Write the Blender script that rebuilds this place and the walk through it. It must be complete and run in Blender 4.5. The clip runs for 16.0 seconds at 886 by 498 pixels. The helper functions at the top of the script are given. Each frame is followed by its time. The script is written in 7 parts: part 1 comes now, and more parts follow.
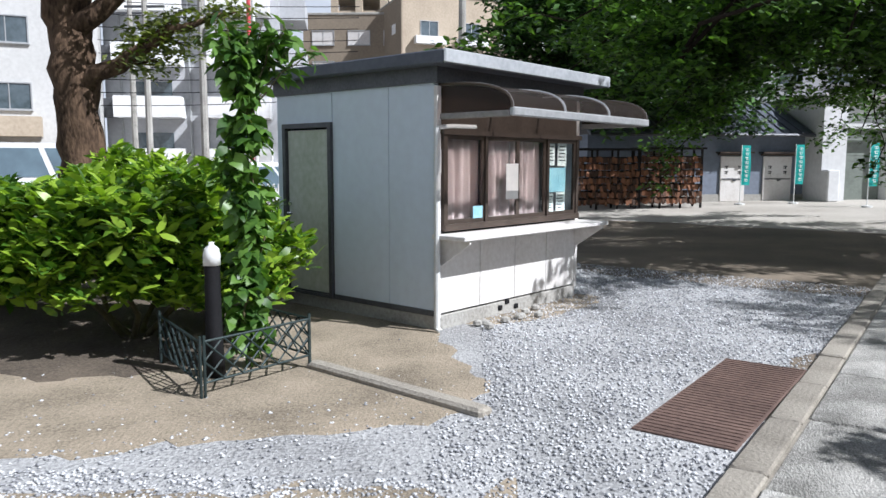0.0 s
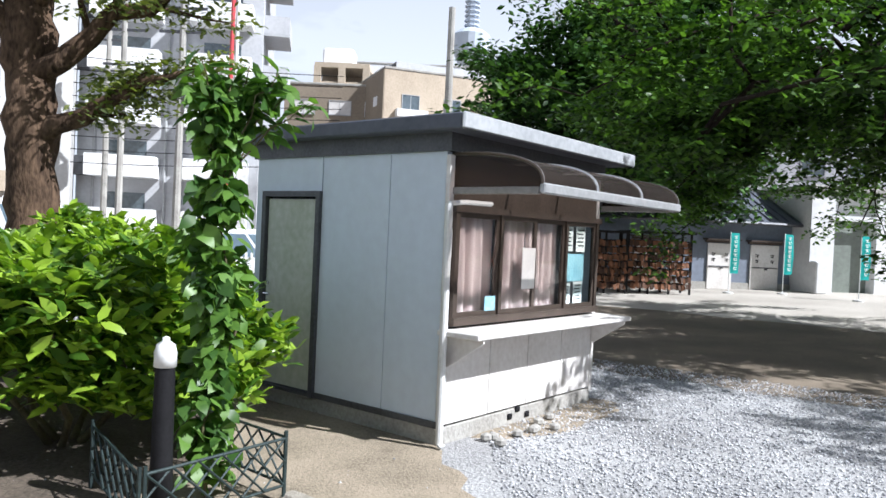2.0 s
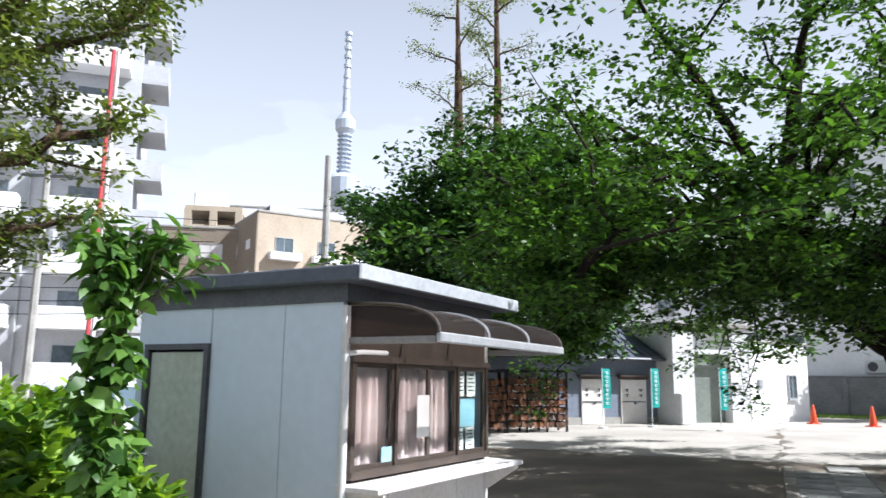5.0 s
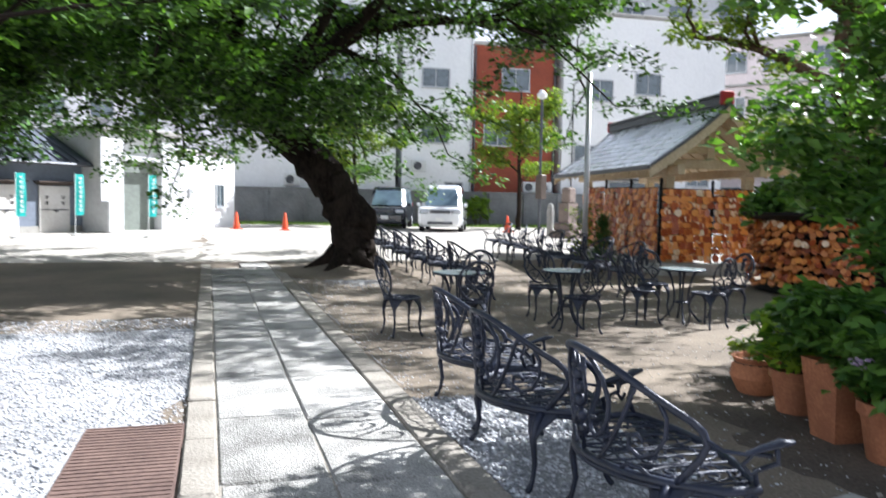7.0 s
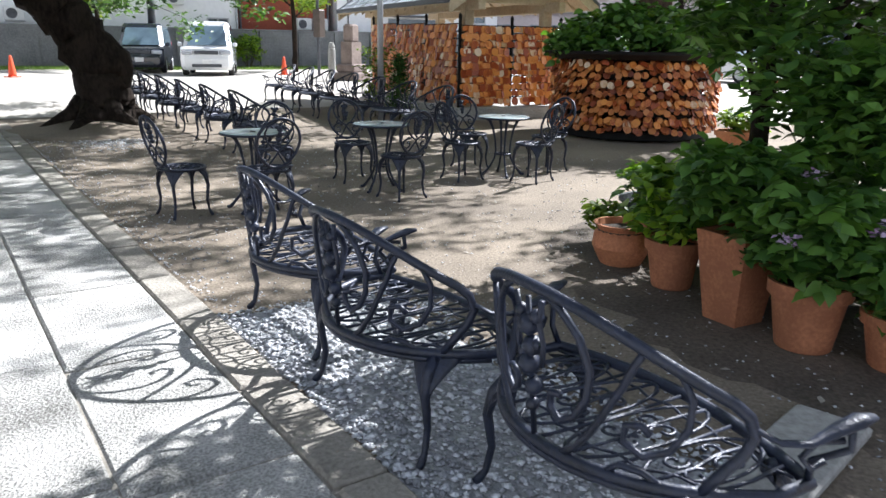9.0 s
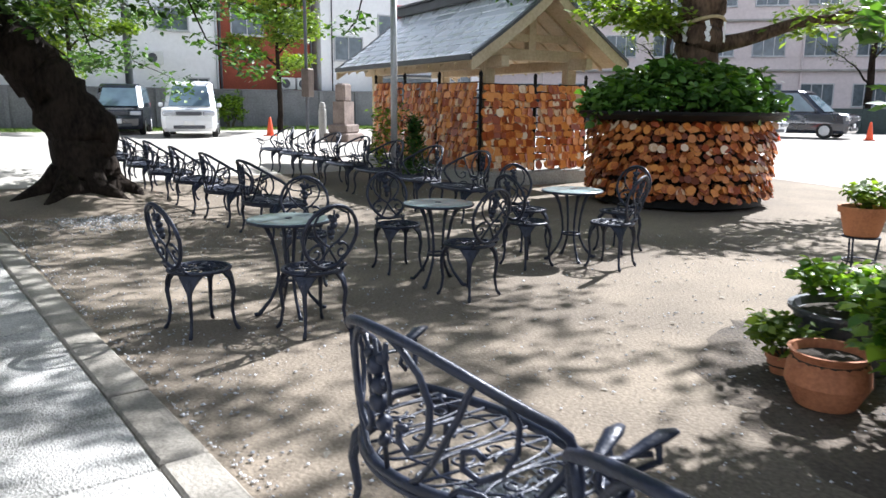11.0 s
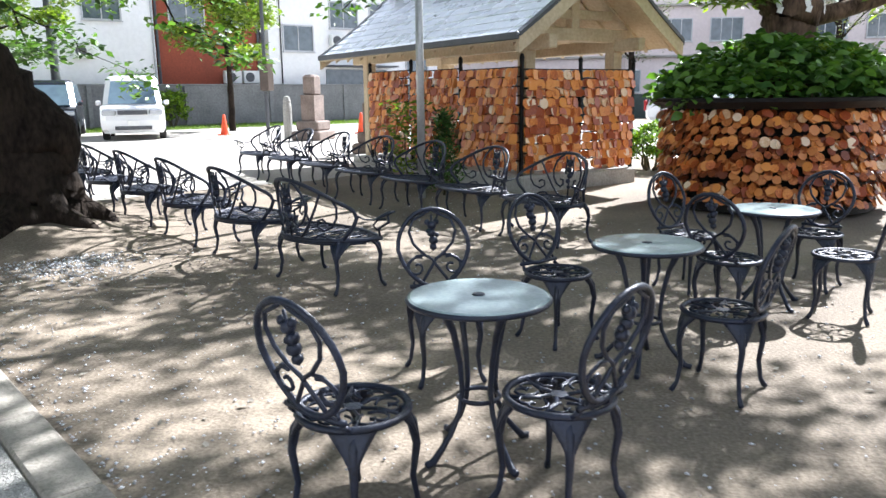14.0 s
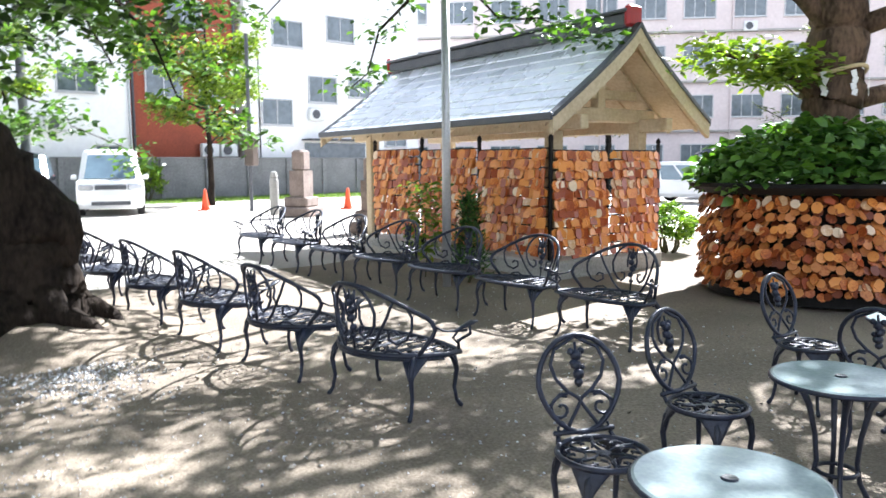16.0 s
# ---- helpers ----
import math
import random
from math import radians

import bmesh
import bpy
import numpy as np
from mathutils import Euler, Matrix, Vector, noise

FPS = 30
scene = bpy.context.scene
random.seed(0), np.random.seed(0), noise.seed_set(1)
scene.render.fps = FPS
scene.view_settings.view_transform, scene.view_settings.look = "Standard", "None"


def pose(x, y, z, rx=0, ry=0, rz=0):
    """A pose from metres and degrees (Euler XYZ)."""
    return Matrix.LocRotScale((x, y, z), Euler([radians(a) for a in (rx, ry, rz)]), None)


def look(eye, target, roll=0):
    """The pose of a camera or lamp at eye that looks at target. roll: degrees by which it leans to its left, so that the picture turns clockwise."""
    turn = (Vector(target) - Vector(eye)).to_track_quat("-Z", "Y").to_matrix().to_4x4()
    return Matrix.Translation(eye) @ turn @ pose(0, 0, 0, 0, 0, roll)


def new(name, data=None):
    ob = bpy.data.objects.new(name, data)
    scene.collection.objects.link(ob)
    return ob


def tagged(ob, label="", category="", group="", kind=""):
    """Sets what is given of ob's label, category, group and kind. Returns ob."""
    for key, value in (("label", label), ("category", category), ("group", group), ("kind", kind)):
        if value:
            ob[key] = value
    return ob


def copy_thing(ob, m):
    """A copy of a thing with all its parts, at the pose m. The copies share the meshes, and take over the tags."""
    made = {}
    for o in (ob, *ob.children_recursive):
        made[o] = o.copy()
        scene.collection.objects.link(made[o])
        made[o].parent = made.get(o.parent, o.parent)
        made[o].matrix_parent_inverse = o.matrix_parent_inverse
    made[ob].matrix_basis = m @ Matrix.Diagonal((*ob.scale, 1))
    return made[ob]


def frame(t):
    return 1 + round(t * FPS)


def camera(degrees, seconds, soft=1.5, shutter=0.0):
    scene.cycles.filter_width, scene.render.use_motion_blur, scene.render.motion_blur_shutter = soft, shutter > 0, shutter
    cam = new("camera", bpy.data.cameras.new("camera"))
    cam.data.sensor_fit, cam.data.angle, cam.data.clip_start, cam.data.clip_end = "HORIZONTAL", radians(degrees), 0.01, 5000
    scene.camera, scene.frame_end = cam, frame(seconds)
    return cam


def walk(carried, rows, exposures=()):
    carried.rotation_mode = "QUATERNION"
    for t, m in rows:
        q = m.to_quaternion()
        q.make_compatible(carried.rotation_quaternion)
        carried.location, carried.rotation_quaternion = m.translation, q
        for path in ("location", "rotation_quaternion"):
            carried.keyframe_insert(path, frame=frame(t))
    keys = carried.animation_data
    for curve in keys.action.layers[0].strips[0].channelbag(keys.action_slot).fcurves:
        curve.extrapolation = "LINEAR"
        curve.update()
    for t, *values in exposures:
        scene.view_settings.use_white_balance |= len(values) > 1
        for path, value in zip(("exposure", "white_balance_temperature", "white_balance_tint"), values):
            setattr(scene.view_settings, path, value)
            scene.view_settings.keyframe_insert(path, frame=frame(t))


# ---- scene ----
cam = camera(61.0, 16.0, soft=1.5, shutter=0.3)
PATH = [
    (0, (0.337, 0.033, 1.56), (0.251, 2.018, 1.334), 0.1),
    (0.5, (0.242, 0.465, 1.556), (0.183, 2.452, 1.337), 2.2),
    (1, (0.174, 0.815, 1.587), (0.116, 2.801, 1.355), 0.8),
    (1.5, (0.091, 1.079, 1.604), (0.051, 3.074, 1.47), 0.7),
    (2, (-0.012, 1.144, 1.626), (-0.024, 3.144, 1.593), 2.6),
    (2.5, (-0.09, 1.081, 1.673), (-0.074, 3.08, 1.714), -0.6),
    (3, (-0.195, 0.993, 1.683), (-0.08, 2.982, 1.844), 0.8),
    (3.2, (-0.205, 0.968, 1.691), (-0.088, 2.953, 1.897), -0.1),
    (5.3, (-0.186, 1.061, 1.679), (0.225, 2.984, 2.04), 1.4),
    (5.5, (-0.142, 1.069, 1.666), (0.398, 2.96, 2.027), 1.6),
    (6, (-0.007, 1.064, 1.606), (0.926, 2.808, 1.897), 1.8),
    (6.5, (0.11, 1.104, 1.55), (1.449, 2.588, 1.626), 2.7),
    (7, (0.198, 1.244, 1.494), (1.723, 2.532, 1.373), 1.1),
    (7.5, (0.344, 1.42, 1.53), (1.975, 2.527, 1.192), 0.7),
    (8, (0.622, 1.72, 1.505), (2.34, 2.657, 1.096), -0.1),
    (8.2, (0.719, 1.846, 1.5), (2.46, 2.73, 1.066), 0.2),
    (10.3, (1.93, 3.153, 1.492), (3.736, 3.817, 0.955), 1.7),
    (10.5, (2.013, 3.304, 1.496), (3.831, 3.968, 0.999), 2.1),
    (10.8, (2.183, 3.56, 1.513), (4.017, 4.256, 1.130), 1.1),
    (11, (2.307, 3.725, 1.525), (4.14, 4.425, 1.148), 0.5),
    (11.5, (2.658, 4.096, 1.516), (4.517, 4.789, 1.269), 0.3),
    (12, (2.964, 4.512, 1.509), (4.832, 5.178, 1.260), -0.4),
    (12.5, (3.246, 4.94, 1.479), (5.128, 5.559, 1.213), 0.1),
    (13, (3.515, 5.324, 1.493), (5.397, 5.924, 1.187), -0.5),
    (13.5, (3.772, 5.71, 1.511), (5.646, 6.273, 1.107), -0.6),
    (14, (3.996, 6.016, 1.517), (5.88, 6.549, 1.119), -0.7),
    (14.5, (4.216, 6.365, 1.523), (6.101, 6.883, 1.109), 0.7),
    (15, (4.424, 6.65, 1.555), (6.307, 7.197, 1.170), 0.8),
    (15.5, (4.562, 6.868, 1.612), (6.471, 7.384, 1.323), 0.8),
    (15.7, (4.558, 6.943, 1.619), (6.478, 7.436, 1.365), 1.9),
    (16, (4.581, 7.059, 1.669), (6.518, 7.503, 1.452), -0.4),
]
EXPO = [(t, ev, 5850, 11) for t, ev in ((0, 0.47), (3, 0.93), (5.5, 0.97), (6.5, 1.36), (8, 1.47), (11, 1.47), (12.5, 1.66), (14, 1.98), (15, 2.2), (16, 2.36))]
SKY_STRENGTH = 0.027
SUN_STRENGTH = 5.0
walk(cam, [(t, look(eye, target, roll)) for t, eye, target, roll in PATH],
     EXPO)

# ---- light ----
SUN = Vector((0.665, -0.275, 0.695)).normalized()
world = bpy.data.worlds.new("sky")
scene.world = world
world.use_nodes = True
wn, wl = world.node_tree.nodes, world.node_tree.links
sky = wn.new("ShaderNodeTexSky")
sky.sky_type, sky.sun_disc = "NISHITA", False
sky.sun_elevation = math.asin(SUN.z)
sky.sun_rotation = math.atan2(SUN.x, SUN.y)
sky.dust_density, sky.air_density = 1.5, 1.0
bg = wn["Background"]
bg.inputs["Strength"].default_value = SKY_STRENGTH
wc = wn.new("ShaderNodeTexCoord")
wm = wn.new("ShaderNodeMapping")
wm.inputs["Scale"].default_value = (1.6, 1.6, 5.0)
cloud = wn.new("ShaderNodeTexNoise")
cloud.inputs["Scale"].default_value, cloud.inputs["Detail"].default_value = 1.5, 6
ramp = wn.new("ShaderNodeValToRGB")
ramp.color_ramp.elements[0].position, ramp.color_ramp.elements[1].position = 0.30, 0.54
wmix = wn.new("ShaderNodeMix")
wmix.data_type = "RGBA"
wmix.inputs["B"].default_value = (20.0, 20.8, 22.2, 1)
wl.new(wc.outputs["Generated"], wm.inputs["Vector"])
wl.new(wm.outputs["Vector"], cloud.inputs["Vector"])
wl.new(cloud.outputs["Fac"], ramp.inputs["Fac"])
sep = wn.new("ShaderNodeSeparateXYZ")
wl.new(wc.outputs["Generated"], sep.inputs["Vector"])
low = wn.new("ShaderNodeMapRange")
low.inputs["From Min"].default_value, low.inputs["From Max"].default_value = 0.85, 0.22
wl.new(sep.outputs["Z"], low.inputs["Value"])
veil = wn.new("ShaderNodeMath")
veil.operation = "MULTIPLY"
wl.new(ramp.outputs["Color"], veil.inputs[0])
wl.new(low.outputs["Result"], veil.inputs[1])
haze = wn.new("ShaderNodeMath")
haze.operation, haze.use_clamp = "MULTIPLY_ADD", True
haze.inputs[1].default_value = 0.80
haze.inputs[2].default_value = 0.10
wl.new(low.outputs["Result"], haze.inputs[0])
both = wn.new("ShaderNodeMath")
both.operation = "MAXIMUM"
wl.new(haze.outputs[0], both.inputs[0])
wl.new(veil.outputs[0], both.inputs[1])
wl.new(both.outputs[0], wmix.inputs["Factor"])
wl.new(sky.outputs["Color"], wmix.inputs["A"])
wl.new(wmix.outputs["Result"], bg.inputs["Color"])
sun_data = bpy.data.lights.new("sun", "SUN")
sun_data.energy, sun_data.angle, sun_data.color = SUN_STRENGTH, radians(0.6), (1.0, 0.965, 0.92)
sun_ob = new("sun", sun_data)
sun_ob.matrix_world = look((0, 0, 60), Vector((0, 0, 60)) - SUN)

# ---- materials ----


def material(name, color, color2=None, rough=0.7, metal=0.0, scale=8.0, fine=60.0, bump=0.15, spec=0.4, mid=None, per_object=0.0, island=0.0, translucent=0.0, stretch=(1, 1, 1), world_space=False, coat=0.0):
    """A surface with two scales of variation between two colours, fine relief, and a chance shade per piece."""
    m = bpy.data.materials.new(name)
    m.use_nodes = True
    n, l = m.node_tree.nodes, m.node_tree.links
    p = n["Principled BSDF"]
    p.inputs["Metallic"].default_value = metal
    p.inputs["Specular IOR Level"].default_value = spec
    p.inputs["Coat Weight"].default_value = coat
    color2 = color2 or tuple(c * 0.7 for c in color)
    tc = n.new("ShaderNodeTexCoord")
    mp = n.new("ShaderNodeMapping")
    mp.inputs["Scale"].default_value = stretch
    if world_space:
        geo = n.new("ShaderNodeNewGeometry")
        l.new(geo.outputs["Position"], mp.inputs["Vector"])
    else:
        l.new(tc.outputs["Object"], mp.inputs["Vector"])
    big, small = n.new("ShaderNodeTexNoise"), n.new("ShaderNodeTexNoise")
    big.inputs["Scale"].default_value, big.inputs["Detail"].default_value = scale, 5
    small.inputs["Scale"].default_value, small.inputs["Detail"].default_value = fine, 4
    l.new(mp.outputs["Vector"], big.inputs["Vector"])
    l.new(mp.outputs["Vector"], small.inputs["Vector"])
    mixn = n.new("ShaderNodeMath")
    mixn.operation = "MULTIPLY_ADD"
    mixn.inputs[1].default_value = 0.5
    l.new(small.outputs["Fac"], mixn.inputs[0])
    half = n.new("ShaderNodeMath")
    half.operation = "MULTIPLY"
    half.inputs[1].default_value = 0.5
    l.new(big.outputs["Fac"], half.inputs[0])
    l.new(half.outputs[0], mixn.inputs[2])
    cr = n.new("ShaderNodeValToRGB")
    e = cr.color_ramp.elements
    e[0].position, e[1].position = 0.36, 0.62
    e[0].color, e[1].color = (*color2, 1), (*color, 1)
    if mid:
        el = cr.color_ramp.elements.new(0.5)
        el.color = (*mid, 1)
    fac = mixn.outputs[0]
    if per_object or island:
        src = n.new("ShaderNodeNewGeometry").outputs["Random Per Island"] if island else n.new("ShaderNodeObjectInfo").outputs["Random"]
        sub = n.new("ShaderNodeMath")
        sub.operation = "MULTIPLY_ADD"
        sub.inputs[1].default_value = island or per_object
        l.new(src, sub.inputs[0])
        off = n.new("ShaderNodeMath")
        off.operation = "SUBTRACT"
        off.inputs[1].default_value = (island or per_object) / 2
        l.new(fac, off.inputs[0])
        l.new(off.outputs[0], sub.inputs[2])
        fac = sub.outputs[0]
    l.new(fac, cr.inputs["Fac"])
    l.new(cr.outputs["Color"], p.inputs["Base Color"])
    rr = n.new("ShaderNodeMapRange")
    rr.inputs["To Min"].default_value, rr.inputs["To Max"].default_value = max(0.02, rough - 0.1), min(1, rough + 0.1)
    l.new(big.outputs["Fac"], rr.inputs["Value"])
    l.new(rr.outputs["Result"], p.inputs["Roughness"])
    if bump:
        b = n.new("ShaderNodeBump")
        b.inputs["Strength"].default_value, b.inputs["Distance"].default_value = bump, 0.02
        l.new(small.outputs["Fac"], b.inputs["Height"])
        l.new(b.outputs["Normal"], p.inputs["Normal"])
    if translucent:
        tr = n.new("ShaderNodeBsdfTranslucent")
        bright = n.new("ShaderNodeMix")
        bright.data_type, bright.blend_type = "RGBA", "MULTIPLY"
        bright.inputs["Factor"].default_value = 1
        bright.inputs["B"].default_value = (1.5, 1.7, 0.5, 1)
        l.new(cr.outputs["Color"], bright.inputs["A"])
        l.new(bright.outputs["Result"], tr.inputs["Color"])
        ms = n.new("ShaderNodeMixShader")
        ms.inputs["Fac"].default_value = translucent
        l.new(p.outputs["BSDF"], ms.inputs[1])
        l.new(tr.outputs["BSDF"], ms.inputs[2])
        l.new(ms.outputs["Shader"], n["Material Output"].inputs["Surface"])
    return m


def glass_material(name, tint=(0.8, 0.9, 0.9), rough=0.03, alpha_mix=0.0):
    m = bpy.data.materials.new(name)
    m.use_nodes = True
    p = m.node_tree.nodes["Principled BSDF"]
    p.inputs["Base Color"].default_value = (*tint, 1)
    p.inputs["Roughness"].default_value = rough
    p.inputs["Transmission Weight"].default_value = 1.0
    p.inputs["IOR"].default_value = 1.45
    return m


M_DIRT = material("packed dirt", (0.275, 0.226, 0.170), (0.125, 0.101, 0.076), 0.95, scale=0.7, fine=45, bump=0.5, world_space=True, mid=(0.198, 0.162, 0.121))
# soil darkened in its colour, for ground that lies in shade
M_SHADESOIL = material("garden soil with shade in its colour", (0.145, 0.116, 0.088), (0.058, 0.047, 0.036), 0.95, scale=1.6, fine=40, bump=0.8, world_space=True)
M_SAND = material("pale sand", (0.37, 0.305, 0.23), (0.165, 0.135, 0.10), 0.95, scale=1.6, fine=60, bump=0.6, world_space=True, mid=(0.29, 0.245, 0.18))
M_GRAVELBED = material("gravel bed", (0.50, 0.50, 0.50), (0.19, 0.19, 0.19), 0.95, scale=0.8, fine=38, bump=1.0, world_space=True, mid=(0.37, 0.37, 0.37))
M_LOT = material("pale gravel lot", (0.50, 0.47, 0.42), (0.34, 0.31, 0.27), 0.95, scale=0.5, fine=25, bump=0.6, world_space=True)
M_PEBBLE = material("grey and white pebbles", (0.70, 0.71, 0.73), (0.28, 0.285, 0.30), 0.85, scale=3, fine=60, bump=0.2, island=0.5, mid=(0.45, 0.455, 0.47))
M_STONE = material("grey paving stone", (0.62, 0.60, 0.56), (0.15, 0.145, 0.13), 0.85, scale=2.0, fine=85, bump=1.0, per_object=0.10, mid=(0.38, 0.37, 0.34))
M_KERB = material("worn kerb stone", (0.36, 0.33, 0.28), (0.20, 0.18, 0.15), 0.9, scale=2.5, fine=50, bump=0.5, per_object=0.15)
M_CONCRETE = material("weathered concrete", (0.42, 0.41, 0.38), (0.25, 0.24, 0.22), 0.9, scale=1.5, fine=30, bump=0.4, world_space=True)
M_GREYPANEL = material("grey painted steel panel", (0.60, 0.68, 0.77), (0.55, 0.62, 0.705), 0.55, scale=1.2, fine=10, bump=0.04)
M_WHITEPANEL = material("off-white painted panel", (0.74, 0.72, 0.70), (0.60, 0.57, 0.54), 0.55, scale=2.0, fine=20, bump=0.05)
M_DOORGREEN = material("grey-green door paint", (0.52, 0.55, 0.50), (0.38, 0.42, 0.33), 0.55, scale=1.5, fine=15, bump=0.05)
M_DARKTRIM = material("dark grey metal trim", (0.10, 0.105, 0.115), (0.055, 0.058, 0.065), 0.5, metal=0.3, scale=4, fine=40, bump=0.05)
M_BROWNALU = material("brown anodised frame", (0.11, 0.085, 0.07), (0.07, 0.055, 0.045), 0.45, metal=0.4, scale=6, fine=60, bump=0.04)
M_ROOFMETAL = material("grey roof fascia metal", (0.46, 0.48, 0.50), (0.33, 0.35, 0.37), 0.5, metal=0.2, scale=2, fine=20, bump=0.06)
M_CURTAIN = material("faded pink curtain", (0.52, 0.385, 0.38), (0.43, 0.31, 0.305), 0.9, scale=3, fine=90, bump=0.1)
M_PAPER = material("white paper", (0.78, 0.78, 0.76), (0.68, 0.68, 0.67), 0.8, scale=8, fine=60, bump=0.02)
M_BLUEPAPER = material("faded blue poster", (0.20, 0.42, 0.52), (0.34, 0.55, 0.62), 0.6, scale=6, fine=40, bump=0.02)
M_INK = material("dark print", (0.014, 0.014, 0.016), (0.008, 0.008, 0.009), 0.7, spec=0.2, bump=0)
M_IRON = material("dark cast aluminium paint", (0.014, 0.020, 0.044), (0.007, 0.010, 0.019), 0.42, metal=0.1, scale=9, fine=90, bump=0.18, spec=0.5)
M_TABLETOP = material("frosted pale table glass", (0.37, 0.45, 0.45), (0.28, 0.35, 0.36), 0.22, scale=6, fine=60, bump=0.02, spec=0.7)
M_BARK = material("rough brown bark", (0.032, 0.024, 0.018), (0.008, 0.006, 0.005), 0.95, spec=0.1, scale=4, fine=22, bump=1.0, stretch=(1, 1, 0.45))
M_CAMPHORBARK = material("fissured grey-brown bark", (0.14, 0.092, 0.06), (0.03, 0.02, 0.014), 0.95, spec=0.15, scale=5, fine=24, bump=1.0, stretch=(1, 1, 0.4))
M_CHERRY = material("cherry leaves", (0.096, 0.19, 0.033), (0.017, 0.042, 0.010), 0.45, scale=2, fine=9, bump=0, island=0.5, translucent=0.31, spec=0.25, world_space=True)
M_DARKLEAF = material("dark green tree leaves", (0.066, 0.15, 0.031), (0.012, 0.034, 0.010), 0.5, scale=1, fine=7, bump=0, island=0.5, translucent=0.14, spec=0.2, world_space=True)
M_CAMPHOR = material("olive camphor leaves", (0.16, 0.19, 0.045), (0.06, 0.085, 0.02), 0.4, scale=1.5, fine=8, bump=0, island=0.6, translucent=0.35, world_space=True)
M_BUSH = material("bright green shrub leaves", (0.27, 0.40, 0.04), (0.06, 0.135, 0.016), 0.35, scale=3, fine=12, bump=0, island=0.55, translucent=0.3, world_space=True)
M_VINE = material("mid green vine leaves", (0.118, 0.225, 0.041), (0.042, 0.10, 0.021), 0.4, scale=4, fine=12, bump=0, island=0.5, translucent=0.3, world_space=True)
M_MAPLE = material("yellow-green young leaves", (0.20, 0.26, 0.04), (0.08, 0.13, 0.02), 0.5, scale=1.5, fine=8, bump=0, island=0.6, translucent=0.45, world_space=True)
M_STEM = material("green-brown stem", (0.12, 0.11, 0.05), (0.06, 0.05, 0.03), 0.8, scale=10, fine=50)
M_TERRACOTTA = material("terracotta", (0.52, 0.215, 0.10), (0.31, 0.12, 0.058), 0.8, scale=5, fine=50, bump=0.2, per_object=0.25)
M_SOIL = material("dark potting soil", (0.06, 0.045, 0.032), (0.025, 0.02, 0.015), 1.0, scale=12, fine=70, bump=0.8)
M_EMA = material("orange-brown votive wood", (0.72, 0.285, 0.065), (0.30, 0.058, 0.012), 0.34, scale=5, fine=40, bump=0.1, per_object=0.62, mid=(0.56, 0.155, 0.026), stretch=(1, 1, 3))
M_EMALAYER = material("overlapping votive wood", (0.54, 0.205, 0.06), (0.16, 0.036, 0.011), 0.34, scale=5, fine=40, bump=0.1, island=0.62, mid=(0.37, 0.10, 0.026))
# paleness stands for print and also paints in the white glints
M_EMAPALE = material("pale votive wood with print and painted glints", (0.80, 0.62, 0.44), (0.56, 0.32, 0.15), 0.4, scale=9, fine=60, bump=0.05, per_object=0.4)
# old wood, its colour lowered further to stand for the tree's shade
M_EMADARK = material("aged votive wood darkened for shade", (0.20, 0.085, 0.04), (0.05, 0.025, 0.014), 0.7, scale=3, fine=30, bump=0.1, island=0.6)
M_BLACKWOOD = material("black stained timber", (0.016, 0.015, 0.015), (0.008, 0.0075, 0.0075), 0.6, spec=0.18, scale=5, fine=40, bump=0.15)
M_PALEWOOD = material("pale weathered timber", (0.56, 0.46, 0.31), (0.42, 0.33, 0.21), 0.75, scale=2, fine=20, bump=0.15, stretch=(1, 1, 1))
M_COPPER = material("grey-green copper roofing", (0.80, 0.83, 0.88), (0.62, 0.65, 0.70), 0.28, metal=0.35, scale=2, fine=18, bump=0.1, per_object=0.2)
M_RED = material("red lacquer", (0.42, 0.02, 0.025), (0.28, 0.015, 0.02), 0.4, scale=6, fine=30, bump=0.05)
M_RUST = material("rusted chequer steel", (0.21, 0.14, 0.115), (0.12, 0.08, 0.068), 0.75, metal=0.25, scale=2, fine=30, bump=0.25)
M_PALEWALL = material("off-white street render", (0.60, 0.60, 0.59), (0.50, 0.50, 0.49), 0.85, scale=0.4, fine=6, bump=0.05, world_space=True)
M_WHITEWALL = material("white rendered wall", (0.84, 0.845, 0.85), (0.76, 0.765, 0.77), 0.85, scale=0.4, fine=6, bump=0.05, world_space=True)
# white render toned down to grey, with the store front's shade in it
M_STOREWALL = material("white render greyed for shade", (0.66, 0.665, 0.67), (0.55, 0.555, 0.56), 0.85, scale=0.4, fine=6, bump=0.05, world_space=True)
M_BLUEGREYWALL = material("blue-grey plank wall", (0.20, 0.23, 0.29), (0.155, 0.18, 0.225), 0.75, scale=0.6, fine=8, bump=0.05, world_space=True)
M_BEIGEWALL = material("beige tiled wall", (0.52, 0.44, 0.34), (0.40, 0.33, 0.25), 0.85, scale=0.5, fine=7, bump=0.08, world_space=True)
# darker copy of the beige, with shade put into the colour
M_BROWNSHADED = material("brown shaded wall", (0.30, 0.25, 0.19), (0.23, 0.19, 0.145), 0.85, scale=0.5, fine=7, bump=0.08, world_space=True)
M_PINKWALL = material("pale pink wall", (0.68, 0.60, 0.59), (0.58, 0.51, 0.50), 0.85, scale=0.4, fine=6, bump=0.05, world_space=True)
M_REDBRICK = material("dark red brick wall", (0.30, 0.075, 0.04), (0.20, 0.05, 0.028), 0.85, scale=0.8, fine=14, bump=0.15, world_space=True)
M_GREYWALL = material("light grey wall", (0.50, 0.51, 0.53), (0.42, 0.43, 0.45), 0.8, scale=0.4, fine=6, bump=0.05, world_space=True)
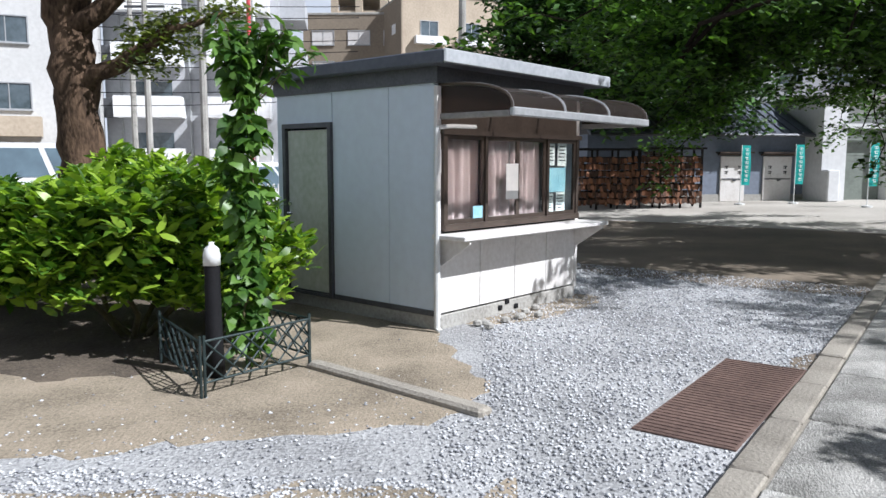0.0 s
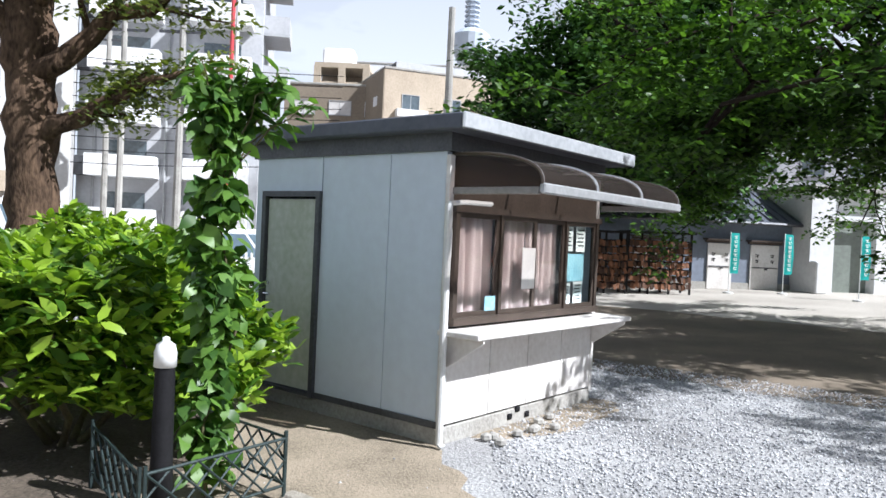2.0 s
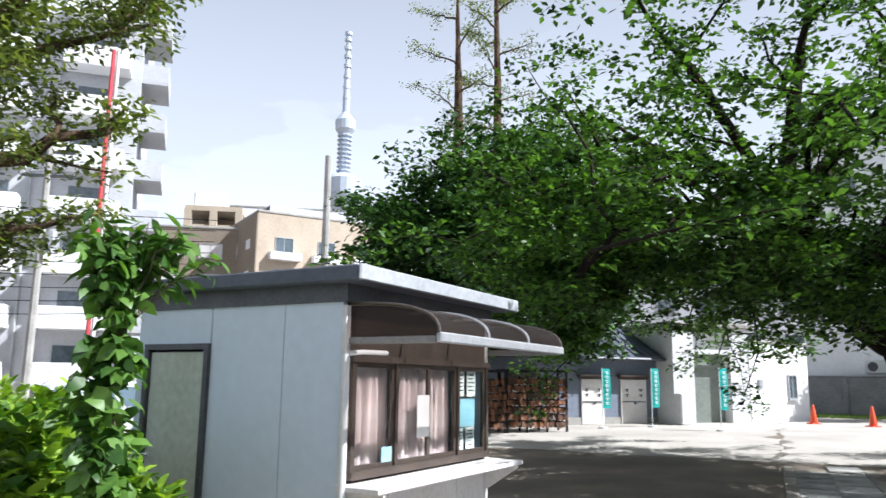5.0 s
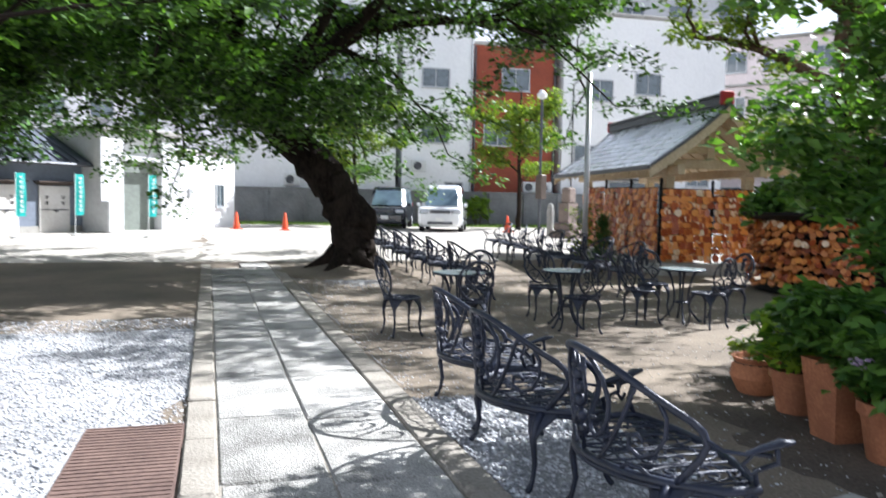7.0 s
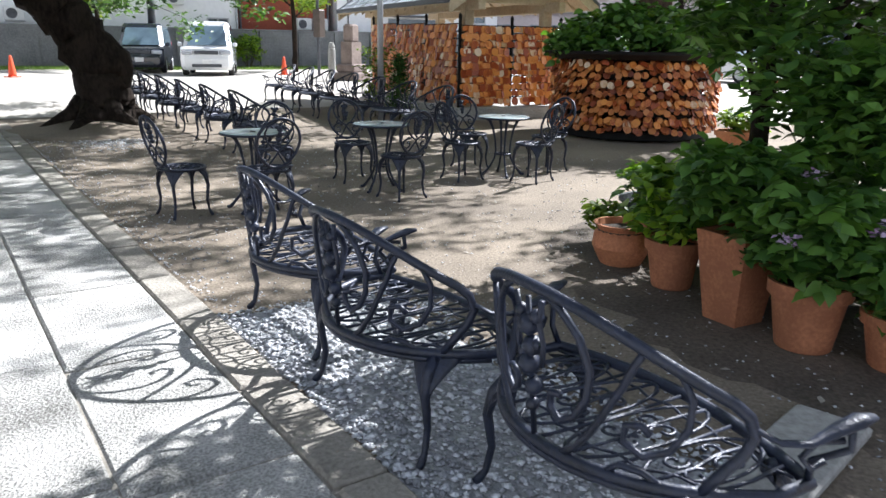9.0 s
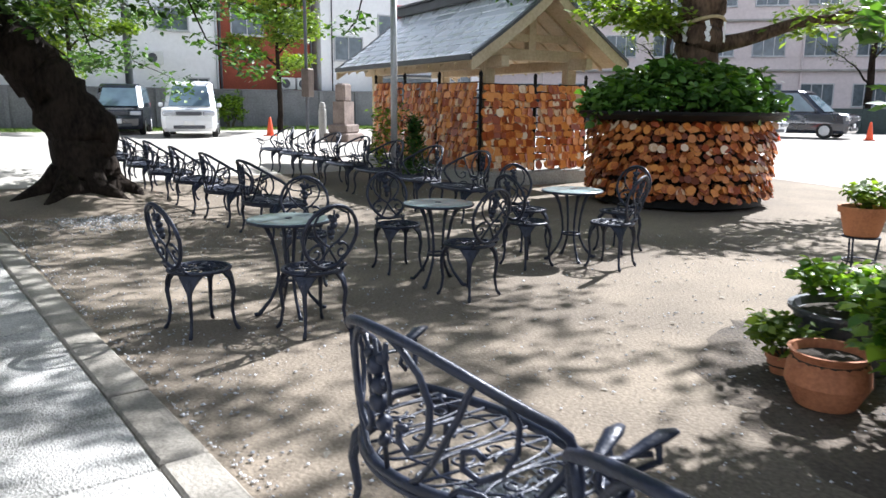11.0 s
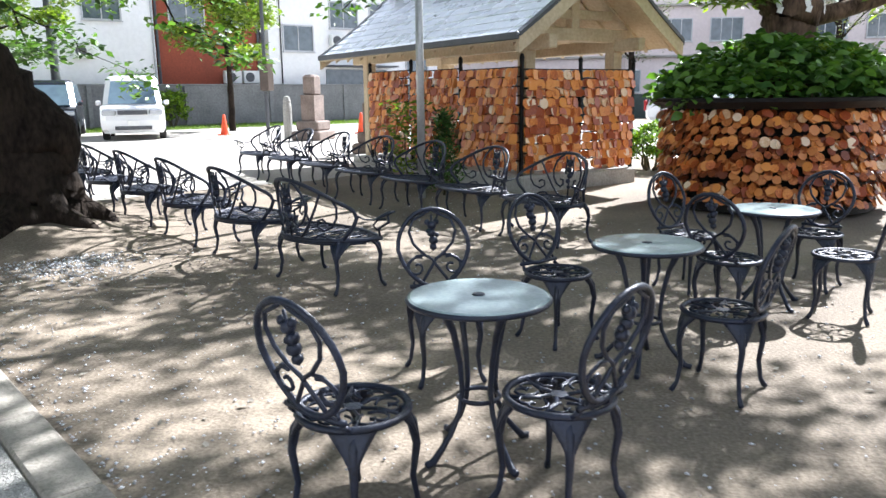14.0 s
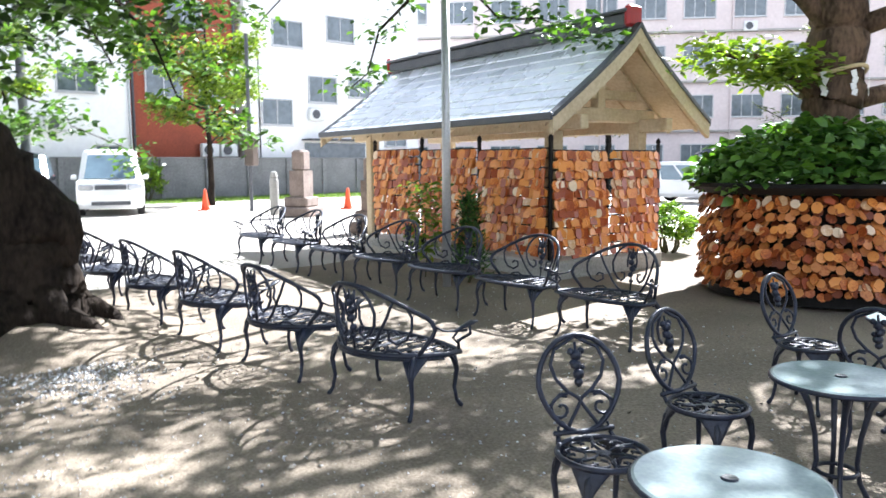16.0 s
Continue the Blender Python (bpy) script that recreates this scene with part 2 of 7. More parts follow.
M_BLOCKWALL = material("grey concrete block", (0.23, 0.235, 0.24), (0.13, 0.135, 0.14), 0.9, scale=1.2, fine=14, bump=0.25, per_object=0.2)
M_TILE = material("dark blue-grey roof tile", (0.15, 0.165, 0.20), (0.085, 0.095, 0.12), 0.5, scale=3, fine=30, bump=0.15, per_object=0.2)
M_WINDOW = material("dark window glass", (0.10, 0.13, 0.15), (0.05, 0.07, 0.08), 0.08, scale=1, fine=4, bump=0, spec=0.9, world_space=True)
M_SHUTTER = material("grey-green steel shutter", (0.22, 0.25, 0.22), (0.17, 0.19, 0.17), 0.6, scale=1, fine=8)
M_BANNER = material("teal banner cloth", (0.02, 0.36, 0.33), (0.015, 0.28, 0.26), 0.8, scale=3, fine=60, bump=0.05)
M_WHITEPLASTIC = material("white plastic", (0.72, 0.73, 0.72), (0.62, 0.63, 0.62), 0.45, scale=4, fine=30, bump=0.02)
M_GALV = material("galvanised pole", (0.50, 0.51, 0.52), (0.38, 0.39, 0.40), 0.45, metal=0.5, scale=5, fine=30, bump=0.05)
M_CONE = material("orange-red cone plastic", (0.75, 0.10, 0.03), (0.6, 0.075, 0.025), 0.5, scale=5, fine=30, bump=0.02)
M_CARWHITE = material("white car paint", (0.74, 0.75, 0.76), (0.68, 0.69, 0.70), 0.2, scale=1, fine=3, bump=0, coat=0.6)
M_CARDARK = material("dark blue-black car paint", (0.022, 0.026, 0.038), (0.014, 0.017, 0.026), 0.15, scale=1, fine=3, bump=0, coat=0.8)
M_TYRE = material("black tyre rubber", (0.025, 0.025, 0.025), (0.015, 0.015, 0.015), 0.9, scale=10, fine=60)
M_CARGLASS = material("car glass", (0.13, 0.19, 0.23), (0.09, 0.13, 0.16), 0.05, bump=0, spec=1.0, scale=1, fine=3)
M_CHROME = material("bright lamp and chrome", (0.62, 0.64, 0.66), (0.5, 0.52, 0.54), 0.15, metal=0.7, bump=0)
M_DARKMETAL = material("green-black painted iron", (0.035, 0.055, 0.055), (0.02, 0.03, 0.03), 0.5, metal=0.3, scale=9, fine=60)
M_REDPAINT = material("red and white painted steel", (0.62, 0.08, 0.09), (0.5, 0.06, 0.07), 0.5, scale=2, fine=10, bump=0.02)
M_GRANITE = material("rough grey-brown granite", (0.26, 0.205, 0.175), (0.13, 0.10, 0.085), 0.9, scale=3, fine=30, bump=0.6)
M_ROPE = material("straw rope", (0.52, 0.42, 0.24), (0.36, 0.28, 0.15), 0.9, scale=20, fine=90, bump=0.3)
M_TOWER = material("pale blue-grey tower steel", (0.52, 0.58, 0.66), (0.44, 0.50, 0.58), 0.6, scale=0.02, fine=0.2, bump=0, world_space=True)
M_FLOWER = material("pale mauve florets", (0.62, 0.50, 0.62), (0.45, 0.30, 0.50), 0.7, scale=20, fine=80, bump=0, island=0.5)
M_GREENGRASS = material("rough grass", (0.14, 0.22, 0.045), (0.07, 0.12, 0.025), 0.8, scale=1, fine=10, bump=0, island=0.5, translucent=0.25, world_space=True)

# ---- mesh helpers ----


class Geo:
    """Collects vertices and faces of one mesh."""

    def __init__(self):
        self.v, self.f, self.smooth = [], [], False

    def add(self, verts, faces):
        b = len(self.v)
        self.v.extend([tuple(p) for p in verts])
        self.f.extend([tuple(b + i for i in f) for f in faces])
        return self

    def box(self, c, s, m=None, bev=0.0):
        """A box about c with sizes s; bev chamfers its upright and level edges."""
        x, y, z = (k / 2 for k in s)
        if bev:
            b = min(bev, x * 0.9, y * 0.9, z * 0.9)
            rings = []
            for zz, ins in ((-z, b), (-z + b, 0), (z - b, 0), (z, b)):
                xi, yi = x - ins, y - ins
                rings.append([(xi, yi - b, zz), (xi - b, yi, zz), (-xi + b, yi, zz), (-xi, yi - b, zz), (-xi, -yi + b, zz), (-xi + b, -yi, zz), (xi - b, -yi, zz), (xi, -yi + b, zz)])
            vs = [p for r in rings for p in r]
            fs = [tuple(range(7, -1, -1)), tuple(range(24, 32))]
            for r in range(3):
                for i in range(8):
                    fs.append((r * 8 + i, r * 8 + (i + 1) % 8, r * 8 + 8 + (i + 1) % 8, r * 8 + 8 + i))
        else:
            vs = [(-x, -y, -z), (x, -y, -z), (x, y, -z), (-x, y, -z), (-x, -y, z), (x, -y, z), (x, y, z), (-x, y, z)]
            fs = [(0, 3, 2, 1), (4, 5, 6, 7), (0, 1, 5, 4), (1, 2, 6, 5), (2, 3, 7, 6), (3, 0, 4, 7)]
        vs = [Vector(p) for p in vs]
        if m is not None:
            vs = [m @ p for p in vs]
        return self.add([p + Vector(c) for p in vs], fs)

    def tube(self, pts, r, n=6, closed=False, cap=True, flat=1.0):
        """A tube along pts; r is one radius or one for each point."""
        pts = [Vector(p) for p in pts]
        k = len(pts)
        rs = r if isinstance(r, (list, tuple)) else [r] * k
        up = Vector((0, 0, 1))
        rings, prev = [], None
        for i, p in enumerate(pts):
            a = pts[(i - 1) % k] if (closed or i) else p
            b = pts[(i + 1) % k] if (closed or i < k - 1) else p
            d = (b - a)
            d = d.normalized() if d.length > 1e-9 else Vector((0, 0, 1))
            if prev is None:
                ref = up if abs(d.z) < 0.9 else Vector((1, 0, 0))
                x = d.cross(ref).normalized()
            else:
                x = (prev - d * prev.dot(d))
                x = x.normalized() if x.length > 1e-6 else d.orthogonal().normalized()
            prev = x
            y = d.cross(x)
            rings.append([p + (x * math.cos(t) + y * math.sin(t) * flat) * rs[i] for t in [2 * math.pi * j / n for j in range(n)]])
        vs = [q for ring in rings for q in ring]
        fs = []
        for i in range(k if closed else k - 1):
            a, b = i * n, ((i + 1) % k) * n
            for j in range(n):
                fs.append((a + j, a + (j + 1) % n, b + (j + 1) % n, b + j))
        if cap and not closed:
            fs += [tuple(range(n - 1, -1, -1)), tuple(range((k - 1) * n, k * n))]
        return self.add(vs, fs)

    def lathe(self, profile, n=16, c=(0, 0, 0)):
        """Turns a profile of (radius, height) round the upright axis."""
        vs = [(c[0] + r * math.cos(2 * math.pi * j / n), c[1] + r * math.sin(2 * math.pi * j / n), c[2] + z) for r, z in profile for j in range(n)]
        fs = []
        for i in range(len(profile) - 1):
            for j in range(n):
                fs.append((i * n + j, i * n + (j + 1) % n, (i + 1) * n + (j + 1) % n, (i + 1) * n + j))
        fs += [tuple(range(n - 1, -1, -1)), tuple(range((len(profile) - 1) * n, len(profile) * n))]
        return self.add(vs, fs)

    def prism(self, outline, y0, y1, m=None):
        """An outline in the x-z plane drawn out from y0 to y1."""
        n = len(outline)
        vs = [Vector((x, y0, z)) for x, z in outline] + [Vector((x, y1, z)) for x, z in outline]
        if m is not None:
            vs = [m @ p for p in vs]
        fs = [tuple(range(n)), tuple(range(2 * n - 1, n - 1, -1))] + [(i, i + n, (i + 1) % n + n, (i + 1) % n) for i in range(n)]
        return self.add(vs, fs)

    def mesh(self, name):
        me = bpy.data.meshes.new(name)
        me.from_pydata(self.v, [], self.f)
        if self.smooth:
            me.polygons.foreach_set("use_smooth", [True] * len(me.polygons))
        me.update()
        return me


def fix_normals(me):
    bm = bmesh.new()
    bm.from_mesh(me)
    bmesh.ops.recalc_face_normals(bm, faces=bm.faces)
    bm.to_mesh(me)
    bm.free()


def part(name, geo, mat, parent=None, label="", smooth=False, clean=True):
    """Links a Geo (or mesh) as one mesh object under a thing or part."""
    if isinstance(geo, Geo):
        geo.smooth = smooth
        me = geo.mesh(name)
        if clean and len(geo.v) < 20000:
            fix_normals(me)
    else:
        me = geo
    if not me.materials:
        me.materials.append(mat)
    ob = new(name, me)
    ob.parent = parent
    if label:
        tagged(ob, label)
    return ob


def thing(name, at, label, category, group="", kind=""):
    """An empty at the base of a thing, which parents its parts."""
    ob = new(name)
    ob.empty_display_size = 0.2
    ob.matrix_basis = at if isinstance(at, Matrix) else pose(*at)
    return tagged(ob, label, category, group, kind)


def single(name, geo, mat, at, label, category, group="", kind="", smooth=False):
    ob = part(name, geo, mat, None, smooth=smooth)
    ob.matrix_basis = at if isinstance(at, Matrix) else pose(*at)
    return tagged(ob, label, category, group, kind)


def yaw_of(dx, dy):
    """Degrees that turn local +y to the way (dx, dy)."""
    return math.degrees(math.atan2(-dx, dy))


def gz(x, y):
    """Height of the ground: level at first, rising a little towards the car park."""
    s = 0.8 * x + 0.6 * y - 13
    return min(0.30, 0.02 * (s if s > 3 else (0 if s < -3 else (s + 3) ** 2 / 12)))


def arc(cx, cz, rx, rz, a0, a1, n):
    return [(cx + rx * math.cos(radians(a0 + (a1 - a0) * i / n)), cz + rz * math.sin(radians(a0 + (a1 - a0) * i / n))) for i in range(n + 1)]


def spiral(cx, cz, r, a0, turns, n=14, way=1):
    return [(cx + r * (1 - 0.8 * i / n) * math.cos(radians(a0) + way * turns * 2 * math.pi * i / n), cz + r * (1 - 0.8 * i / n) * math.sin(radians(a0) + way * turns * 2 * math.pi * i / n)) for i in range(n + 1)]


def quick_mesh(name, v, tri):
    """A mesh of triangles from arrays."""
    me = bpy.data.meshes.new(name)
    me.vertices.add(len(v))
    me.vertices.foreach_set("co", v.reshape(-1))
    me.loops.add(len(tri))
    me.loops.foreach_set("vertex_index", tri.astype(np.int32))
    me.polygons.add(len(tri) // 3)
    me.polygons.foreach_set("loop_start", np.arange(0, len(tri), 3, dtype=np.int32))
    me.update(calc_edges=True)
    return me


def leaf_mesh(name, spots, per, spread, size, rng, droop=0.25, narrow=0.42, flatten=0.55, level=0.6, oval=False):
    """Folded leaves about the given spots: spread is the clump's reach, size a leaf's length."""
    spots = np.asarray(spots, float)
    c = np.repeat(spots, per, axis=0)
    n = len(c)
    off = rng.normal(size=(n, 3))
    off /= np.maximum(1e-6, np.linalg.norm(off, axis=1))[:, None]
    off *= (rng.random(n) ** 0.5)[:, None] * spread
    off[:, 2] *= flatten
    c = c + off
    a = rng.random(n) * 2 * np.pi
    d = np.stack([np.cos(a), np.sin(a), rng.normal(size=n) * 0.35 - droop], 1)
    d /= np.linalg.norm(d, axis=1)[:, None]
    up = np.stack([rng.normal(size=n) * level, rng.normal(size=n) * level, np.ones(n)], 1)
    side = np.cross(d, up)
    side /= np.linalg.norm(side, axis=1)[:, None]
    nor = np.cross(side, d)
    ln = size * (0.65 + 0.7 * rng.random(n))[:, None]
    w = ln * narrow
    p0, p2 = c, c + d * ln
    if oval:
        a1, a2 = c + d * ln * 0.28, c + d * ln * 0.66 + nor * w * 0.05
        v = np.stack([p0, a1 + side * w * 0.46 + nor * w * 0.12, a2 + side * w * 0.40 + nor * w * 0.14, p2 - nor * w * 0.1, a2 - side * w * 0.40 + nor * w * 0.14, a1 - side * w * 0.46 + nor * w * 0.12], 1).reshape(-1, 3)
        i = np.arange(n) * 6
        tri = np.stack([i, i + 1, i + 5, i + 1, i + 2, i + 4, i + 1, i + 4, i + 5, i + 2, i + 3, i + 4], 1).reshape(-1)
        return quick_mesh(name, v, tri)
    midp = c + d * ln * 0.45
    p1, p3 = midp + side * w * 0.5 + nor * w * 0.12, midp - side * w * 0.5 + nor * w * 0.12
    v = np.stack([p0, p1, p2, p3], 1).reshape(-1, 3)
    i = np.arange(n) * 4
    tri = np.stack([i, i + 1, i + 2, i, i + 2, i + 3], 1).reshape(-1)
    return quick_mesh(name, v, tri)


def limb_points(a, b, sag, rng, n=7, wild=0.12):
    a, b = Vector(a), Vector(b)
    ln = (b - a).length
    out = []
    for i in range(n + 1):
        k = i / n
        p = a.lerp(b, k) + Vector((0, 0, sag * math.sin(math.pi * k) * ln))
        if 0 < i < n:
            p += Vector(rng.normal(size=3) * wild * ln / n)
        out.append(p)
    return out


P = Vector((0.537, 0.844, 0)).normalized()
Q = Vector((P.y, -P.x, 0))


def pq(s, q, z=None):
    """The place s metres along the stone walk and q metres to its far side."""
    v = P * s + Q * q
    return Vector((v.x, v.y, gz(v.x, v.y) if z is None else z))


WALK_YAW = yaw_of(P.x, P.y)

# ---- ground ----


def sheet(name, s0, s1, q0, q1, ns, nq, lift, mat, label, rough_edge=0.0, kind="structure", category="ground", seed=1):
    """A piece of ground laid on the terrain, with a ragged edge."""
    rng = np.random.default_rng(seed)
    g = Geo()
    for i in range(ns + 1):
        for j in range(nq + 1):
            s, q = s0 + (s1 - s0) * i / ns, q0 + (q1 - q0) * j / nq
            if i in (0, ns):
                s += rng.normal() * rough_edge
            if j in (0, nq):
                q += rng.normal() * rough_edge
            v = pq(s, q)
            g.v.append((v.x, v.y, v.z + lift))
    for i in range(ns):
        for j in range(nq):
            a = i * (nq + 1) + j
            g.f.append((a, a + nq + 1, a + nq + 2, a + 1))
    return single(name, g, mat, Matrix(), label, category, kind=kind)


def terrain():
    ax = [-1500, -400, -120, -60, -40] + list(range(-30, 61, 2)) + [70, 100, 200, 500, 1500]
    g = Geo()
    for y in ax:
        for x in ax:
            g.v.append((x, y, gz(x, y)))
    n = len(ax)
    for i in range(n - 1):
        for j in range(n - 1):
            g.f.append((i * n + j, i * n + j + 1, i * n + n + j + 1, i * n + n + j))
    return single("ground", g, M_DIRT, Matrix(), "packed brown dirt ground of the shrine yard", "ground", kind="structure")


terrain()
sheet("gravel", 19, 34, -30, -0.65, 20, 16, 0.006, M_LOT, "sunlit pale gravel before the stores", 0.2, seed=22)
sheet("gravel", -8, 10.2, -30, -0.65, 36, 40, 0.004, M_GRAVELBED, "white and grey gravel strewn over the yard", 0.12, seed=2)
sheet("gravel", 18.5, 60, -0.65, 30, 24, 20, 0.006, M_LOT, "sunlit pale gravel of the car park", 0.15, seed=3)
sheet("gravel", 2, 24, 14.5, 45, 20, 20, 0.005, M_LOT, "sunlit pale gravel beyond the pavilion", 0.2, seed=4)
sheet("gravel", -4, 6.55, 0.97, 1.95, 40, 5, 0.004, M_GRAVELBED, "coarse grey gravel strip beside the stone walk", 0.05, seed=5)


def blob(name, outline, lift, mat, label, seed, jag=0.05):
    """A patch of ground inside an outline, its edge broken up."""
    rng = np.random.default_rng(seed)
    pts = []
    k = len(outline)
    for i in range(k):
        a, b = Vector((*outline[i], 0)), Vector((*outline[(i + 1) % k], 0))
        m = max(2, int((b - a).length / 0.15))
        for j in range(m):
            p = a.lerp(b, j / m)
            pts.append((p.x + rng.normal() * jag, p.y + rng.normal() * jag))
    g = Geo()
    n = len(pts)
    mx, my = sum(x for x, _ in pts) / n, sum(y for _, y in pts) / n
    inner = []
    for x, y in pts:
        d = Vector((mx - x, my - y))
        d = d.normalized() * min(0.12, d.length * 0.4)
        inner.append((x + d.x, y + d.y))
    g.add([(x, y, gz(x, y) - 0.003) for x, y in pts] + [(x, y, gz(x, y) + lift) for x, y in inner], [tuple(range(n, 2 * n))] + [(i, (i + 1) % n, n + (i + 1) % n, n + i) for i in range(n)])
    return single(name, g, mat, Matrix(), label, "ground", kind="structure")


blob("sand", [(-9, 3.2), (-2.1, 3.65), (-0.45, 4.2), (0.42, 4.55), (0.5, 5.1), (0.12, 6.5), (0.1, 7.0), (-3.2, 10.2), (-9, 12)], 0.009, M_SAND, "trodden pale brown sand by the shrubs", 7)
blob("sand", [(0.5, 7.2), (1.0, 7.35), (1.75, 8.35), (1.9, 8.95), (1.55, 9.0), (0.1, 7.2)], 0.010, M_SAND, "trodden sand below the kiosk counter", 8)
blob("sand", [(-9, 2.6), (-3, 2.75), (-0.7, 2.6), (1.0, 3.15), (0.7, 3.5), (-1, 3.35), (-3, 3.3), (-9, 3.2)], 0.008, M_SAND, "thin sand showing through the gravel", 9, 0.1)

# dark patches stand for the shade under the shrubs and round the pots
blob("soil", [(-6.5, 5.9), (-4.2, 5.3), (-2.6, 5.05), (-1.75, 5.45), (-1.5, 6.4), (-1.9, 7.4), (-3.0, 9.4), (-6.5, 9.6)], 0.0115, M_SHADESOIL, "dark ground patch for the shade under the shrubs", 15, 0.05)
blob("soil", [(3.6, 0.2), (3.85, 1.45), (4.4, 2.0), (4.85, 2.5), (5.4, 3.1), (6.1, 3.6), (6.8, 3.9), (7.7, 3.8), (8.6, 3.1), (8.9, 1.5), (7.6, 0.0), (5.5, -0.3)], 0.0065, M_SHADESOIL, "dark soil patch for the shade under flower pots", 14, 0.07)


def pebbles(name, count, area, size, seed, label):
    """Loose stones strewn over the gravel; one mesh, since nobody could count them."""
    rng = np.random.default_rng(seed)
    base = np.array([(1, 0, 0), (0, 1, 0), (-1, 0, 0), (0, -1, 0), (0.1, 0.1, 0.75), (-0.1, 0.1, -0.5)])
    fc = np.array([(0, 1, 4), (1, 2, 4), (2, 3, 4), (3, 0, 4), (1, 0, 5), (2, 1, 5), (3, 2, 5), (0, 3, 5)])
    s, q = area(rng, count)
    count = len(s)
    x, y = P.x * s + Q.x * q, P.y * s + Q.y * q
    ang, sz = rng.random(count) * 6.28, size * (0.5 + rng.random(count) ** 2 * 1.2)
    v = np.empty((count, 6, 3))
    shape = base[None] * (1 + rng.normal(size=(count, 6, 1)) * 0.2) * np.stack([sz, sz * (0.55 + 0.4 * rng.random(count)), sz * 0.7], 1)[:, None]
    v[..., 0] = x[:, None] + shape[..., 0] * np.cos(ang)[:, None] - shape[..., 1] * np.sin(ang)[:, None]
    v[..., 1] = y[:, None] + shape[..., 0] * np.sin(ang)[:, None] + shape[..., 1] * np.cos(ang)[:, None]
    z = np.array([gz(a, b) for a, b in zip(x, y)])
    v[..., 2] = z[:, None] + 0.008 + sz[:, None] * 0.15 + shape[..., 2]
    f = (np.arange(count)[:, None, None] * 6 + fc[None]).reshape(-1)
    me = bpy.data.meshes.new(name)
    me.vertices.add(count * 6)
    me.vertices.foreach_set("co", v.reshape(-1))
    me.loops.add(len(f))
    me.loops.foreach_set("vertex_index", f.astype(np.int32))
    me.polygons.add(len(f) // 3)
    me.polygons.foreach_set("loop_start", np.arange(0, len(f), 3, dtype=np.int32))
    me.update(calc_edges=True)
    ob = part(name, me, M_PEBBLE)
    return tagged(ob, label, "gravel", kind="stuff")


def left_area(rng, n):
    s, q = 1.5 + rng.random(n) ** 1.3 * 9.5, -0.66 - rng.random(n) * 5.5
    x, y = P.x * s + Q.x * q, P.y * s + Q.y * q
    sand = ((x < 0.4) & (y > 3.85 + 0.33 * (x + 1.6)) & (x > -9)) | ((x < 0.1) & (y > 3.6))
    away = np.maximum(0, y - 3.85 - 0.33 * (x + 1.6))
    keep = (~sand) | (rng.random(n) < 0.008 + 0.16 * np.exp(-away / 0.3))
    lx, ly = (x - 1.26) * 0.834 - (y - 4.36) * 0.552, (x - 1.26) * 0.552 + (y - 4.36) * 0.834
    keep &= ~((lx > -0.03) & (lx < 0.62) & (ly > -0.03) & (ly < 2.0))
    keep &= ~((x < 0.9) & (y > 6.2) & (y < 9.5) & (y > 7.2 + 1.26 * (x - 0.15)))
    return s[keep], q[keep]


pebbles("gravel", 72000, left_area, 0.0115, 11, "loose white and grey stones on the yard")
pebbles("gravel", 14000, lambda rng, n: (-1 + rng.random(n) * 7.6, 0.98 + rng.random(n) ** 1.2 * 1.15), 0.0155, 12, "loose grey stones beside the stone walk")
pebbles("gravel", 6500, lambda rng, n: (3 + rng.random(n) * 13, 1.0 + rng.random(n) ** 2.2 * 6.5), 0.009, 13, "fine stones scattered on the dirt")

pebbles("gravel", 1500, lambda rng, n: (14.7 + rng.normal(size=n) * 0.45, 2.1 + rng.normal(size=n) * 0.28), 0.0125, 18, "pale loose stones at the foot of the cherry tree")


# ---- stone walk: slabs and kerb stones ----
def slab_mesh(length, width, height):
    g = Geo()
    g.box((0, 0, height / 2), (width, length, height), bev=0.012)
    return g.mesh("slab")


stone_walk = thing("pavement", Matrix(), "walk of grey stone slabs between kerb stones", "pavement", kind="structure")
rng_walk = np.random.default_rng(3)


def lay(name, q0, q1, length, start, height, mat):
    me = slab_mesh(length - 0.01, q1 - q0 - 0.008, height)
    me.materials.append(mat)
    fix_normals(me)
    s = start
    while s < 17.2:
        c = pq(s + length / 2, (q0 + q1) / 2)
        ob = part(name, me, mat, stone_walk)
        ob.matrix_basis = pose(c.x, c.y, c.z - 0.02 + rng_walk.normal() * 0.003, rng_walk.normal() * 0.25, rng_walk.normal() * 0.25, WALK_YAW + rng_walk.normal() * 0.25)
        s += length


sheet("walk_bed", -8, 17.2, -0.63, 0.94, 24, 2, 0.016, M_KERB, "grey grit in the joints of the walk", category="pavement", seed=6)


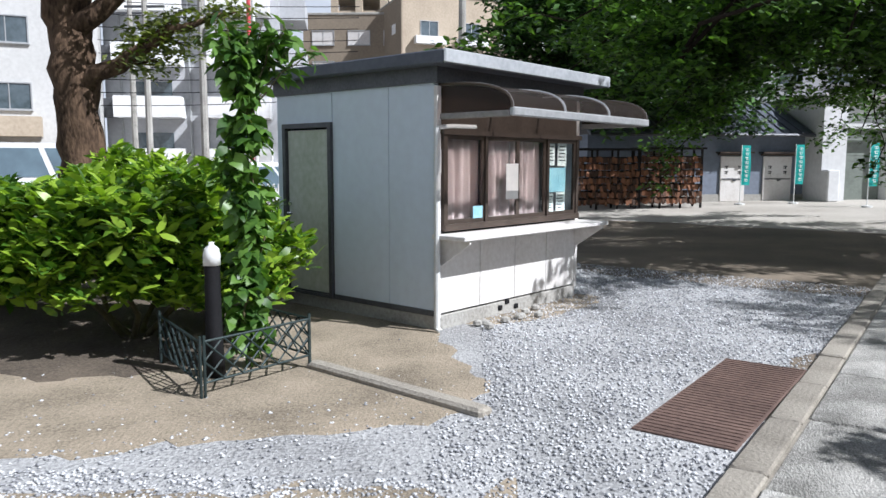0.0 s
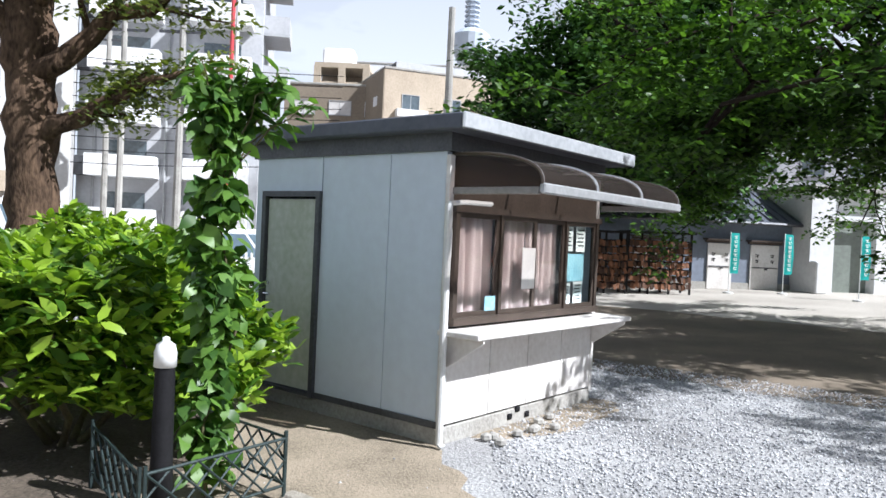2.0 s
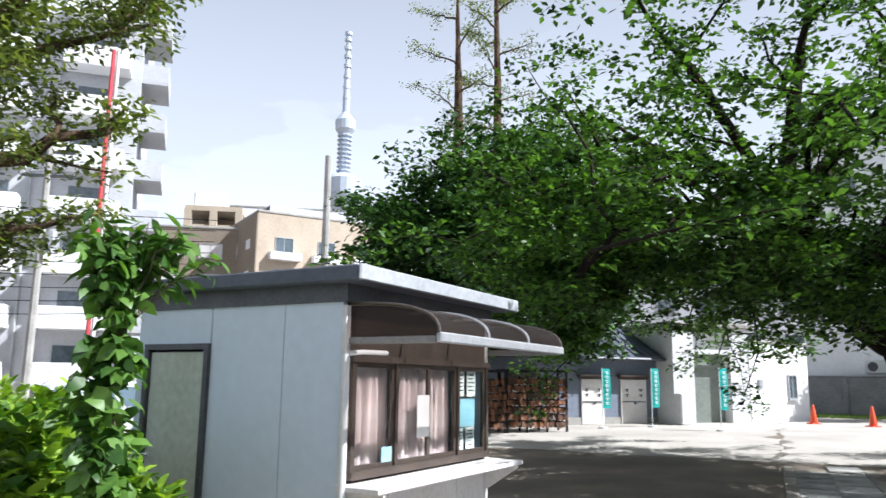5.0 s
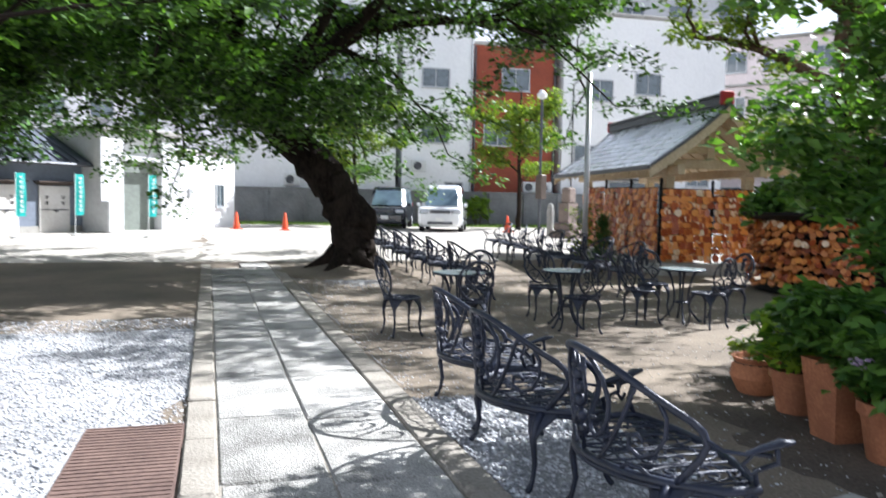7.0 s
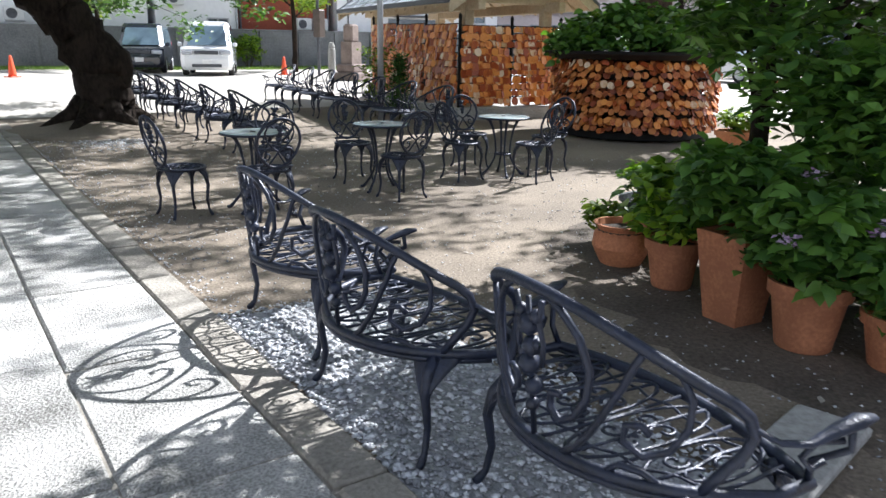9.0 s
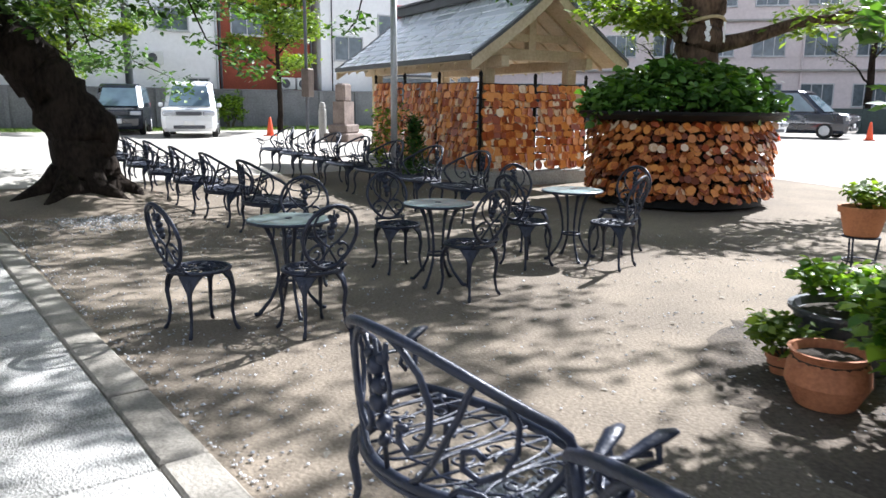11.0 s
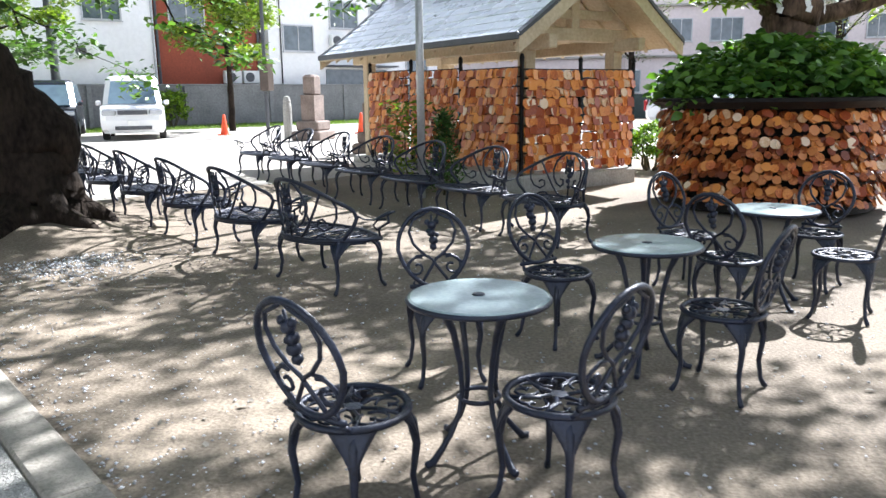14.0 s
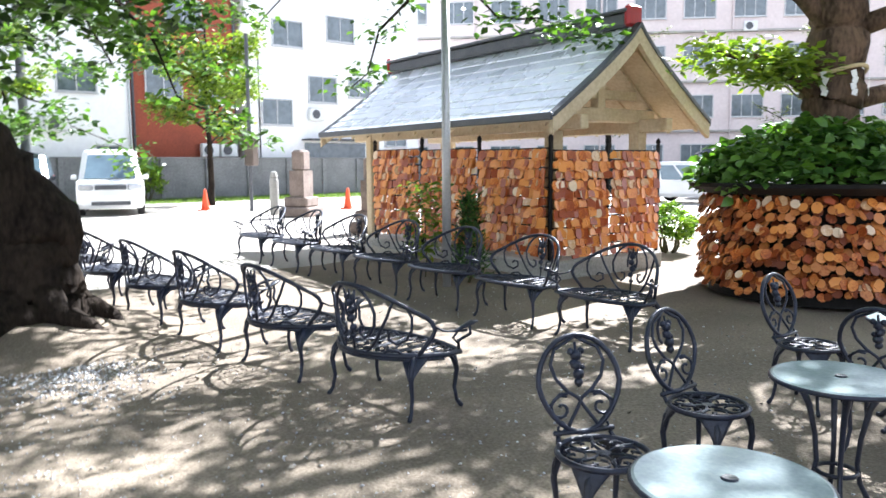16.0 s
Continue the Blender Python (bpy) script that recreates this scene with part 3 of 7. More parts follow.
# ---- kiosk ----
def build_kiosk():
    K = thing("kiosk", (-0.02, 6.92, 0, 0, 0, 51.6), "small grey prefab kiosk with a curved awning and a serving counter", "kiosk")
    W, D, H = 2.49, 2.35, 2.29
    part("base", Geo().box((W / 2, D / 2, 0.06), (W - 0.02, D - 0.02, 0.16), bev=0.01), M_CONCRETE, K, "stained concrete footing")
    part("floor", Geo().box((W / 2, D / 2, 0.155), (W - 0.12, D - 0.12, 0.03)), M_DARKTRIM, K)
    for y0, y1 in ((0.03, 0.615), (0.621, 1.43)):
        part("side_wall", Geo().box((0.03, (y0 + y1) / 2, 0.14 + H / 2 - 0.07), (0.06, y1 - y0, H - 0.14), bev=0.003), M_GREYPANEL, K, "grey painted steel wall panel")
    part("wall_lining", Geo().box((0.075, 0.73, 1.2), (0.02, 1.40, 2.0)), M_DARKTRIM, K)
    part("side_wall", Geo().box((0.03, 1.83, 2.135), (0.06, 0.78, 0.31)), M_GREYPANEL, K)
    part("side_wall", Geo().box((0.03, 2.285, 0.14 + H / 2 - 0.07), (0.06, 0.13, H - 0.14)), M_GREYPANEL, K)
    part("side_wall", Geo().box((W - 0.03, D / 2, 0.14 + H / 2 - 0.07), (0.06, D - 0.02, H - 0.14)), M_GREYPANEL, K)
    part("back_wall", Geo().box((W / 2, D - 0.03, 0.14 + H / 2 - 0.07), (W - 0.12, 0.06, H - 0.14)), M_GREYPANEL, K)
    part("base_strip", Geo().box((-0.006, D / 2, 0.165), (0.012, D, 0.05)), M_DARKTRIM, K)
    # door in the side wall
    door = part("door", Geo().box((0.02, 1.83, 1.04), (0.04, 0.68, 1.74), bev=0.004), M_DOORGREEN, K, "closed grey-green door with moss stains at its foot")
    fr = Geo()
    for y in (1.455, 2.205):
        fr.box((0.005, y, 1.06), (0.08, 0.05, 1.84))
    fr.box((0.005, 1.83, 1.955), (0.08, 0.70, 0.05)).box((0.005, 1.83, 0.16), (0.08, 0.70, 0.03))
    part("door_frame", fr, M_DARKTRIM, K)
    part("handle", Geo().tube([(-0.02, 2.12, 1.02), (-0.06, 2.12, 1.02), (-0.06, 2.05, 1.02)], 0.012), M_CHROME, door)
    part("lock", Geo().tube([(-0.02, 2.12, 1.12), (-0.04, 2.12, 1.12)], 0.02, 8), M_CHROME, door)
    # front: lower panels, window band, upper band
    for i in range(4):
        part("front_panel", Geo().box((0.06 + (W - 0.12) * (i + 0.5) / 4, 0.015, 0.53), ((W - 0.12) / 4 - 0.008, 0.03, 0.74), bev=0.004), M_WHITEPANEL, K, "white panel with a sun-bleached face")
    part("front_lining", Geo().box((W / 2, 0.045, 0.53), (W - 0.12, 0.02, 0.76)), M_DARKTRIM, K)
    for x in (0.03, W - 0.03):
        part("corner_post", Geo().box((x, 0.02, 1.19), (0.06, 0.05, 2.14), bev=0.005), M_WHITEPANEL, K)
    part("front_band", Geo().box((W / 2, 0.03, 2.07), (W - 0.12, 0.05, 0.42)), M_BROWNALU, K)
    win = part("window_frame", Geo().box((W / 2, -0.01, 1.85), (W - 0.06, 0.09, 0.05)).box((W / 2, -0.01, 0.965), (W - 0.12, 0.09, 0.06)).box((0.085, -0.005, 1.41), (0.05, 0.07, 0.84)).box((W - 0.085, -0.005, 1.41), (0.05, 0.07, 0.84)), M_BROWNALU, K, "brown anodised sliding window frame")
    xs = [0.11, 0.70, 1.26, 1.80, W - 0.11]
    for i in range(4):
        a, b = xs[i], xs[i + 1]
        sash = Geo()
        y = -0.012 if i % 2 else 0.008
        sash.box((a + 0.02, y, 1.41), (0.04, 0.025, 0.83)).box((b - 0.02, y, 1.41), (0.04, 0.025, 0.83))
        sash.box(((a + b) / 2, y, 1.015), (b - a - 0.08, 0.025, 0.04)).box(((a + b) / 2, y, 1.805), (b - a - 0.08, 0.025, 0.04))
        part("sash", sash, M_BROWNALU, win)
        pane = part("pane", Geo().box(((a + b) / 2, y, 1.41), (b - a - 0.08, 0.006, 0.75)), M_GLASS, win)
        pane.visible_shadow = False
        if i < 3:
            cur = Geo()
            n = 46
            rng = np.random.default_rng(20 + i)
            ph = rng.random(3) * 6
            for k in range(n + 1):
                x = a + 0.015 + (b - a - 0.03) * k / n
                y0 = 0.085 + 0.016 * math.sin(k * 0.62 + ph[0]) + 0.014 * math.sin(k * 0.29 + ph[1])
                y1 = 0.085 + 0.022 * math.sin(k * 0.62 + ph[0] + 0.3) + 0.018 * math.sin(k * 0.33 + ph[2])
                cur.v += [(x, y0, 1.82), (x + 0.004 * math.sin(k), y1, 1.35), (x, y1, 1.0)]
            for k in range(n):
                for r in range(2):
                    cur.f.append((k * 3 + r, k * 3 + 3 + r, k * 3 + 4 + r, k * 3 + 1 + r))
            part("curtain", cur, M_CURTAIN, K, "drawn faded pink curtain", smooth=True)
    # dark sheet added behind the uncurtained pane, for the shade inside
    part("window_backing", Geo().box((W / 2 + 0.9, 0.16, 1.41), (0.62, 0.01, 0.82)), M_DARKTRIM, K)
    # notices in the last pane
    for cx, cz, w, h, mt in ((1.93, 1.66, 0.17, 0.24, M_PAPER), (2.17, 1.66, 0.18, 0.25, M_PAPER), (2.05, 1.38, 0.40, 0.27, M_BLUEPAPER), (1.92, 1.13, 0.16, 0.2, M_PAPER), (2.15, 1.13, 0.18, 0.22, M_PAPER)):
        nt = part("notice", Geo().box((cx, 0.030, cz), (w, 0.003, h)), mt, K, "sun-faded poster" if mt is M_BLUEPAPER else "small white notice")
        if mt is M_PAPER:
            for r in range(5):
                part("print", Geo().box((cx - 0.02 * (r % 2), 0.026, cz + h / 2 - 0.035 - r * h / 6.5), (w * 0.65, 0.002, h * 0.05)), M_INK, nt)
    part("notice", Geo().box((1.13, -0.035, 1.38), (0.21, 0.003, 0.36)), M_PAPER, K, "white paper notice taped to the window")
    part("notice", Geo().box((0.60, -0.006, 1.09), (0.15, 0.003, 0.12)), M_BLUEPAPER, K, "small pale blue card")
    part("notice", Geo().box((0.03, -0.008, 1.58), (0.05, 0.003, 0.22)), M_PAPER, K, "narrow white label on the corner post")
    # counter
    part("counter", Geo().box((W / 2, -0.18, 0.89), (W + 0.10, 0.40, 0.045), bev=0.008), M_WHITEPANEL, K, "off-white serving counter")
    for x in (0.05, W - 0.05):
        part("bracket", Geo().prism([(0, 0.868), (0, 0.62), (-0.03, 0.62), (-0.36, 0.84), (-0.36, 0.868)], -0.012, 0.012, pose(x, 0, 0, 0, 0, 90)), M_WHITEPANEL, K)
    # roof
    part("roof_soffit", Geo().box((W / 2, D / 2, 2.36), (W + 0.06, D + 0.06, 0.15)), M_DARKTRIM, K, "dark band under the roof")
    part("roof", Geo().box((W / 2 + 0.02, D / 2 - 0.02, 2.485), (W + 0.40, D + 0.42, 0.12), bev=0.012), M_SLATEMETAL, K, "flat dark slate-grey metal roof")
    part("fascia", Geo().box((W / 2 + 0.02, -0.247, 2.485), (W + 0.41, 0.03, 0.126), bev=0.012), M_ROOFMETAL, K, "pale grey metal front fascia")
    # awning
    prof = [(-0.80 * math.sin(radians(a)) ** 0.8, 2.02 + 0.25 * math.cos(radians(a)) ** 0.75) for a in range(0, 91, 9)]
    ax0, ax1 = 0.06, W + 0.06
    cover = Geo()
    for y, z in prof:
        cover.v += [(ax0, y, z), (ax1, y, z)]
    for i in range(len(prof) - 1):
        cover.f.append((2 * i, 2 * i + 1, 2 * i + 3, 2 * i + 2))
    aw = part("awning", cover, M_ACRYLIC, K, "smoky brown acrylic awning with pale ribs", smooth=True)
    for i in range(4):
        x = ax0 + (ax1 - ax0) * i / 3
        part("rib", Geo().tube([(x, y, z) for y, z in prof], 0.014, 5), M_GALV, aw)
    part("gutter", Geo().box(((ax0 + ax1) / 2, -0.80, 2.0), (ax1 - ax0 + 0.03, 0.05, 0.075), bev=0.01), M_GALV, aw)
    for x in (ax0, ax1):
        part("side_panel", Geo().prism([(y, z) for y, z in prof] + [(-0.8, 2.0), (0, 2.0)], -0.004, 0.004, pose(x, 0, 0, 0, 0, 90)), M_ACRYLIC, aw)
        part("side_rib", Geo().tube([(x, y, z) for y, z in prof], 0.014, 6), M_BROWNALU, aw)
        part("side_rail", Geo().box((x, -0.385, 1.985), (0.04, 0.78, 0.055), bev=0.006), M_AWNRAIL, aw)
    # downpipe at the corner
    part("downpipe", Geo().tube([(-0.05, -0.05, 1.88), (-0.05, -0.05, 0.05), (-0.05, -0.09, 0.02)], 0.028, 10).tube([(-0.05, -0.05, 1.88), (0.15, -0.05, 1.90), (0.5, -0.05, 1.905)], 0.02, 8), M_WHITEPLASTIC, K, "white plastic downpipe")
    part("meter_box", Geo().box((-0.02, -0.025, 0.66), (0.03, 0.05, 0.2), bev=0.005), M_INK, K)
    for x, z in ((1.0, 0.08), (1.12, 0.13), (1.28, 0.06)):
        part("vent_gap", Geo().box((x, 0.004, z), (0.07, 0.02, 0.05), bev=0.01), M_INK, K)
    return K


M_GLASS = glass_material("window glass")
M_AWNRAIL = material("bronze-grey awning rail", (0.30, 0.285, 0.27), (0.22, 0.21, 0.20), 0.5, metal=0.3, scale=4, fine=30, bump=0.04)
M_ACRYLIC = material("smoky acrylic", (0.06, 0.048, 0.042), (0.04, 0.033, 0.03), 0.4, scale=3, fine=20, bump=0.02, spec=0.25)
M_SLATEMETAL = material("dark slate-grey roof metal", (0.10, 0.11, 0.138), (0.07, 0.078, 0.10), 0.6, metal=0.0, scale=2, fine=20, bump=0.06)
clear = M_ACRYLIC.node_tree.nodes.new("ShaderNodeBsdfTransparent")
clear.inputs["Color"].default_value = (0.72, 0.65, 0.60, 1)
thin = M_ACRYLIC.node_tree.nodes.new("ShaderNodeMixShader")
thin.inputs["Fac"].default_value = 0.62
M_ACRYLIC.node_tree.links.new(M_ACRYLIC.node_tree.nodes["Principled BSDF"].outputs["BSDF"], thin.inputs[1])
M_ACRYLIC.node_tree.links.new(clear.outputs["BSDF"], thin.inputs[2])
M_ACRYLIC.node_tree.links.new(thin.outputs["Shader"], M_ACRYLIC.node_tree.nodes["Material Output"].inputs["Surface"])
build_kiosk()
rng0 = np.random.default_rng(31)
for i in range(9):
    x = 0.35 + rng0.random() * 1.2
    c = Vector((-0.02, 6.92, 0)) + Vector((0.622, 0.783, 0)) * x + Vector((0.783, -0.622, 0)) * (0.12 + rng0.random() * 0.25)
    g = Geo().lathe([(0.02, 0), (0.05, 0.02), (0.045, 0.05), (0.015, 0.065)], 7)
    single("stone", g, M_CONCRETE, (c.x, c.y, 0.008, 0, 0, rng0.random() * 360), "broken grey concrete lump by the footing", "stone", "loose stones by the kiosk")
single("step_slab", Geo().box((0, 0, 0.05), (0.75, 0.5, 0.1), bev=0.015), M_CONCRETE, (-2.05, 8.35, 0.009, 0, 0, 51.6), "low concrete step below the kiosk door", "step")
kd = single("kerb_stone", Geo().box((0, 0, 0.0), (1.72, 0.13, 0.10), bev=0.02), M_KERB, (-0.25, 5.10, 0.005, 0, 0, -39), "half-buried kerb stone in the sand", "kerb")


def checker_plate():
    a, d, b = Vector((2.33, 6.01)), Vector((2.83, 5.68)), Vector((1.26, 4.36))
    T = thing("steel_plate", (1.26, 4.36, 0.006, 0, 0, math.degrees(math.atan2(d.y - a.y, d.x - a.x))), "rusty ribbed steel plate lying on the gravel", "plate")
    w, l = (d - a).length, (b - a).length
    part("sheet", Geo().box((w / 2, l / 2, 0.006), (w, l, 0.012), bev=0.003), M_RUST, T)
    ribs = Geo()
    for i in range(34):
        ribs.box((w / 2, 0.03 + (l - 0.06) * i / 33, 0.014), (w - 0.03, 0.016, 0.006))
    part("ribs", ribs, M_RUST, T)


checker_plate()

# ---- cast iron garden furniture ----


def cabriole(x, y, top, fx, fy, r=0.014):
    """Points and radii of a bent leg from the seat to its foot."""
    d = Vector((fx - x, fy - y, 0))
    pts = [(x, y, top), (x + d.x * 0.55, y + d.y * 0.55, top - 0.06), (x + d.x * 0.75, y + d.y * 0.75, top * 0.66), (x + d.x * 0.55, y + d.y * 0.55, top * 0.36), (x + d.x * 0.75, y + d.y * 0.75, top * 0.13), (x + d.x * 1.0, y + d.y * 1.0, 0.02), (x + d.x * 1.15, y + d.y * 1.15, 0.008)]
    return pts, [r * 1.7, r * 1.5, r * 1.15, r * 0.9, r * 0.8, r * 1.1, r * 0.9]


def apron(g, at, a, wide, top, deep, bow):
    """A cast plate that spreads from a leg up to the seat's edge, bowed outwards: at is its place, a its outward way in radians."""
    ox, oy = math.cos(a), math.sin(a)
    vs, n, k = [], 6, 5
    for side in (0.004, -0.004):
        for j in range(k + 1):
            t = j / k
            w = wide * (1 - t) ** 1.5 + 0.013
            for i in range(n + 1):
                u = (2 * i / n - 1) * w
                o = bow * math.sin(math.pi * 0.6 * t) + side - u * u * 2.2
                vs.append((at[0] + ox * o - oy * u, at[1] + oy * o + ox * u, top - deep * t))
    fs, m = [], (n + 1) * (k + 1)
    for j in range(k):
        for i in range(n):
            q = j * (n + 1) + i
            fs += [(q, q + 1, q + n + 2, q + n + 1), (m + q, m + q + n + 1, m + q + n + 2, m + q + 1)]
        q = j * (n + 1)
        fs += [(q, q + n + 1, m + q + n + 1, m + q), (q + n, m + q + n, m + q + 2 * n + 1, q + 2 * n + 1)]
    g.add(vs, fs)


def build_chair():
    C = thing("garden_chair", Matrix(), "dark cast-metal garden chair with scrolled oval back", "chair", "chairs round the garden tables")
    z = 0.43
    ring = [(0.2 * math.cos(a), 0.2 * math.sin(a), z) for a in np.linspace(0, 2 * math.pi, 25)[:-1]]
    seat_ob = part("seat", Geo().tube(ring, 0.014, 6, closed=True), M_IRON, C, "pierced round seat with leaf scrolls", smooth=True)
    for k in range(6):
        a = k * math.pi / 3 + 0.3
        ca, sa = math.cos(a), math.sin(a)
        for way in (1, -1):
            sp = spiral(0.125, way * 0.05, 0.055, 200 * way, 0.9, 9, way)
            part("scroll", Geo().tube([(x * ca - y * sa, x * sa + y * ca, z) for x, y in sp], 0.0065, 4), M_IRON, seat_ob, smooth=True)
        part("spoke", Geo().tube([(0.03 * ca, 0.03 * sa, z), (0.1 * ca - 0.02 * sa, 0.1 * sa + 0.02 * ca, z), (0.19 * ca, 0.19 * sa, z)], 0.008, 4), M_IRON, seat_ob, smooth=True)
    part("hub", Geo().lathe([(0.001, z + 0.006), (0.036, z + 0.004), (0.036, z - 0.004), (0.001, z - 0.006)], 8), M_IRON, seat_ob)

    def b(x, zz):
        return (x, -0.175 - (zz - z) * 0.24 + 0.25 * x * x, z + (zz - z) * 0.91)

    oval = [b(0.205 * math.sin(a) * (1 - 0.18 * (math.cos(a) > 0) * math.cos(a)), 0.70 - 0.235 * math.cos(a)) for a in np.linspace(0, 2 * math.pi, 29)[:-1]]
    back_ob = part("backrest", Geo().tube(oval, 0.0135, 6, closed=True), M_IRON, C, "oval back of heart and scroll ironwork", smooth=True)

    def scroll(pts, r):
        part("scroll", Geo().tube(pts, r, 5), M_IRON, back_ob, smooth=True)

    for s in (1, -1):
        scroll([b(s * x, zz) for x, zz in ((0.0, 0.93), (0.05, 0.90), (0.11, 0.87), (0.135, 0.80), (0.115, 0.73), (0.06, 0.665), (0.01, 0.63), (-0.02, 0.58), (-0.06, 0.52), (-0.085, 0.475))], 0.009)
        scroll([b(s * x, zz) for x, zz in spiral(0.10, 0.585, 0.065, 120, 1.2, 13, -1)], 0.008)
        scroll([b(s * x, zz) for x, zz in spiral(0.115, 0.497, 0.035, 60, 1.0, 9, 1)], 0.007)
        scroll([b(s * 0.05, 0.655), b(s * 0.1, 0.655), b(s * 0.165, 0.60)], 0.008)
        scroll([b(s * 0.13, 0.46), (s * 0.14, -0.15, z)], 0.012)
    scroll([b(-0.15, 0.475), b(0, 0.468), b(0.15, 0.475)], 0.013)
    orn = Geo()
    for x, zz, r in ((0, 0.835, 0.028), (-0.026, 0.855, 0.018), (0.026, 0.855, 0.018), (0.006, 0.79, 0.026), (-0.004, 0.745, 0.028), (0, 0.705, 0.022), (0.022, 0.80, 0.015), (-0.024, 0.775, 0.015)):
        p = b(x, zz)
        orn.lathe([(0.002, -r), (r * 0.8, -r * 0.6), (r, 0), (r * 0.8, r * 0.6), (0.002, r)], 7, p)
    orn.tube([b(0, 0.90), b(0, 0.68)], 0.007, 5)
    part("ornament", orn, M_IRON, C, "cast rose ornament", smooth=True)
    for k in range(4):
        a = math.pi / 4 + k * math.pi / 2
        pts, rs = cabriole(0.165 * math.cos(a), 0.165 * math.sin(a), z - 0.01, 0.245 * math.cos(a), 0.245 * math.sin(a))
        lg = Geo().tube(pts, rs, 7)
        apron(lg, (0.185 * math.cos(a), 0.185 * math.sin(a)), a, 0.085, z + 0.004, 0.15, 0.04)
        part("leg", lg, M_IRON, C, smooth=True)
    return C


def build_bench():
    B = thing("garden_bench", Matrix(), "dark cast-metal garden bench with scrolled curved back", "bench")
    z = 0.42

    def rear(x):
        return 0.22 - math.sqrt(0.3844 - x * x)

    def front(x):
        return 0.19 - 0.10 * (x / 0.56) ** 2

    def b(x, zz):
        """A place on the curved back, leaning a little backwards."""
        return (x * (1 + (zz - z) * 0.06), rear(x) - (zz - z) * 0.10, zz)

    xs = np.linspace(-0.56, 0.56, 17)
    seat_ob = part("seat", Geo().tube([(x, rear(x), z) for x in xs] + [(x, front(x), z) for x in xs[::-1]], 0.02, 7, closed=True), M_IRON, B, "pierced seat of scrolls and leaves", smooth=True)
    part("seat_edge", Geo().tube([(x, rear(x) - 0.006, z - 0.022) for x in xs], 0.012, 6), M_IRON, seat_ob, smooth=True)

    def fill(pts, r, closed=False):
        part("scroll", Geo().tube(pts, r, 4, closed=closed, flat=0.7), M_IRON, seat_ob, smooth=True)

    for k in range(4):
        cx = -0.345 + 0.23 * k
        lo, hi = rear(cx), front(cx)
        cy, hy = (lo + hi) / 2, (hi - lo) / 2
        fill([(cx + 0.10 * math.cos(a), cy + hy * 0.92 * math.sin(a), z) for a in np.linspace(0, 2 * math.pi, 19)[:-1]], 0.0085, True)
        for w in (1, -1):
            fill([(cx + w * x, cy + y, z) for x, y in spiral(0.045, 0.06, 0.05, 250, 1.0, 11, -1)], 0.0075)
            fill([(cx + w * x, cy - y, z) for x, y in spiral(0.045, 0.07, 0.045, 250, 1.0, 11, -1)], 0.0075)
        fill([(cx, lo, z), (cx + 0.012, cy - 0.05, z), (cx - 0.012, cy + 0.06, z), (cx, hi, z)], 0.009)
    for cx in (-0.23, 0.0, 0.23, -0.465, 0.465):
        lo, hi = rear(cx), front(cx)
        fill([(cx, lo, z), (cx + 0.012, (lo + hi) / 2, z), (cx, hi, z)], 0.009)
    for k in (-0.30, 0.32):
        fill([(x, rear(x) + (front(x) - rear(x)) * (0.5 + k) + 0.012 * math.sin(x * 40), z) for x in np.linspace(-0.52, 0.52, 29)], 0.007)

    def top(x):
        return 0.885 - 0.205 * (abs(x) / 0.50) ** 2.2

    rail = [b(x, top(x)) for x in np.linspace(-0.50, 0.50, 29)]
    for s in (1, -1):
        end = [b(s * 0.522, 0.645), b(s * 0.53, 0.595), b(s * 0.516, 0.54), b(s * 0.485, 0.48), b(s * 0.455, z)]
        rail = rail + end if s > 0 else end[::-1] + rail
    back_ob = part("backrest", Geo().tube(rail, 0.0165, 7), M_IRON, B, "arched back of open scrolls", smooth=True)

    def scroll(pts, r):
        part("scroll", Geo().tube(pts, r, 6), M_IRON, back_ob, smooth=True)

    for s in (1, -1):
        # the large loop beside the rose, the one behind the arm, and their curls
        scroll([b(s * x, zz) for x, zz in ((0.075, 0.875), (0.13, 0.845), (0.185, 0.785), (0.215, 0.70), (0.205, 0.62), (0.165, 0.555), (0.115, 0.525), (0.08, 0.555), (0.085, 0.60), (0.12, 0.605))], 0.0115)
        scroll([b(s * x, zz) for x, zz in ((0.10, z), (0.155, 0.455), (0.21, 0.52), (0.255, 0.60), (0.30, 0.685), (0.325, 0.75), (0.345, 0.79))], 0.011)
        scroll([b(s * x, zz) for x, zz in ((0.415, 0.745), (0.437, 0.68), (0.432, 0.60), (0.40, 0.53), (0.345, 0.50), (0.30, 0.53), (0.305, 0.58), (0.34, 0.59), (0.36, 0.565))], 0.0105)
        scroll([b(s * x, zz) for x, zz in ((0.245, z), (0.29, 0.46), (0.345, 0.455), (0.39, z))], 0.0095)
        scroll([b(s * x, zz) for x, zz in ((0.06, 0.85), (0.045, 0.79), (0.06, 0.72), (0.05, 0.66))], 0.009)
    orn = Geo()
    for x, zz, r in ((0, 0.77, 0.034), (-0.035, 0.80, 0.022), (0.035, 0.80, 0.022), (0.01, 0.71, 0.032), (-0.008, 0.65, 0.034), (0.012, 0.59, 0.028), (0.035, 0.72, 0.018), (-0.035, 0.68, 0.018), (0, 0.53, 0.022)):
        orn.lathe([(0.002, -r), (r * 0.8, -r * 0.6), (r, 0), (r * 0.8, r * 0.6), (0.002, r)], 7, b(x, zz))
    orn.tube([b(0, 0.85), b(0, 0.43)], 0.009, 5)
    part("ornament", orn, M_IRON, B, "cast rose spray", smooth=True)
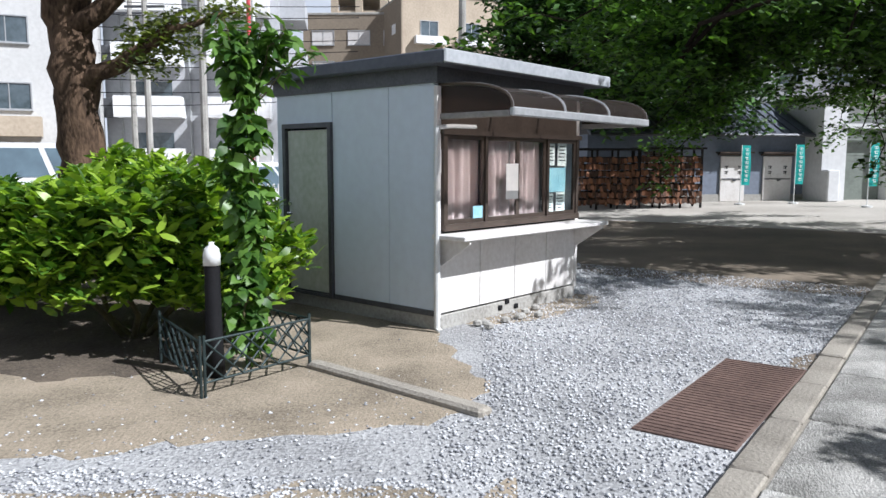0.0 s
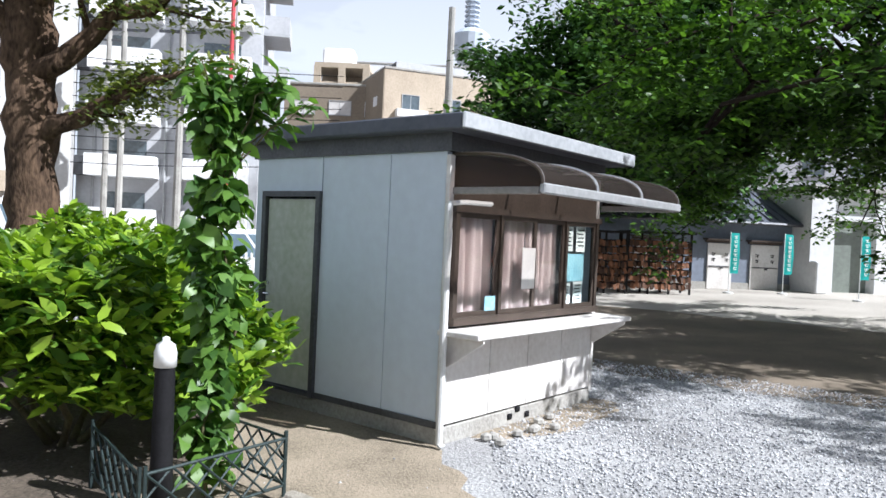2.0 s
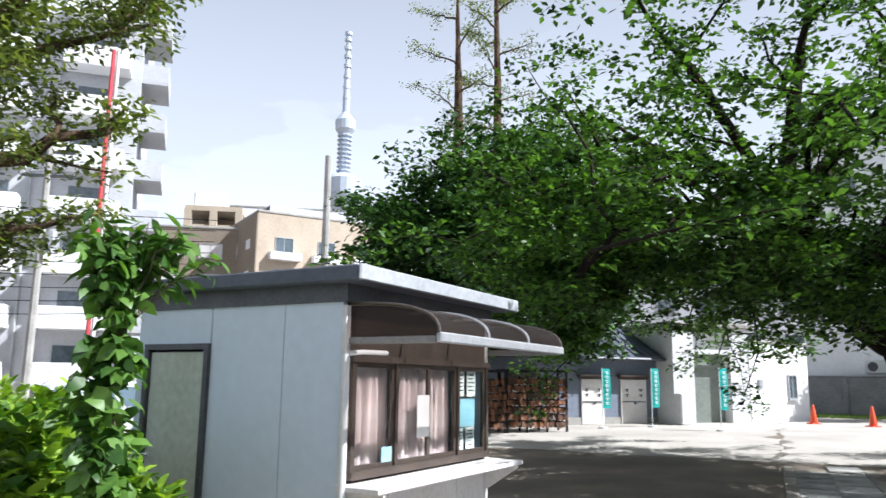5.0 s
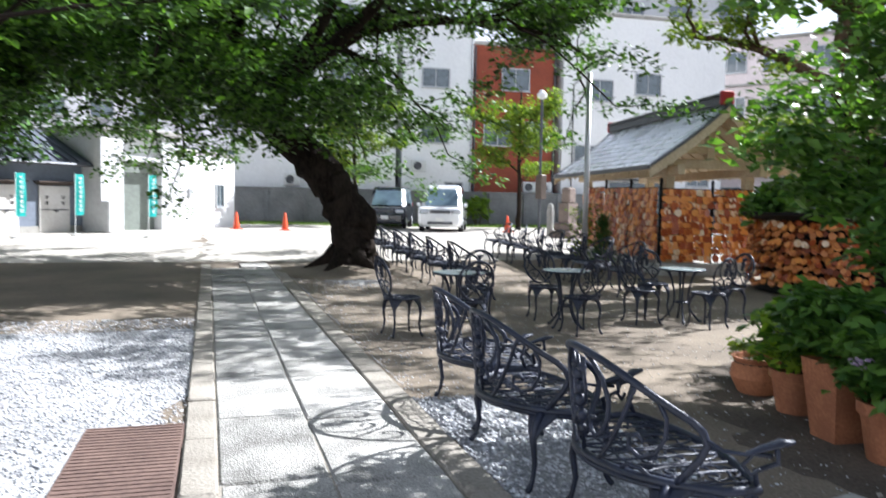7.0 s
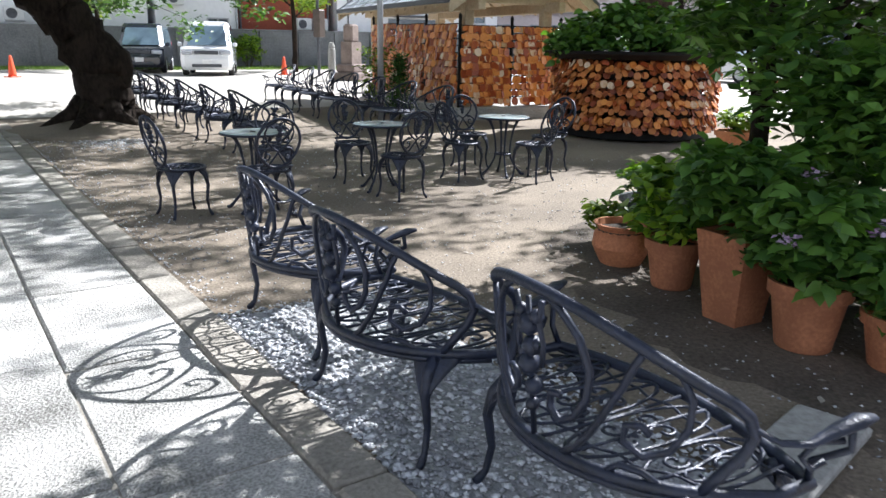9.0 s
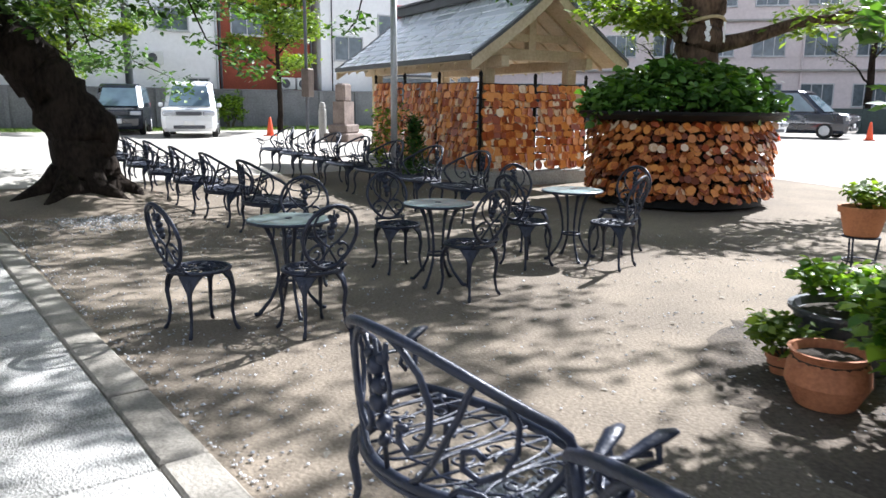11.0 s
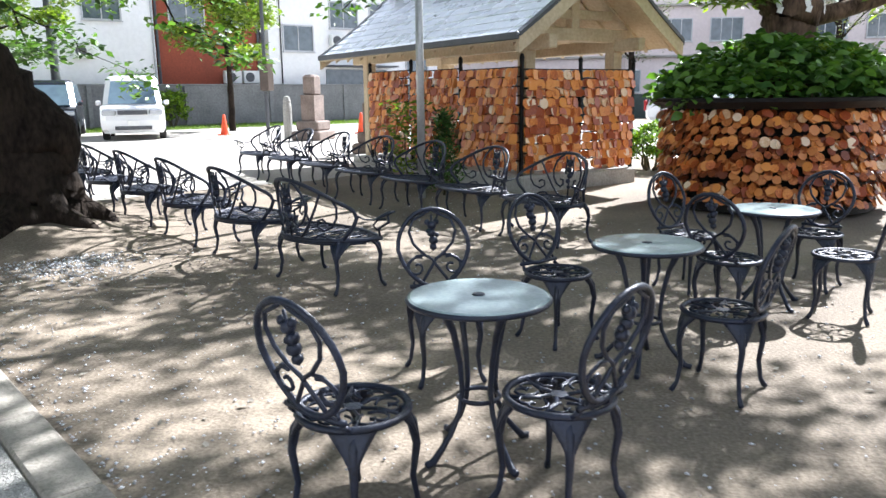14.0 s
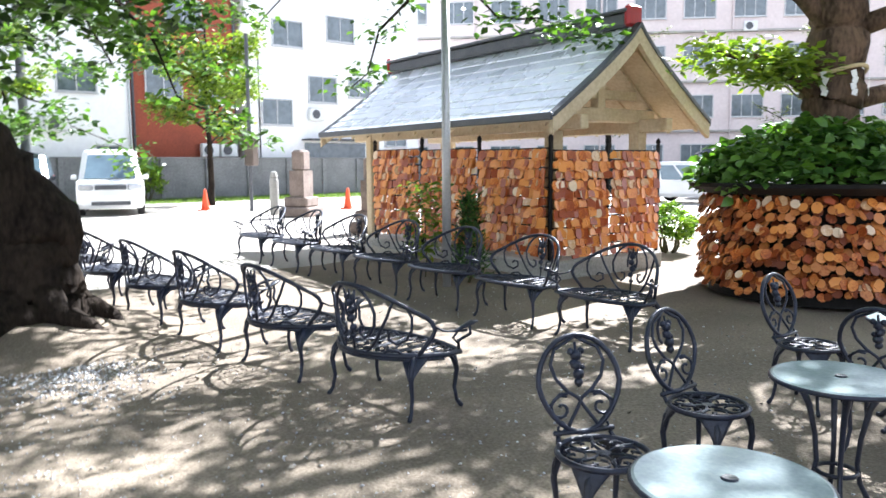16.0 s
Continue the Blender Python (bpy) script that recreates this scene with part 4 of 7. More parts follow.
    for s in (1, -1):
        e = Vector(b(s * 0.525, 0.62))
        tip = Vector((s * 0.645, 0.12, 0.625))
        arm = Geo().tube([e, e.lerp(tip, 0.25) + Vector((s * 0.02, -0.01, -0.035)), e.lerp(tip, 0.5) + Vector((s * 0.02, 0, -0.045)), e.lerp(tip, 0.78) + Vector((s * 0.005, 0, -0.02)), tip, tip + Vector((s * 0.012, 0.045, 0.005))], [0.014, 0.014, 0.016, 0.026, 0.032, 0.016], 8, flat=0.5)
        arm.tube([tip + Vector((0, -0.02, -0.012)), tip + Vector((s * 0.0, -0.01, -0.075)), (s * 0.575, 0.06, 0.50), (s * 0.555, 0.085, z)], 0.012, 6)
        arm.tube([tip + Vector((-s * 0.01, -0.03, -0.05)), tip + Vector((-s * 0.04, -0.09, -0.05)), tip + Vector((-s * 0.06, -0.12, -0.095)), tip + Vector((-s * 0.05, -0.09, -0.13)), tip + Vector((-s * 0.03, -0.065, -0.105))], 0.0095, 6)
        part("armrest", arm, M_IRON, B, "flat paddle-ended arm", smooth=True)
        for y, fy in ((-0.215, -0.30), (0.085, 0.17)):
            pts, rs = cabriole(s * 0.43, y, z - 0.01, s * 0.475, fy, 0.0165)
            lg = Geo().tube(pts, rs, 7)
            apron(lg, (s * 0.43, y), math.atan2(fy - y, s * 0.045), 0.10, z - 0.004, 0.17, 0.074)
            part("leg", lg, M_IRON, B, smooth=True)
    return B


def build_table():
    T = thing("garden_table", Matrix(), "small round garden table with a pale frosted top", "table", "round garden tables")
    part("tabletop", Geo().lathe([(0.02, 0.688), (0.285, 0.688), (0.297, 0.692), (0.297, 0.700), (0.287, 0.706), (0.022, 0.706)], 40), M_TABLETOP, T, "pale frosted top", smooth=False)
    part("rim", Geo().tube([(0.296 * math.cos(a), 0.296 * math.sin(a), 0.690) for a in np.linspace(0, 2 * math.pi, 41)[:-1]], 0.012, 6, closed=True), M_IRON, T, smooth=True)
    part("umbrella_hole", Geo().lathe([(0.004, 0.700), (0.026, 0.700), (0.028, 0.708), (0.024, 0.712), (0.004, 0.709)], 12), M_IRON, T, "dark socket in the middle")
    for k in range(4):
        a = k * math.pi / 2 + 0.4
        pr = [(0.205, 0.685), (0.165, 0.65), (0.125, 0.56), (0.095, 0.42), (0.085, 0.30), (0.10, 0.21), (0.145, 0.12), (0.20, 0.055), (0.235, 0.016), (0.262, 0.012), (0.268, 0.026)]
        lg = Geo().tube([(r * math.cos(a), r * math.sin(a), zz) for r, zz in pr], [0.024, 0.02, 0.015, 0.0125, 0.012, 0.012, 0.0125, 0.014, 0.018, 0.017, 0.008], 7)
        part("leg", lg, M_IRON, T, smooth=True)
    part("stretcher", Geo().tube([(0.088 * math.cos(a), 0.088 * math.sin(a), 0.26) for a in np.linspace(0, 2 * math.pi, 21)[:-1]], 0.011, 5, closed=True), M_IRON, T, smooth=True)
    return T


TABLES = {"a": (6.95, 6.70), "b": (8.25, 6.04), "c": (9.74, 5.19)}
SEATS = [(6.34, 7.02, "a", 4), (6.63, 6.32, "a", 12), (7.80, 7.09, "a", 5), (8.58, 6.57, "b", -8), (7.94, 5.65, "b", 14), (9.24, 5.51, "c", 0), (10.08, 5.74, "c", -10), (10.34, 4.80, "c", 6), (9.52, 4.75, "c", 10)]
first = build_table()
for n, (x, y) in enumerate(TABLES.values()):
    m = pose(x, y, gz(x, y), 0, 0, 25 + 37 * n)
    if n:
        copy_thing(first, m)
    else:
        first.matrix_basis = m
first = build_chair()
for n, (x, y, t, twist) in enumerate(SEATS):
    tx, ty = TABLES[t]
    m = pose(x, y, gz(x, y), 0, 0, yaw_of(tx - x, ty - y) + twist)
    if n:
        copy_thing(first, m)
    else:
        first.matrix_basis = m
BENCHES = [(3.88, 3.54, 0.844, -0.537, "benches along the stone walk"), (4.55, 4.41, 0.844, -0.537, "benches along the stone walk"), (3.36, 2.58, 0.79, -0.61, "benches along the stone walk")]
for k in range(7):
    c = Vector((9.42, 8.69, 0)) + P * 1.24 * k + Q * 0.27
    BENCHES.append((c.x, c.y, Q.x, Q.y, "row of benches by the cherry tree"))
for k in range(7):
    BENCHES.append((11.72 + 0.70 * k, 7.15 + 0.94 * k, -0.8, 0.6, "row of benches before the plaque racks"))
first = build_bench()
for c in first.children_recursive:
    c.data.transform(Matrix.Diagonal((0.92, 1, 1, 1)))
rngb = np.random.default_rng(5)
for n, (x, y, dx, dy, grp) in enumerate(BENCHES):
    m = pose(x, y, gz(x, y) + (0.012 if n < 3 else 0), 0, 0, yaw_of(dx, dy) + (rngb.normal() * 2 if n > 3 else 0))
    ob = copy_thing(first, m) if n else first
    ob.matrix_basis = m
    ob["group"] = grp

# ---- water pavilion ----


PAV = Vector((0.66, 0.75, 0)).normalized()
PAVQ = Vector((PAV.y, -PAV.x, 0))


def build_pavilion():
    G1 = Vector((14.40, 7.86, 0))
    L, W, ez, rz = 6.55, 3.3, 2.33, 3.62
    base = gz(15.5, 8)
    o = G1
    m = Matrix.Translation((o.x, o.y, 0)) @ pose(0, 0, 0, 0, 0, yaw_of(PAV.x, PAV.y))
    A = thing("water_pavilion", m, "small open timber pavilion with a gabled metal-shingled roof", "pavilion")
    # local: x across the gable (away from the benches), y along the ridge
    part("plinth", Geo().box((W / 2, L / 2, base + 0.10), (W - 0.9, L - 0.9, 0.30), bev=0.03), M_CONCRETE, A, "pale concrete plinth")
    for x in (0.75, W - 0.75):
        for y in (0.75, L - 0.75):
            part("post", Geo().box((x, y, 1.25 + base / 2), (0.20, 0.20, 2.1), bev=0.015), M_PALEWOOD, A)
    for x in (0.75, W - 0.75):
        part("beam", Geo().box((x, L / 2, 2.27), (0.16, L - 0.3, 0.20), bev=0.015), M_PALEWOOD, A)
    for y in (0.75, L - 0.75):
        part("beam", Geo().box((W / 2, y, 2.42), (W - 0.9, 0.18, 0.20), bev=0.015), M_PALEWOOD, A)
        part("king_post", Geo().box((W / 2, y, 2.88), (0.16, 0.16, 0.75), bev=0.01), M_PALEWOOD, A)
        part("tie", Geo().box((W / 2, y, 2.72), (1.6, 0.12, 0.14), bev=0.01), M_PALEWOOD, A)

    def roof_line(k):
        """Height and reach of the slope from ridge (0) to eave (1), slightly hollow."""
        return k * W / 2, rz - (rz - ez) * (k ** 0.86)

    for s in (-1, 1):
        rows, ks = 9, 12

        def strip(above, below):
            """The curved slope as one outline between two offsets."""
            line = [roof_line(i / ks) for i in range(ks + 1)]
            return [(W / 2 + s * x, z + above) for x, z in line] + [(W / 2 + s * x, z - below) for x, z in line[::-1]]

        part("roof_board", Geo().prism(strip(0, 0.10), 0.06, L - 0.06), M_PALEWOOD, A, "pale boards under the roof")
        slope = part("roof", Geo().box((W / 2 + s * 0.9, L / 2, 2.9), (0.05, 0.05, 0.02)), M_COPPER, A, "grey metal shingle roof slope")
        for i in range(rows):
            (x0, z0), (x1, z1) = roof_line(i / rows), roof_line((i + 1.12) / rows)
            n = 8
            for j in range(n):
                y0 = -0.02 + (L + 0.04) * (j + (0.5 if i % 2 else 0)) / n
                y1 = min(L + 0.02, y0 + (L + 0.04) / n - 0.006)
                if j == 0 and i % 2:
                    part("shingle", Geo().prism([(W / 2 + s * x0, z0 + 0.004), (W / 2 + s * x1, z1 + 0.022), (W / 2 + s * x1, z1 + 0.006), (W / 2 + s * x0, z0 - 0.01)], -0.02, y0 - 0.006), M_COPPER, slope)
                part("shingle", Geo().prism([(W / 2 + s * x0, z0 + 0.004), (W / 2 + s * x1, z1 + 0.022), (W / 2 + s * x1, z1 + 0.006), (W / 2 + s * x0, z0 - 0.01)], y0, y1), M_COPPER, slope)
        part("eave_edge", Geo().box((W / 2 + s * (W / 2 + 0.02), L / 2, ez - 0.02), (0.05, L + 0.02, 0.10), bev=0.01), M_DARKTRIM, A)
        for y in (0.02, L - 0.02):
            part("bargeboard", Geo().prism(strip(-0.02, 0.25), y - 0.035, y + 0.035), M_PALEWOOD, A)
            part("verge_trim", Geo().prism(strip(0.03, 0.03), y - 0.06, y + 0.06), M_DARKTRIM, A)
    for j in range(13):
        y = 0.2 + (L - 0.4) * j / 12
        for s in (-1, 1):
            (x0, z0), (x1, z1) = roof_line(0.1), roof_line(0.98)
            part("rafter", Geo().prism([(W / 2 + s * x0, z0 - 0.10), (W / 2 + s * x1, z1 - 0.10), (W / 2 + s * x1, z1 - 0.17), (W / 2 + s * x0, z0 - 0.17)], y - 0.03, y + 0.03), M_PALEWOOD, A)
    part("ridge", Geo().box((W / 2, L / 2, rz + 0.08), (0.26, L - 0.3, 0.2), bev=0.03).box((W / 2, L / 2, rz + 0.2), (0.34, L - 0.2, 0.05), bev=0.015), M_DARKTRIM, A, "dark boxed ridge")
    for y in (0.12, L - 0.12):
        part("ridge_cap", Geo().box((W / 2, y, rz + 0.13), (0.30, 0.10, 0.30), bev=0.03), M_RED, A, "red ridge-end ornament")
    part("basin", Geo().box((W / 2, L / 2, base + 0.60), (0.9, 1.8, 0.7), bev=0.05), M_GRANITE, A, "stone water basin")
    return A


build_pavilion()


def plaque_mesh(kind, wood):
    """A votive plaque hung from its top: a little house shape, a gourd or a disc."""
    if kind == 0:
        o = [(-0.062, -0.09), (0.062, -0.09), (0.062, -0.03), (0, 0.0), (-0.062, -0.03)]
    elif kind == 1:
        o = [(0.055 * math.cos(a), -0.062 + 0.06 * math.sin(a)) for a in np.linspace(0, 2 * math.pi, 11)[:-1]]
    else:
        o = [(-0.05, -0.12), (0.05, -0.12), (0.055, -0.04), (0.03, -0.005), (-0.03, -0.005), (-0.055, -0.04)]
    g = Geo().prism(o, -0.006, 0.006)
    me = g.mesh("plaque")
    fix_normals(me)
    me.materials.append(wood)
    return me


PLAQUES = [plaque_mesh(k, M_EMA) for k in range(3)] + [plaque_mesh(k, M_EMAPALE) for k in (0, 1)]
rng_ema = np.random.default_rng(9)


def plaque_rack(at, length, rows, cols, label):
    """A panel of an open black frame hung full of plaques."""
    base = gz(at[0], at[1])
    R = thing("plaque_rack", (at[0], at[1], base, 0, 0, at[2]), label, "plaque rack", "plaque racks round the pavilion")
    H = 1.86
    for x in (0, length):
        part("post", Geo().box((x, 0, H / 2 + 0.03), (0.05, 0.05, H + 0.06), bev=0.006), M_BLACKWOOD, R)
        part("finial", Geo().lathe([(0.02, H + 0.06), (0.04, H + 0.08), (0.03, H + 0.12), (0.005, H + 0.15)], 8, (x, 0, 0)), M_BLACKWOOD, R)
    z0, z1 = 0.30, 1.80
    step = (z1 - z0) / rows
    for i in range(rows):
        z = z1 - i * step
        part("rail", Geo().box((length / 2, 0, z + 0.01), (length - 0.05, 0.018, 0.022)), M_BLACKWOOD, R)
        for j in range(cols):
            if rng_ema.random() < 0.02:
                continue
            for layer in range(1 if rng_ema.random() < 0.45 else 2):
                k = int(rng_ema.choice(5, p=(0.42, 0.18, 0.27, 0.07, 0.06)))
                ob = part("plaque", PLAQUES[k], M_EMA, R)
                sc = step / 0.112 * (0.95 + 0.25 * rng_ema.random())
                x = 0.06 + (length - 0.12) * (j + 0.5) / cols + rng_ema.normal() * 0.02
                ob.matrix_basis = pose(x, -0.022 - layer * 0.02 - rng_ema.random() * 0.012, z + 0.008, -6 - 10 * rng_ema.random(), rng_ema.normal() * 7, rng_ema.normal() * 10) @ Matrix.Diagonal((sc, 1, sc, 1))
    return R


C0 = Vector((15.13, 7.94, 0))
yawP = math.degrees(math.atan2(PAV.y, PAV.x))
yawQ = math.degrees(math.atan2(PAVQ.y, PAVQ.x))
for a, b in ((0.0, 1.58), (1.58, 3.16), (3.16, 4.74)):
    c = C0 + PAV * b
    plaque_rack((c.x, c.y, yawP + 180), b - a, 11, 17, "black-framed rack crowded with orange-brown wooden votive plaques")
for a, b in ((0.0, 1.15), (1.15, 2.3)):
    c = C0 + PAVQ * a
    plaque_rack((c.x, c.y, yawQ), b - a, 11, 13, "black-framed rack crowded with orange-brown wooden votive plaques")

# ---- sacred tree in its ring of plaques ----


def build_planter():
    cx, cy = 14.9, 4.55
    base = gz(cx, cy)
    R = 1.27
    T = thing("tree_planter", (cx, cy, base), "round tree planter hung all over with wooden plaques", "planter")
    part("wall", Geo().lathe([(R - 0.2, 0.0), (R - 0.12, 0.0), (R - 0.12, 1.28), (R - 0.25, 1.28), (R - 0.25, 1.18), (0.1, 1.18)], 40), M_BLACKWOOD, T, "dark ring wall")
    part("rim", Geo().lathe([(R - 0.3, 1.27), (R + 0.16, 1.29), (R + 0.30, 1.37), (R + 0.31, 1.41), (R + 0.26, 1.42), (R - 0.3, 1.39)], 40), M_BLACKWOOD, T, "wide black rim")
    part("soil", Geo().lathe([(0.05, 1.26), (R - 0.3, 1.26), (R - 0.35, 1.36), (0.05, 1.38)], 30), M_SOIL, T)
    # black band round the foot stands for the shade below the plaques
    part("skirt", Geo().lathe([(R - 0.15, 0.02), (R + 0.02, 0.03), (R + 0.02, 0.14), (R - 0.15, 0.14)], 40), M_BLACKWOOD, T)
    for i in range(4):
        z = 1.27 - i * 0.29
        part("rail", Geo().tube([((R + 0.0) * math.cos(a), (R + 0.0) * math.sin(a), z) for a in np.linspace(0, 2 * math.pi, 41)[:-1]], 0.015, 5, closed=True), M_BLACKWOOD, T)
        n = 100
        for j in range(n):
            for layer in (1,):
                a = 2 * math.pi * (j + 0.5 * (layer + i % 2) + rng_ema.normal() * 0.15) / n
                if math.cos(a) > 0.3:
                    continue
                k = int(rng_ema.choice(5, p=(0.12, 0.50, 0.20, 0.04, 0.14)))
                ob = part("plaque", PLAQUES[k], M_EMA, T)
                sc = 0.85 + 0.3 * rng_ema.random()
                r = R + 0.05 + layer * 0.03 + rng_ema.random() * 0.04
                ob.matrix_basis = pose(r * math.cos(a), r * math.sin(a), z - layer * 0.05 + 0.02 + rng_ema.normal() * 0.02, 0, 0, math.degrees(a) + 90) @ pose(0, 0, 0, -14 - 26 * rng_ema.random(), rng_ema.normal() * 24, rng_ema.normal() * 18) @ Matrix.Diagonal((sc, 1.2, sc, 1))
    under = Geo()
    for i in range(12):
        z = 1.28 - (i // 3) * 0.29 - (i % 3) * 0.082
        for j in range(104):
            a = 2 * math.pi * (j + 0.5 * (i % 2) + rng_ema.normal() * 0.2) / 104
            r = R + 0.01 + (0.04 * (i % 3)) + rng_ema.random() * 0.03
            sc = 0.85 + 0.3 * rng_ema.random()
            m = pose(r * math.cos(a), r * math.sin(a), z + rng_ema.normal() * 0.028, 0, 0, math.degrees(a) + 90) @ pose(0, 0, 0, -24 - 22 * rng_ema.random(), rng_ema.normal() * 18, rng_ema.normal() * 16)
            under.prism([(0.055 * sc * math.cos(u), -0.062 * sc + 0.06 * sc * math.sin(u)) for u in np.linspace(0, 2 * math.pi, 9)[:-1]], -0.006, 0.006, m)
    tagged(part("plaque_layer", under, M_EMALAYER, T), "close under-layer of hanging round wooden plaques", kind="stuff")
    return cx, cy, base


PX, PY, PZ = build_planter()

# ---- trees and plants ----


def branch_tree(name, at, trunk, limbs, bark, leaf, clumps, per, spread, size, seed, label, category="tree", twigs=True, narrow=0.42, flatten=0.55, droop=0.25):
    """A tree: trunk as points with radii, limbs from it, and leaves in clumps along the twigs."""
    rng = np.random.default_rng(seed)
    T = thing(name, (*at, 0, 0, 0), label, category)
    g = Geo()
    pts, rs = zip(*[((x, y, z), r) for x, y, z, r in trunk])
    fine, fr = [], []
    for i in range(len(pts) - 1):
        for k in range(6):
            t = k / 6
            fine.append(Vector(pts[i]).lerp(Vector(pts[i + 1]), t) + Vector(rng.normal(size=3) * 0.02 * rs[i] / 0.3))
            fr.append((rs[i] * (1 - t) + rs[i + 1] * t) * (1 + rng.normal() * 0.045))
    fine.append(Vector(pts[-1]))
    fr.append(rs[-1])
    g.tube(fine, fr, 26)
    for i, c in enumerate(fine):
        for j in range(i * 26, i * 26 + 26):
            v = Vector(g.v[j])
            ridge = 0.20 * noise.noise(v * 2.3 + Vector((seed, 0, 0))) + 0.09 * noise.noise(Vector((v.x * 11, v.y * 11, v.z * 4)))
            g.v[j] = tuple(v + (v - c) * ridge)
    part("trunk", g, bark, T, smooth=True)
    spots = []
    for a, b, r, sag in limbs:
        lp = limb_points(a, b, sag, rng)
        lg = Geo().tube(lp, [r * (1 - 0.75 * i / (len(lp) - 1)) for i in range(len(lp))], 8)
        tw = 5 if twigs else 2
        for k in range(tw):
            i = 2 + int(rng.integers(0, len(lp) - 2))
            ln = (Vector(b) - Vector(a)).length * (0.25 + 0.3 * rng.random())
            d = Vector(rng.normal(size=3))
            d.z = d.z * 0.35 + 0.05
            d = (d.normalized() + (Vector(b) - Vector(a)).normalized() * 0.7).normalized()
            e = lp[i] + d * ln
            tp = limb_points(lp[i], e, 0.05, rng, 5, 0.2)
            lg.tube(tp, [r * 0.3 * (1 - 0.8 * j / 5) for j in range(6)], 5)
            for p in tp[2:]:
                spots.append(p)
        for p in lp[3:]:
            spots.append(p)
        part("limb", lg, bark, T, smooth=True)
    spots = [tuple(p) for p in spots] + [tuple(c) for c in clumps]
    me = leaf_mesh("crown", spots, per, spread, size, rng, droop=droop, narrow=narrow, flatten=flatten)
    part("crown", me, leaf, T)
    return T


def scatter(seed, n, centre, radii, shell=0.35, low=-1.0):
    """Clump places through an uneven crown, thinner in the middle."""
    rng = np.random.default_rng(seed)
    out = []
    while len(out) < n:
        d = rng.normal(size=3)
        d /= np.linalg.norm(d)
        if d[2] < low:
            continue
        lump = 0.78 + 0.3 * noise.noise(Vector(d * 1.9 + seed))
        k = (shell + (1 - shell) * rng.random()) * lump * 1.1
        out.append((centre[0] + d[0] * radii[0] * k, centre[1] + d[1] * radii[1] * k, centre[2] + d[2] * radii[2] * k))
    return out


# cherry tree: leaning black trunk, low spreading crown
HANG = []
for k in range(22):
    if k in (15, 16, 17, 18, 20, 21):
        continue
    a, r = k * 2 * math.pi / 22 + 0.2 * math.sin(k * 5), 6.0 + 1.4 * math.sin(k * 3.7)
    HANG.append(((-2.0 + 2.2 * math.cos(a), 1.2 + 2.2 * math.sin(a), 4.9), (-2.2 + r * math.cos(a), 0.6 + r * math.sin(a), (3.6 if 10 < k < 22 else 2.65) + 0.5 * math.sin(k * 2.3)), 0.055, 0.16))
cherry = branch_tree("cherry_tree", (10.85, 12.75, gz(10.9, 12.6)),
    [(0.0, -0.0, -0.1, 0.60), (0, 0, 0.15, 0.52), (0.04, -0.05, 0.5, 0.46), (0.03, -0.06, 1.05, 0.45), (-0.28, 0.26, 1.75, 0.41), (-0.55, 0.55, 2.2, 0.39), (-1.1, 1.15, 3.1, 0.36), (-1.7, 1.7, 4.4, 0.31), (-2.1, 1.9, 5.6, 0.22)],
    [((-1.0, 1.1, 2.9), (-5.6, -2.0, 4.6), 0.2, 0.12), ((-1.6, 1.6, 4.0), (-8.0, 2.6, 5.0), 0.2, 0.1), ((-2.0, 1.8, 5.4), (-1.6, 1.0, 9.4), 0.2, 0.03), ((-2.0, 1.8, 5.2), (-4.5, 5.4, 7.6), 0.18, 0.05), ((-1.2, 1.3, 3.3), (3.6, 1.2, 6.0), 0.2, 0.14), ((-1.2, 1.3, 3.5), (1.2, -4.6, 5.6), 0.18, 0.16), ((-1.7, 1.7, 4.3), (2.0, 5.0, 7.0), 0.17, 0.1), ((-1.1, 1.2, 3.0), (-2.6, -5.2, 5.6), 0.17, 0.2), ((-2.0, 1.8, 5.0), (-5.4, 0.5, 8.4), 0.15, 0.05), ((-2.0, 1.8, 5.0), (1.5, 0.5, 8.6), 0.15, 0.05), ((-1.2, 1.3, 3.2), (4.2, -3.2, 4.6), 0.13, 0.2), ((-1.6, 1.6, 4.0), (-7.6, -1.6, 3.0), 0.13, 0.2)] + HANG,
    # scatter 46 and 47: unseen clumps added high up to shade trunk and crown
    M_BARK, M_CHERRY, [c for c in scatter(41, 820, (-2.6, 0.4, 6.0), (7.6, 7.4, 3.7), 0.35, -0.8) if not (c[0] > -3.5 and c[1] < 1.0 and c[2] < 4.9) and (c[2] < 4.9 or (c[2] < 5.7 and c[0] > -1) or int(abs(c[0]) * 97) % 5 < 1)] + scatter(47, 110, (4.2, -2.0, 5.7), (1.9, 1.8, 0.9), 0.1) + scatter(46, 165, (1.2, -1.6, 6.7), (4.6, 4.2, 1.9), 0.2) + scatter(44, 200, (-6.2, 0.6, 3.7), (3.2, 3.6, 1.3), 0.2) + scatter(45, 150, (-2.6, -0.6, 3.3), (4.0, 2.6, 1.15), 0.25) + scatter(48, 130, (-1.4, 2.6, 4.2), (3.0, 2.2, 1.1), 0.15), 52, 0.50, 0.145, 42, "old cherry tree with a leaning black trunk and wide low crown", narrow=0.55, flatten=0.45)
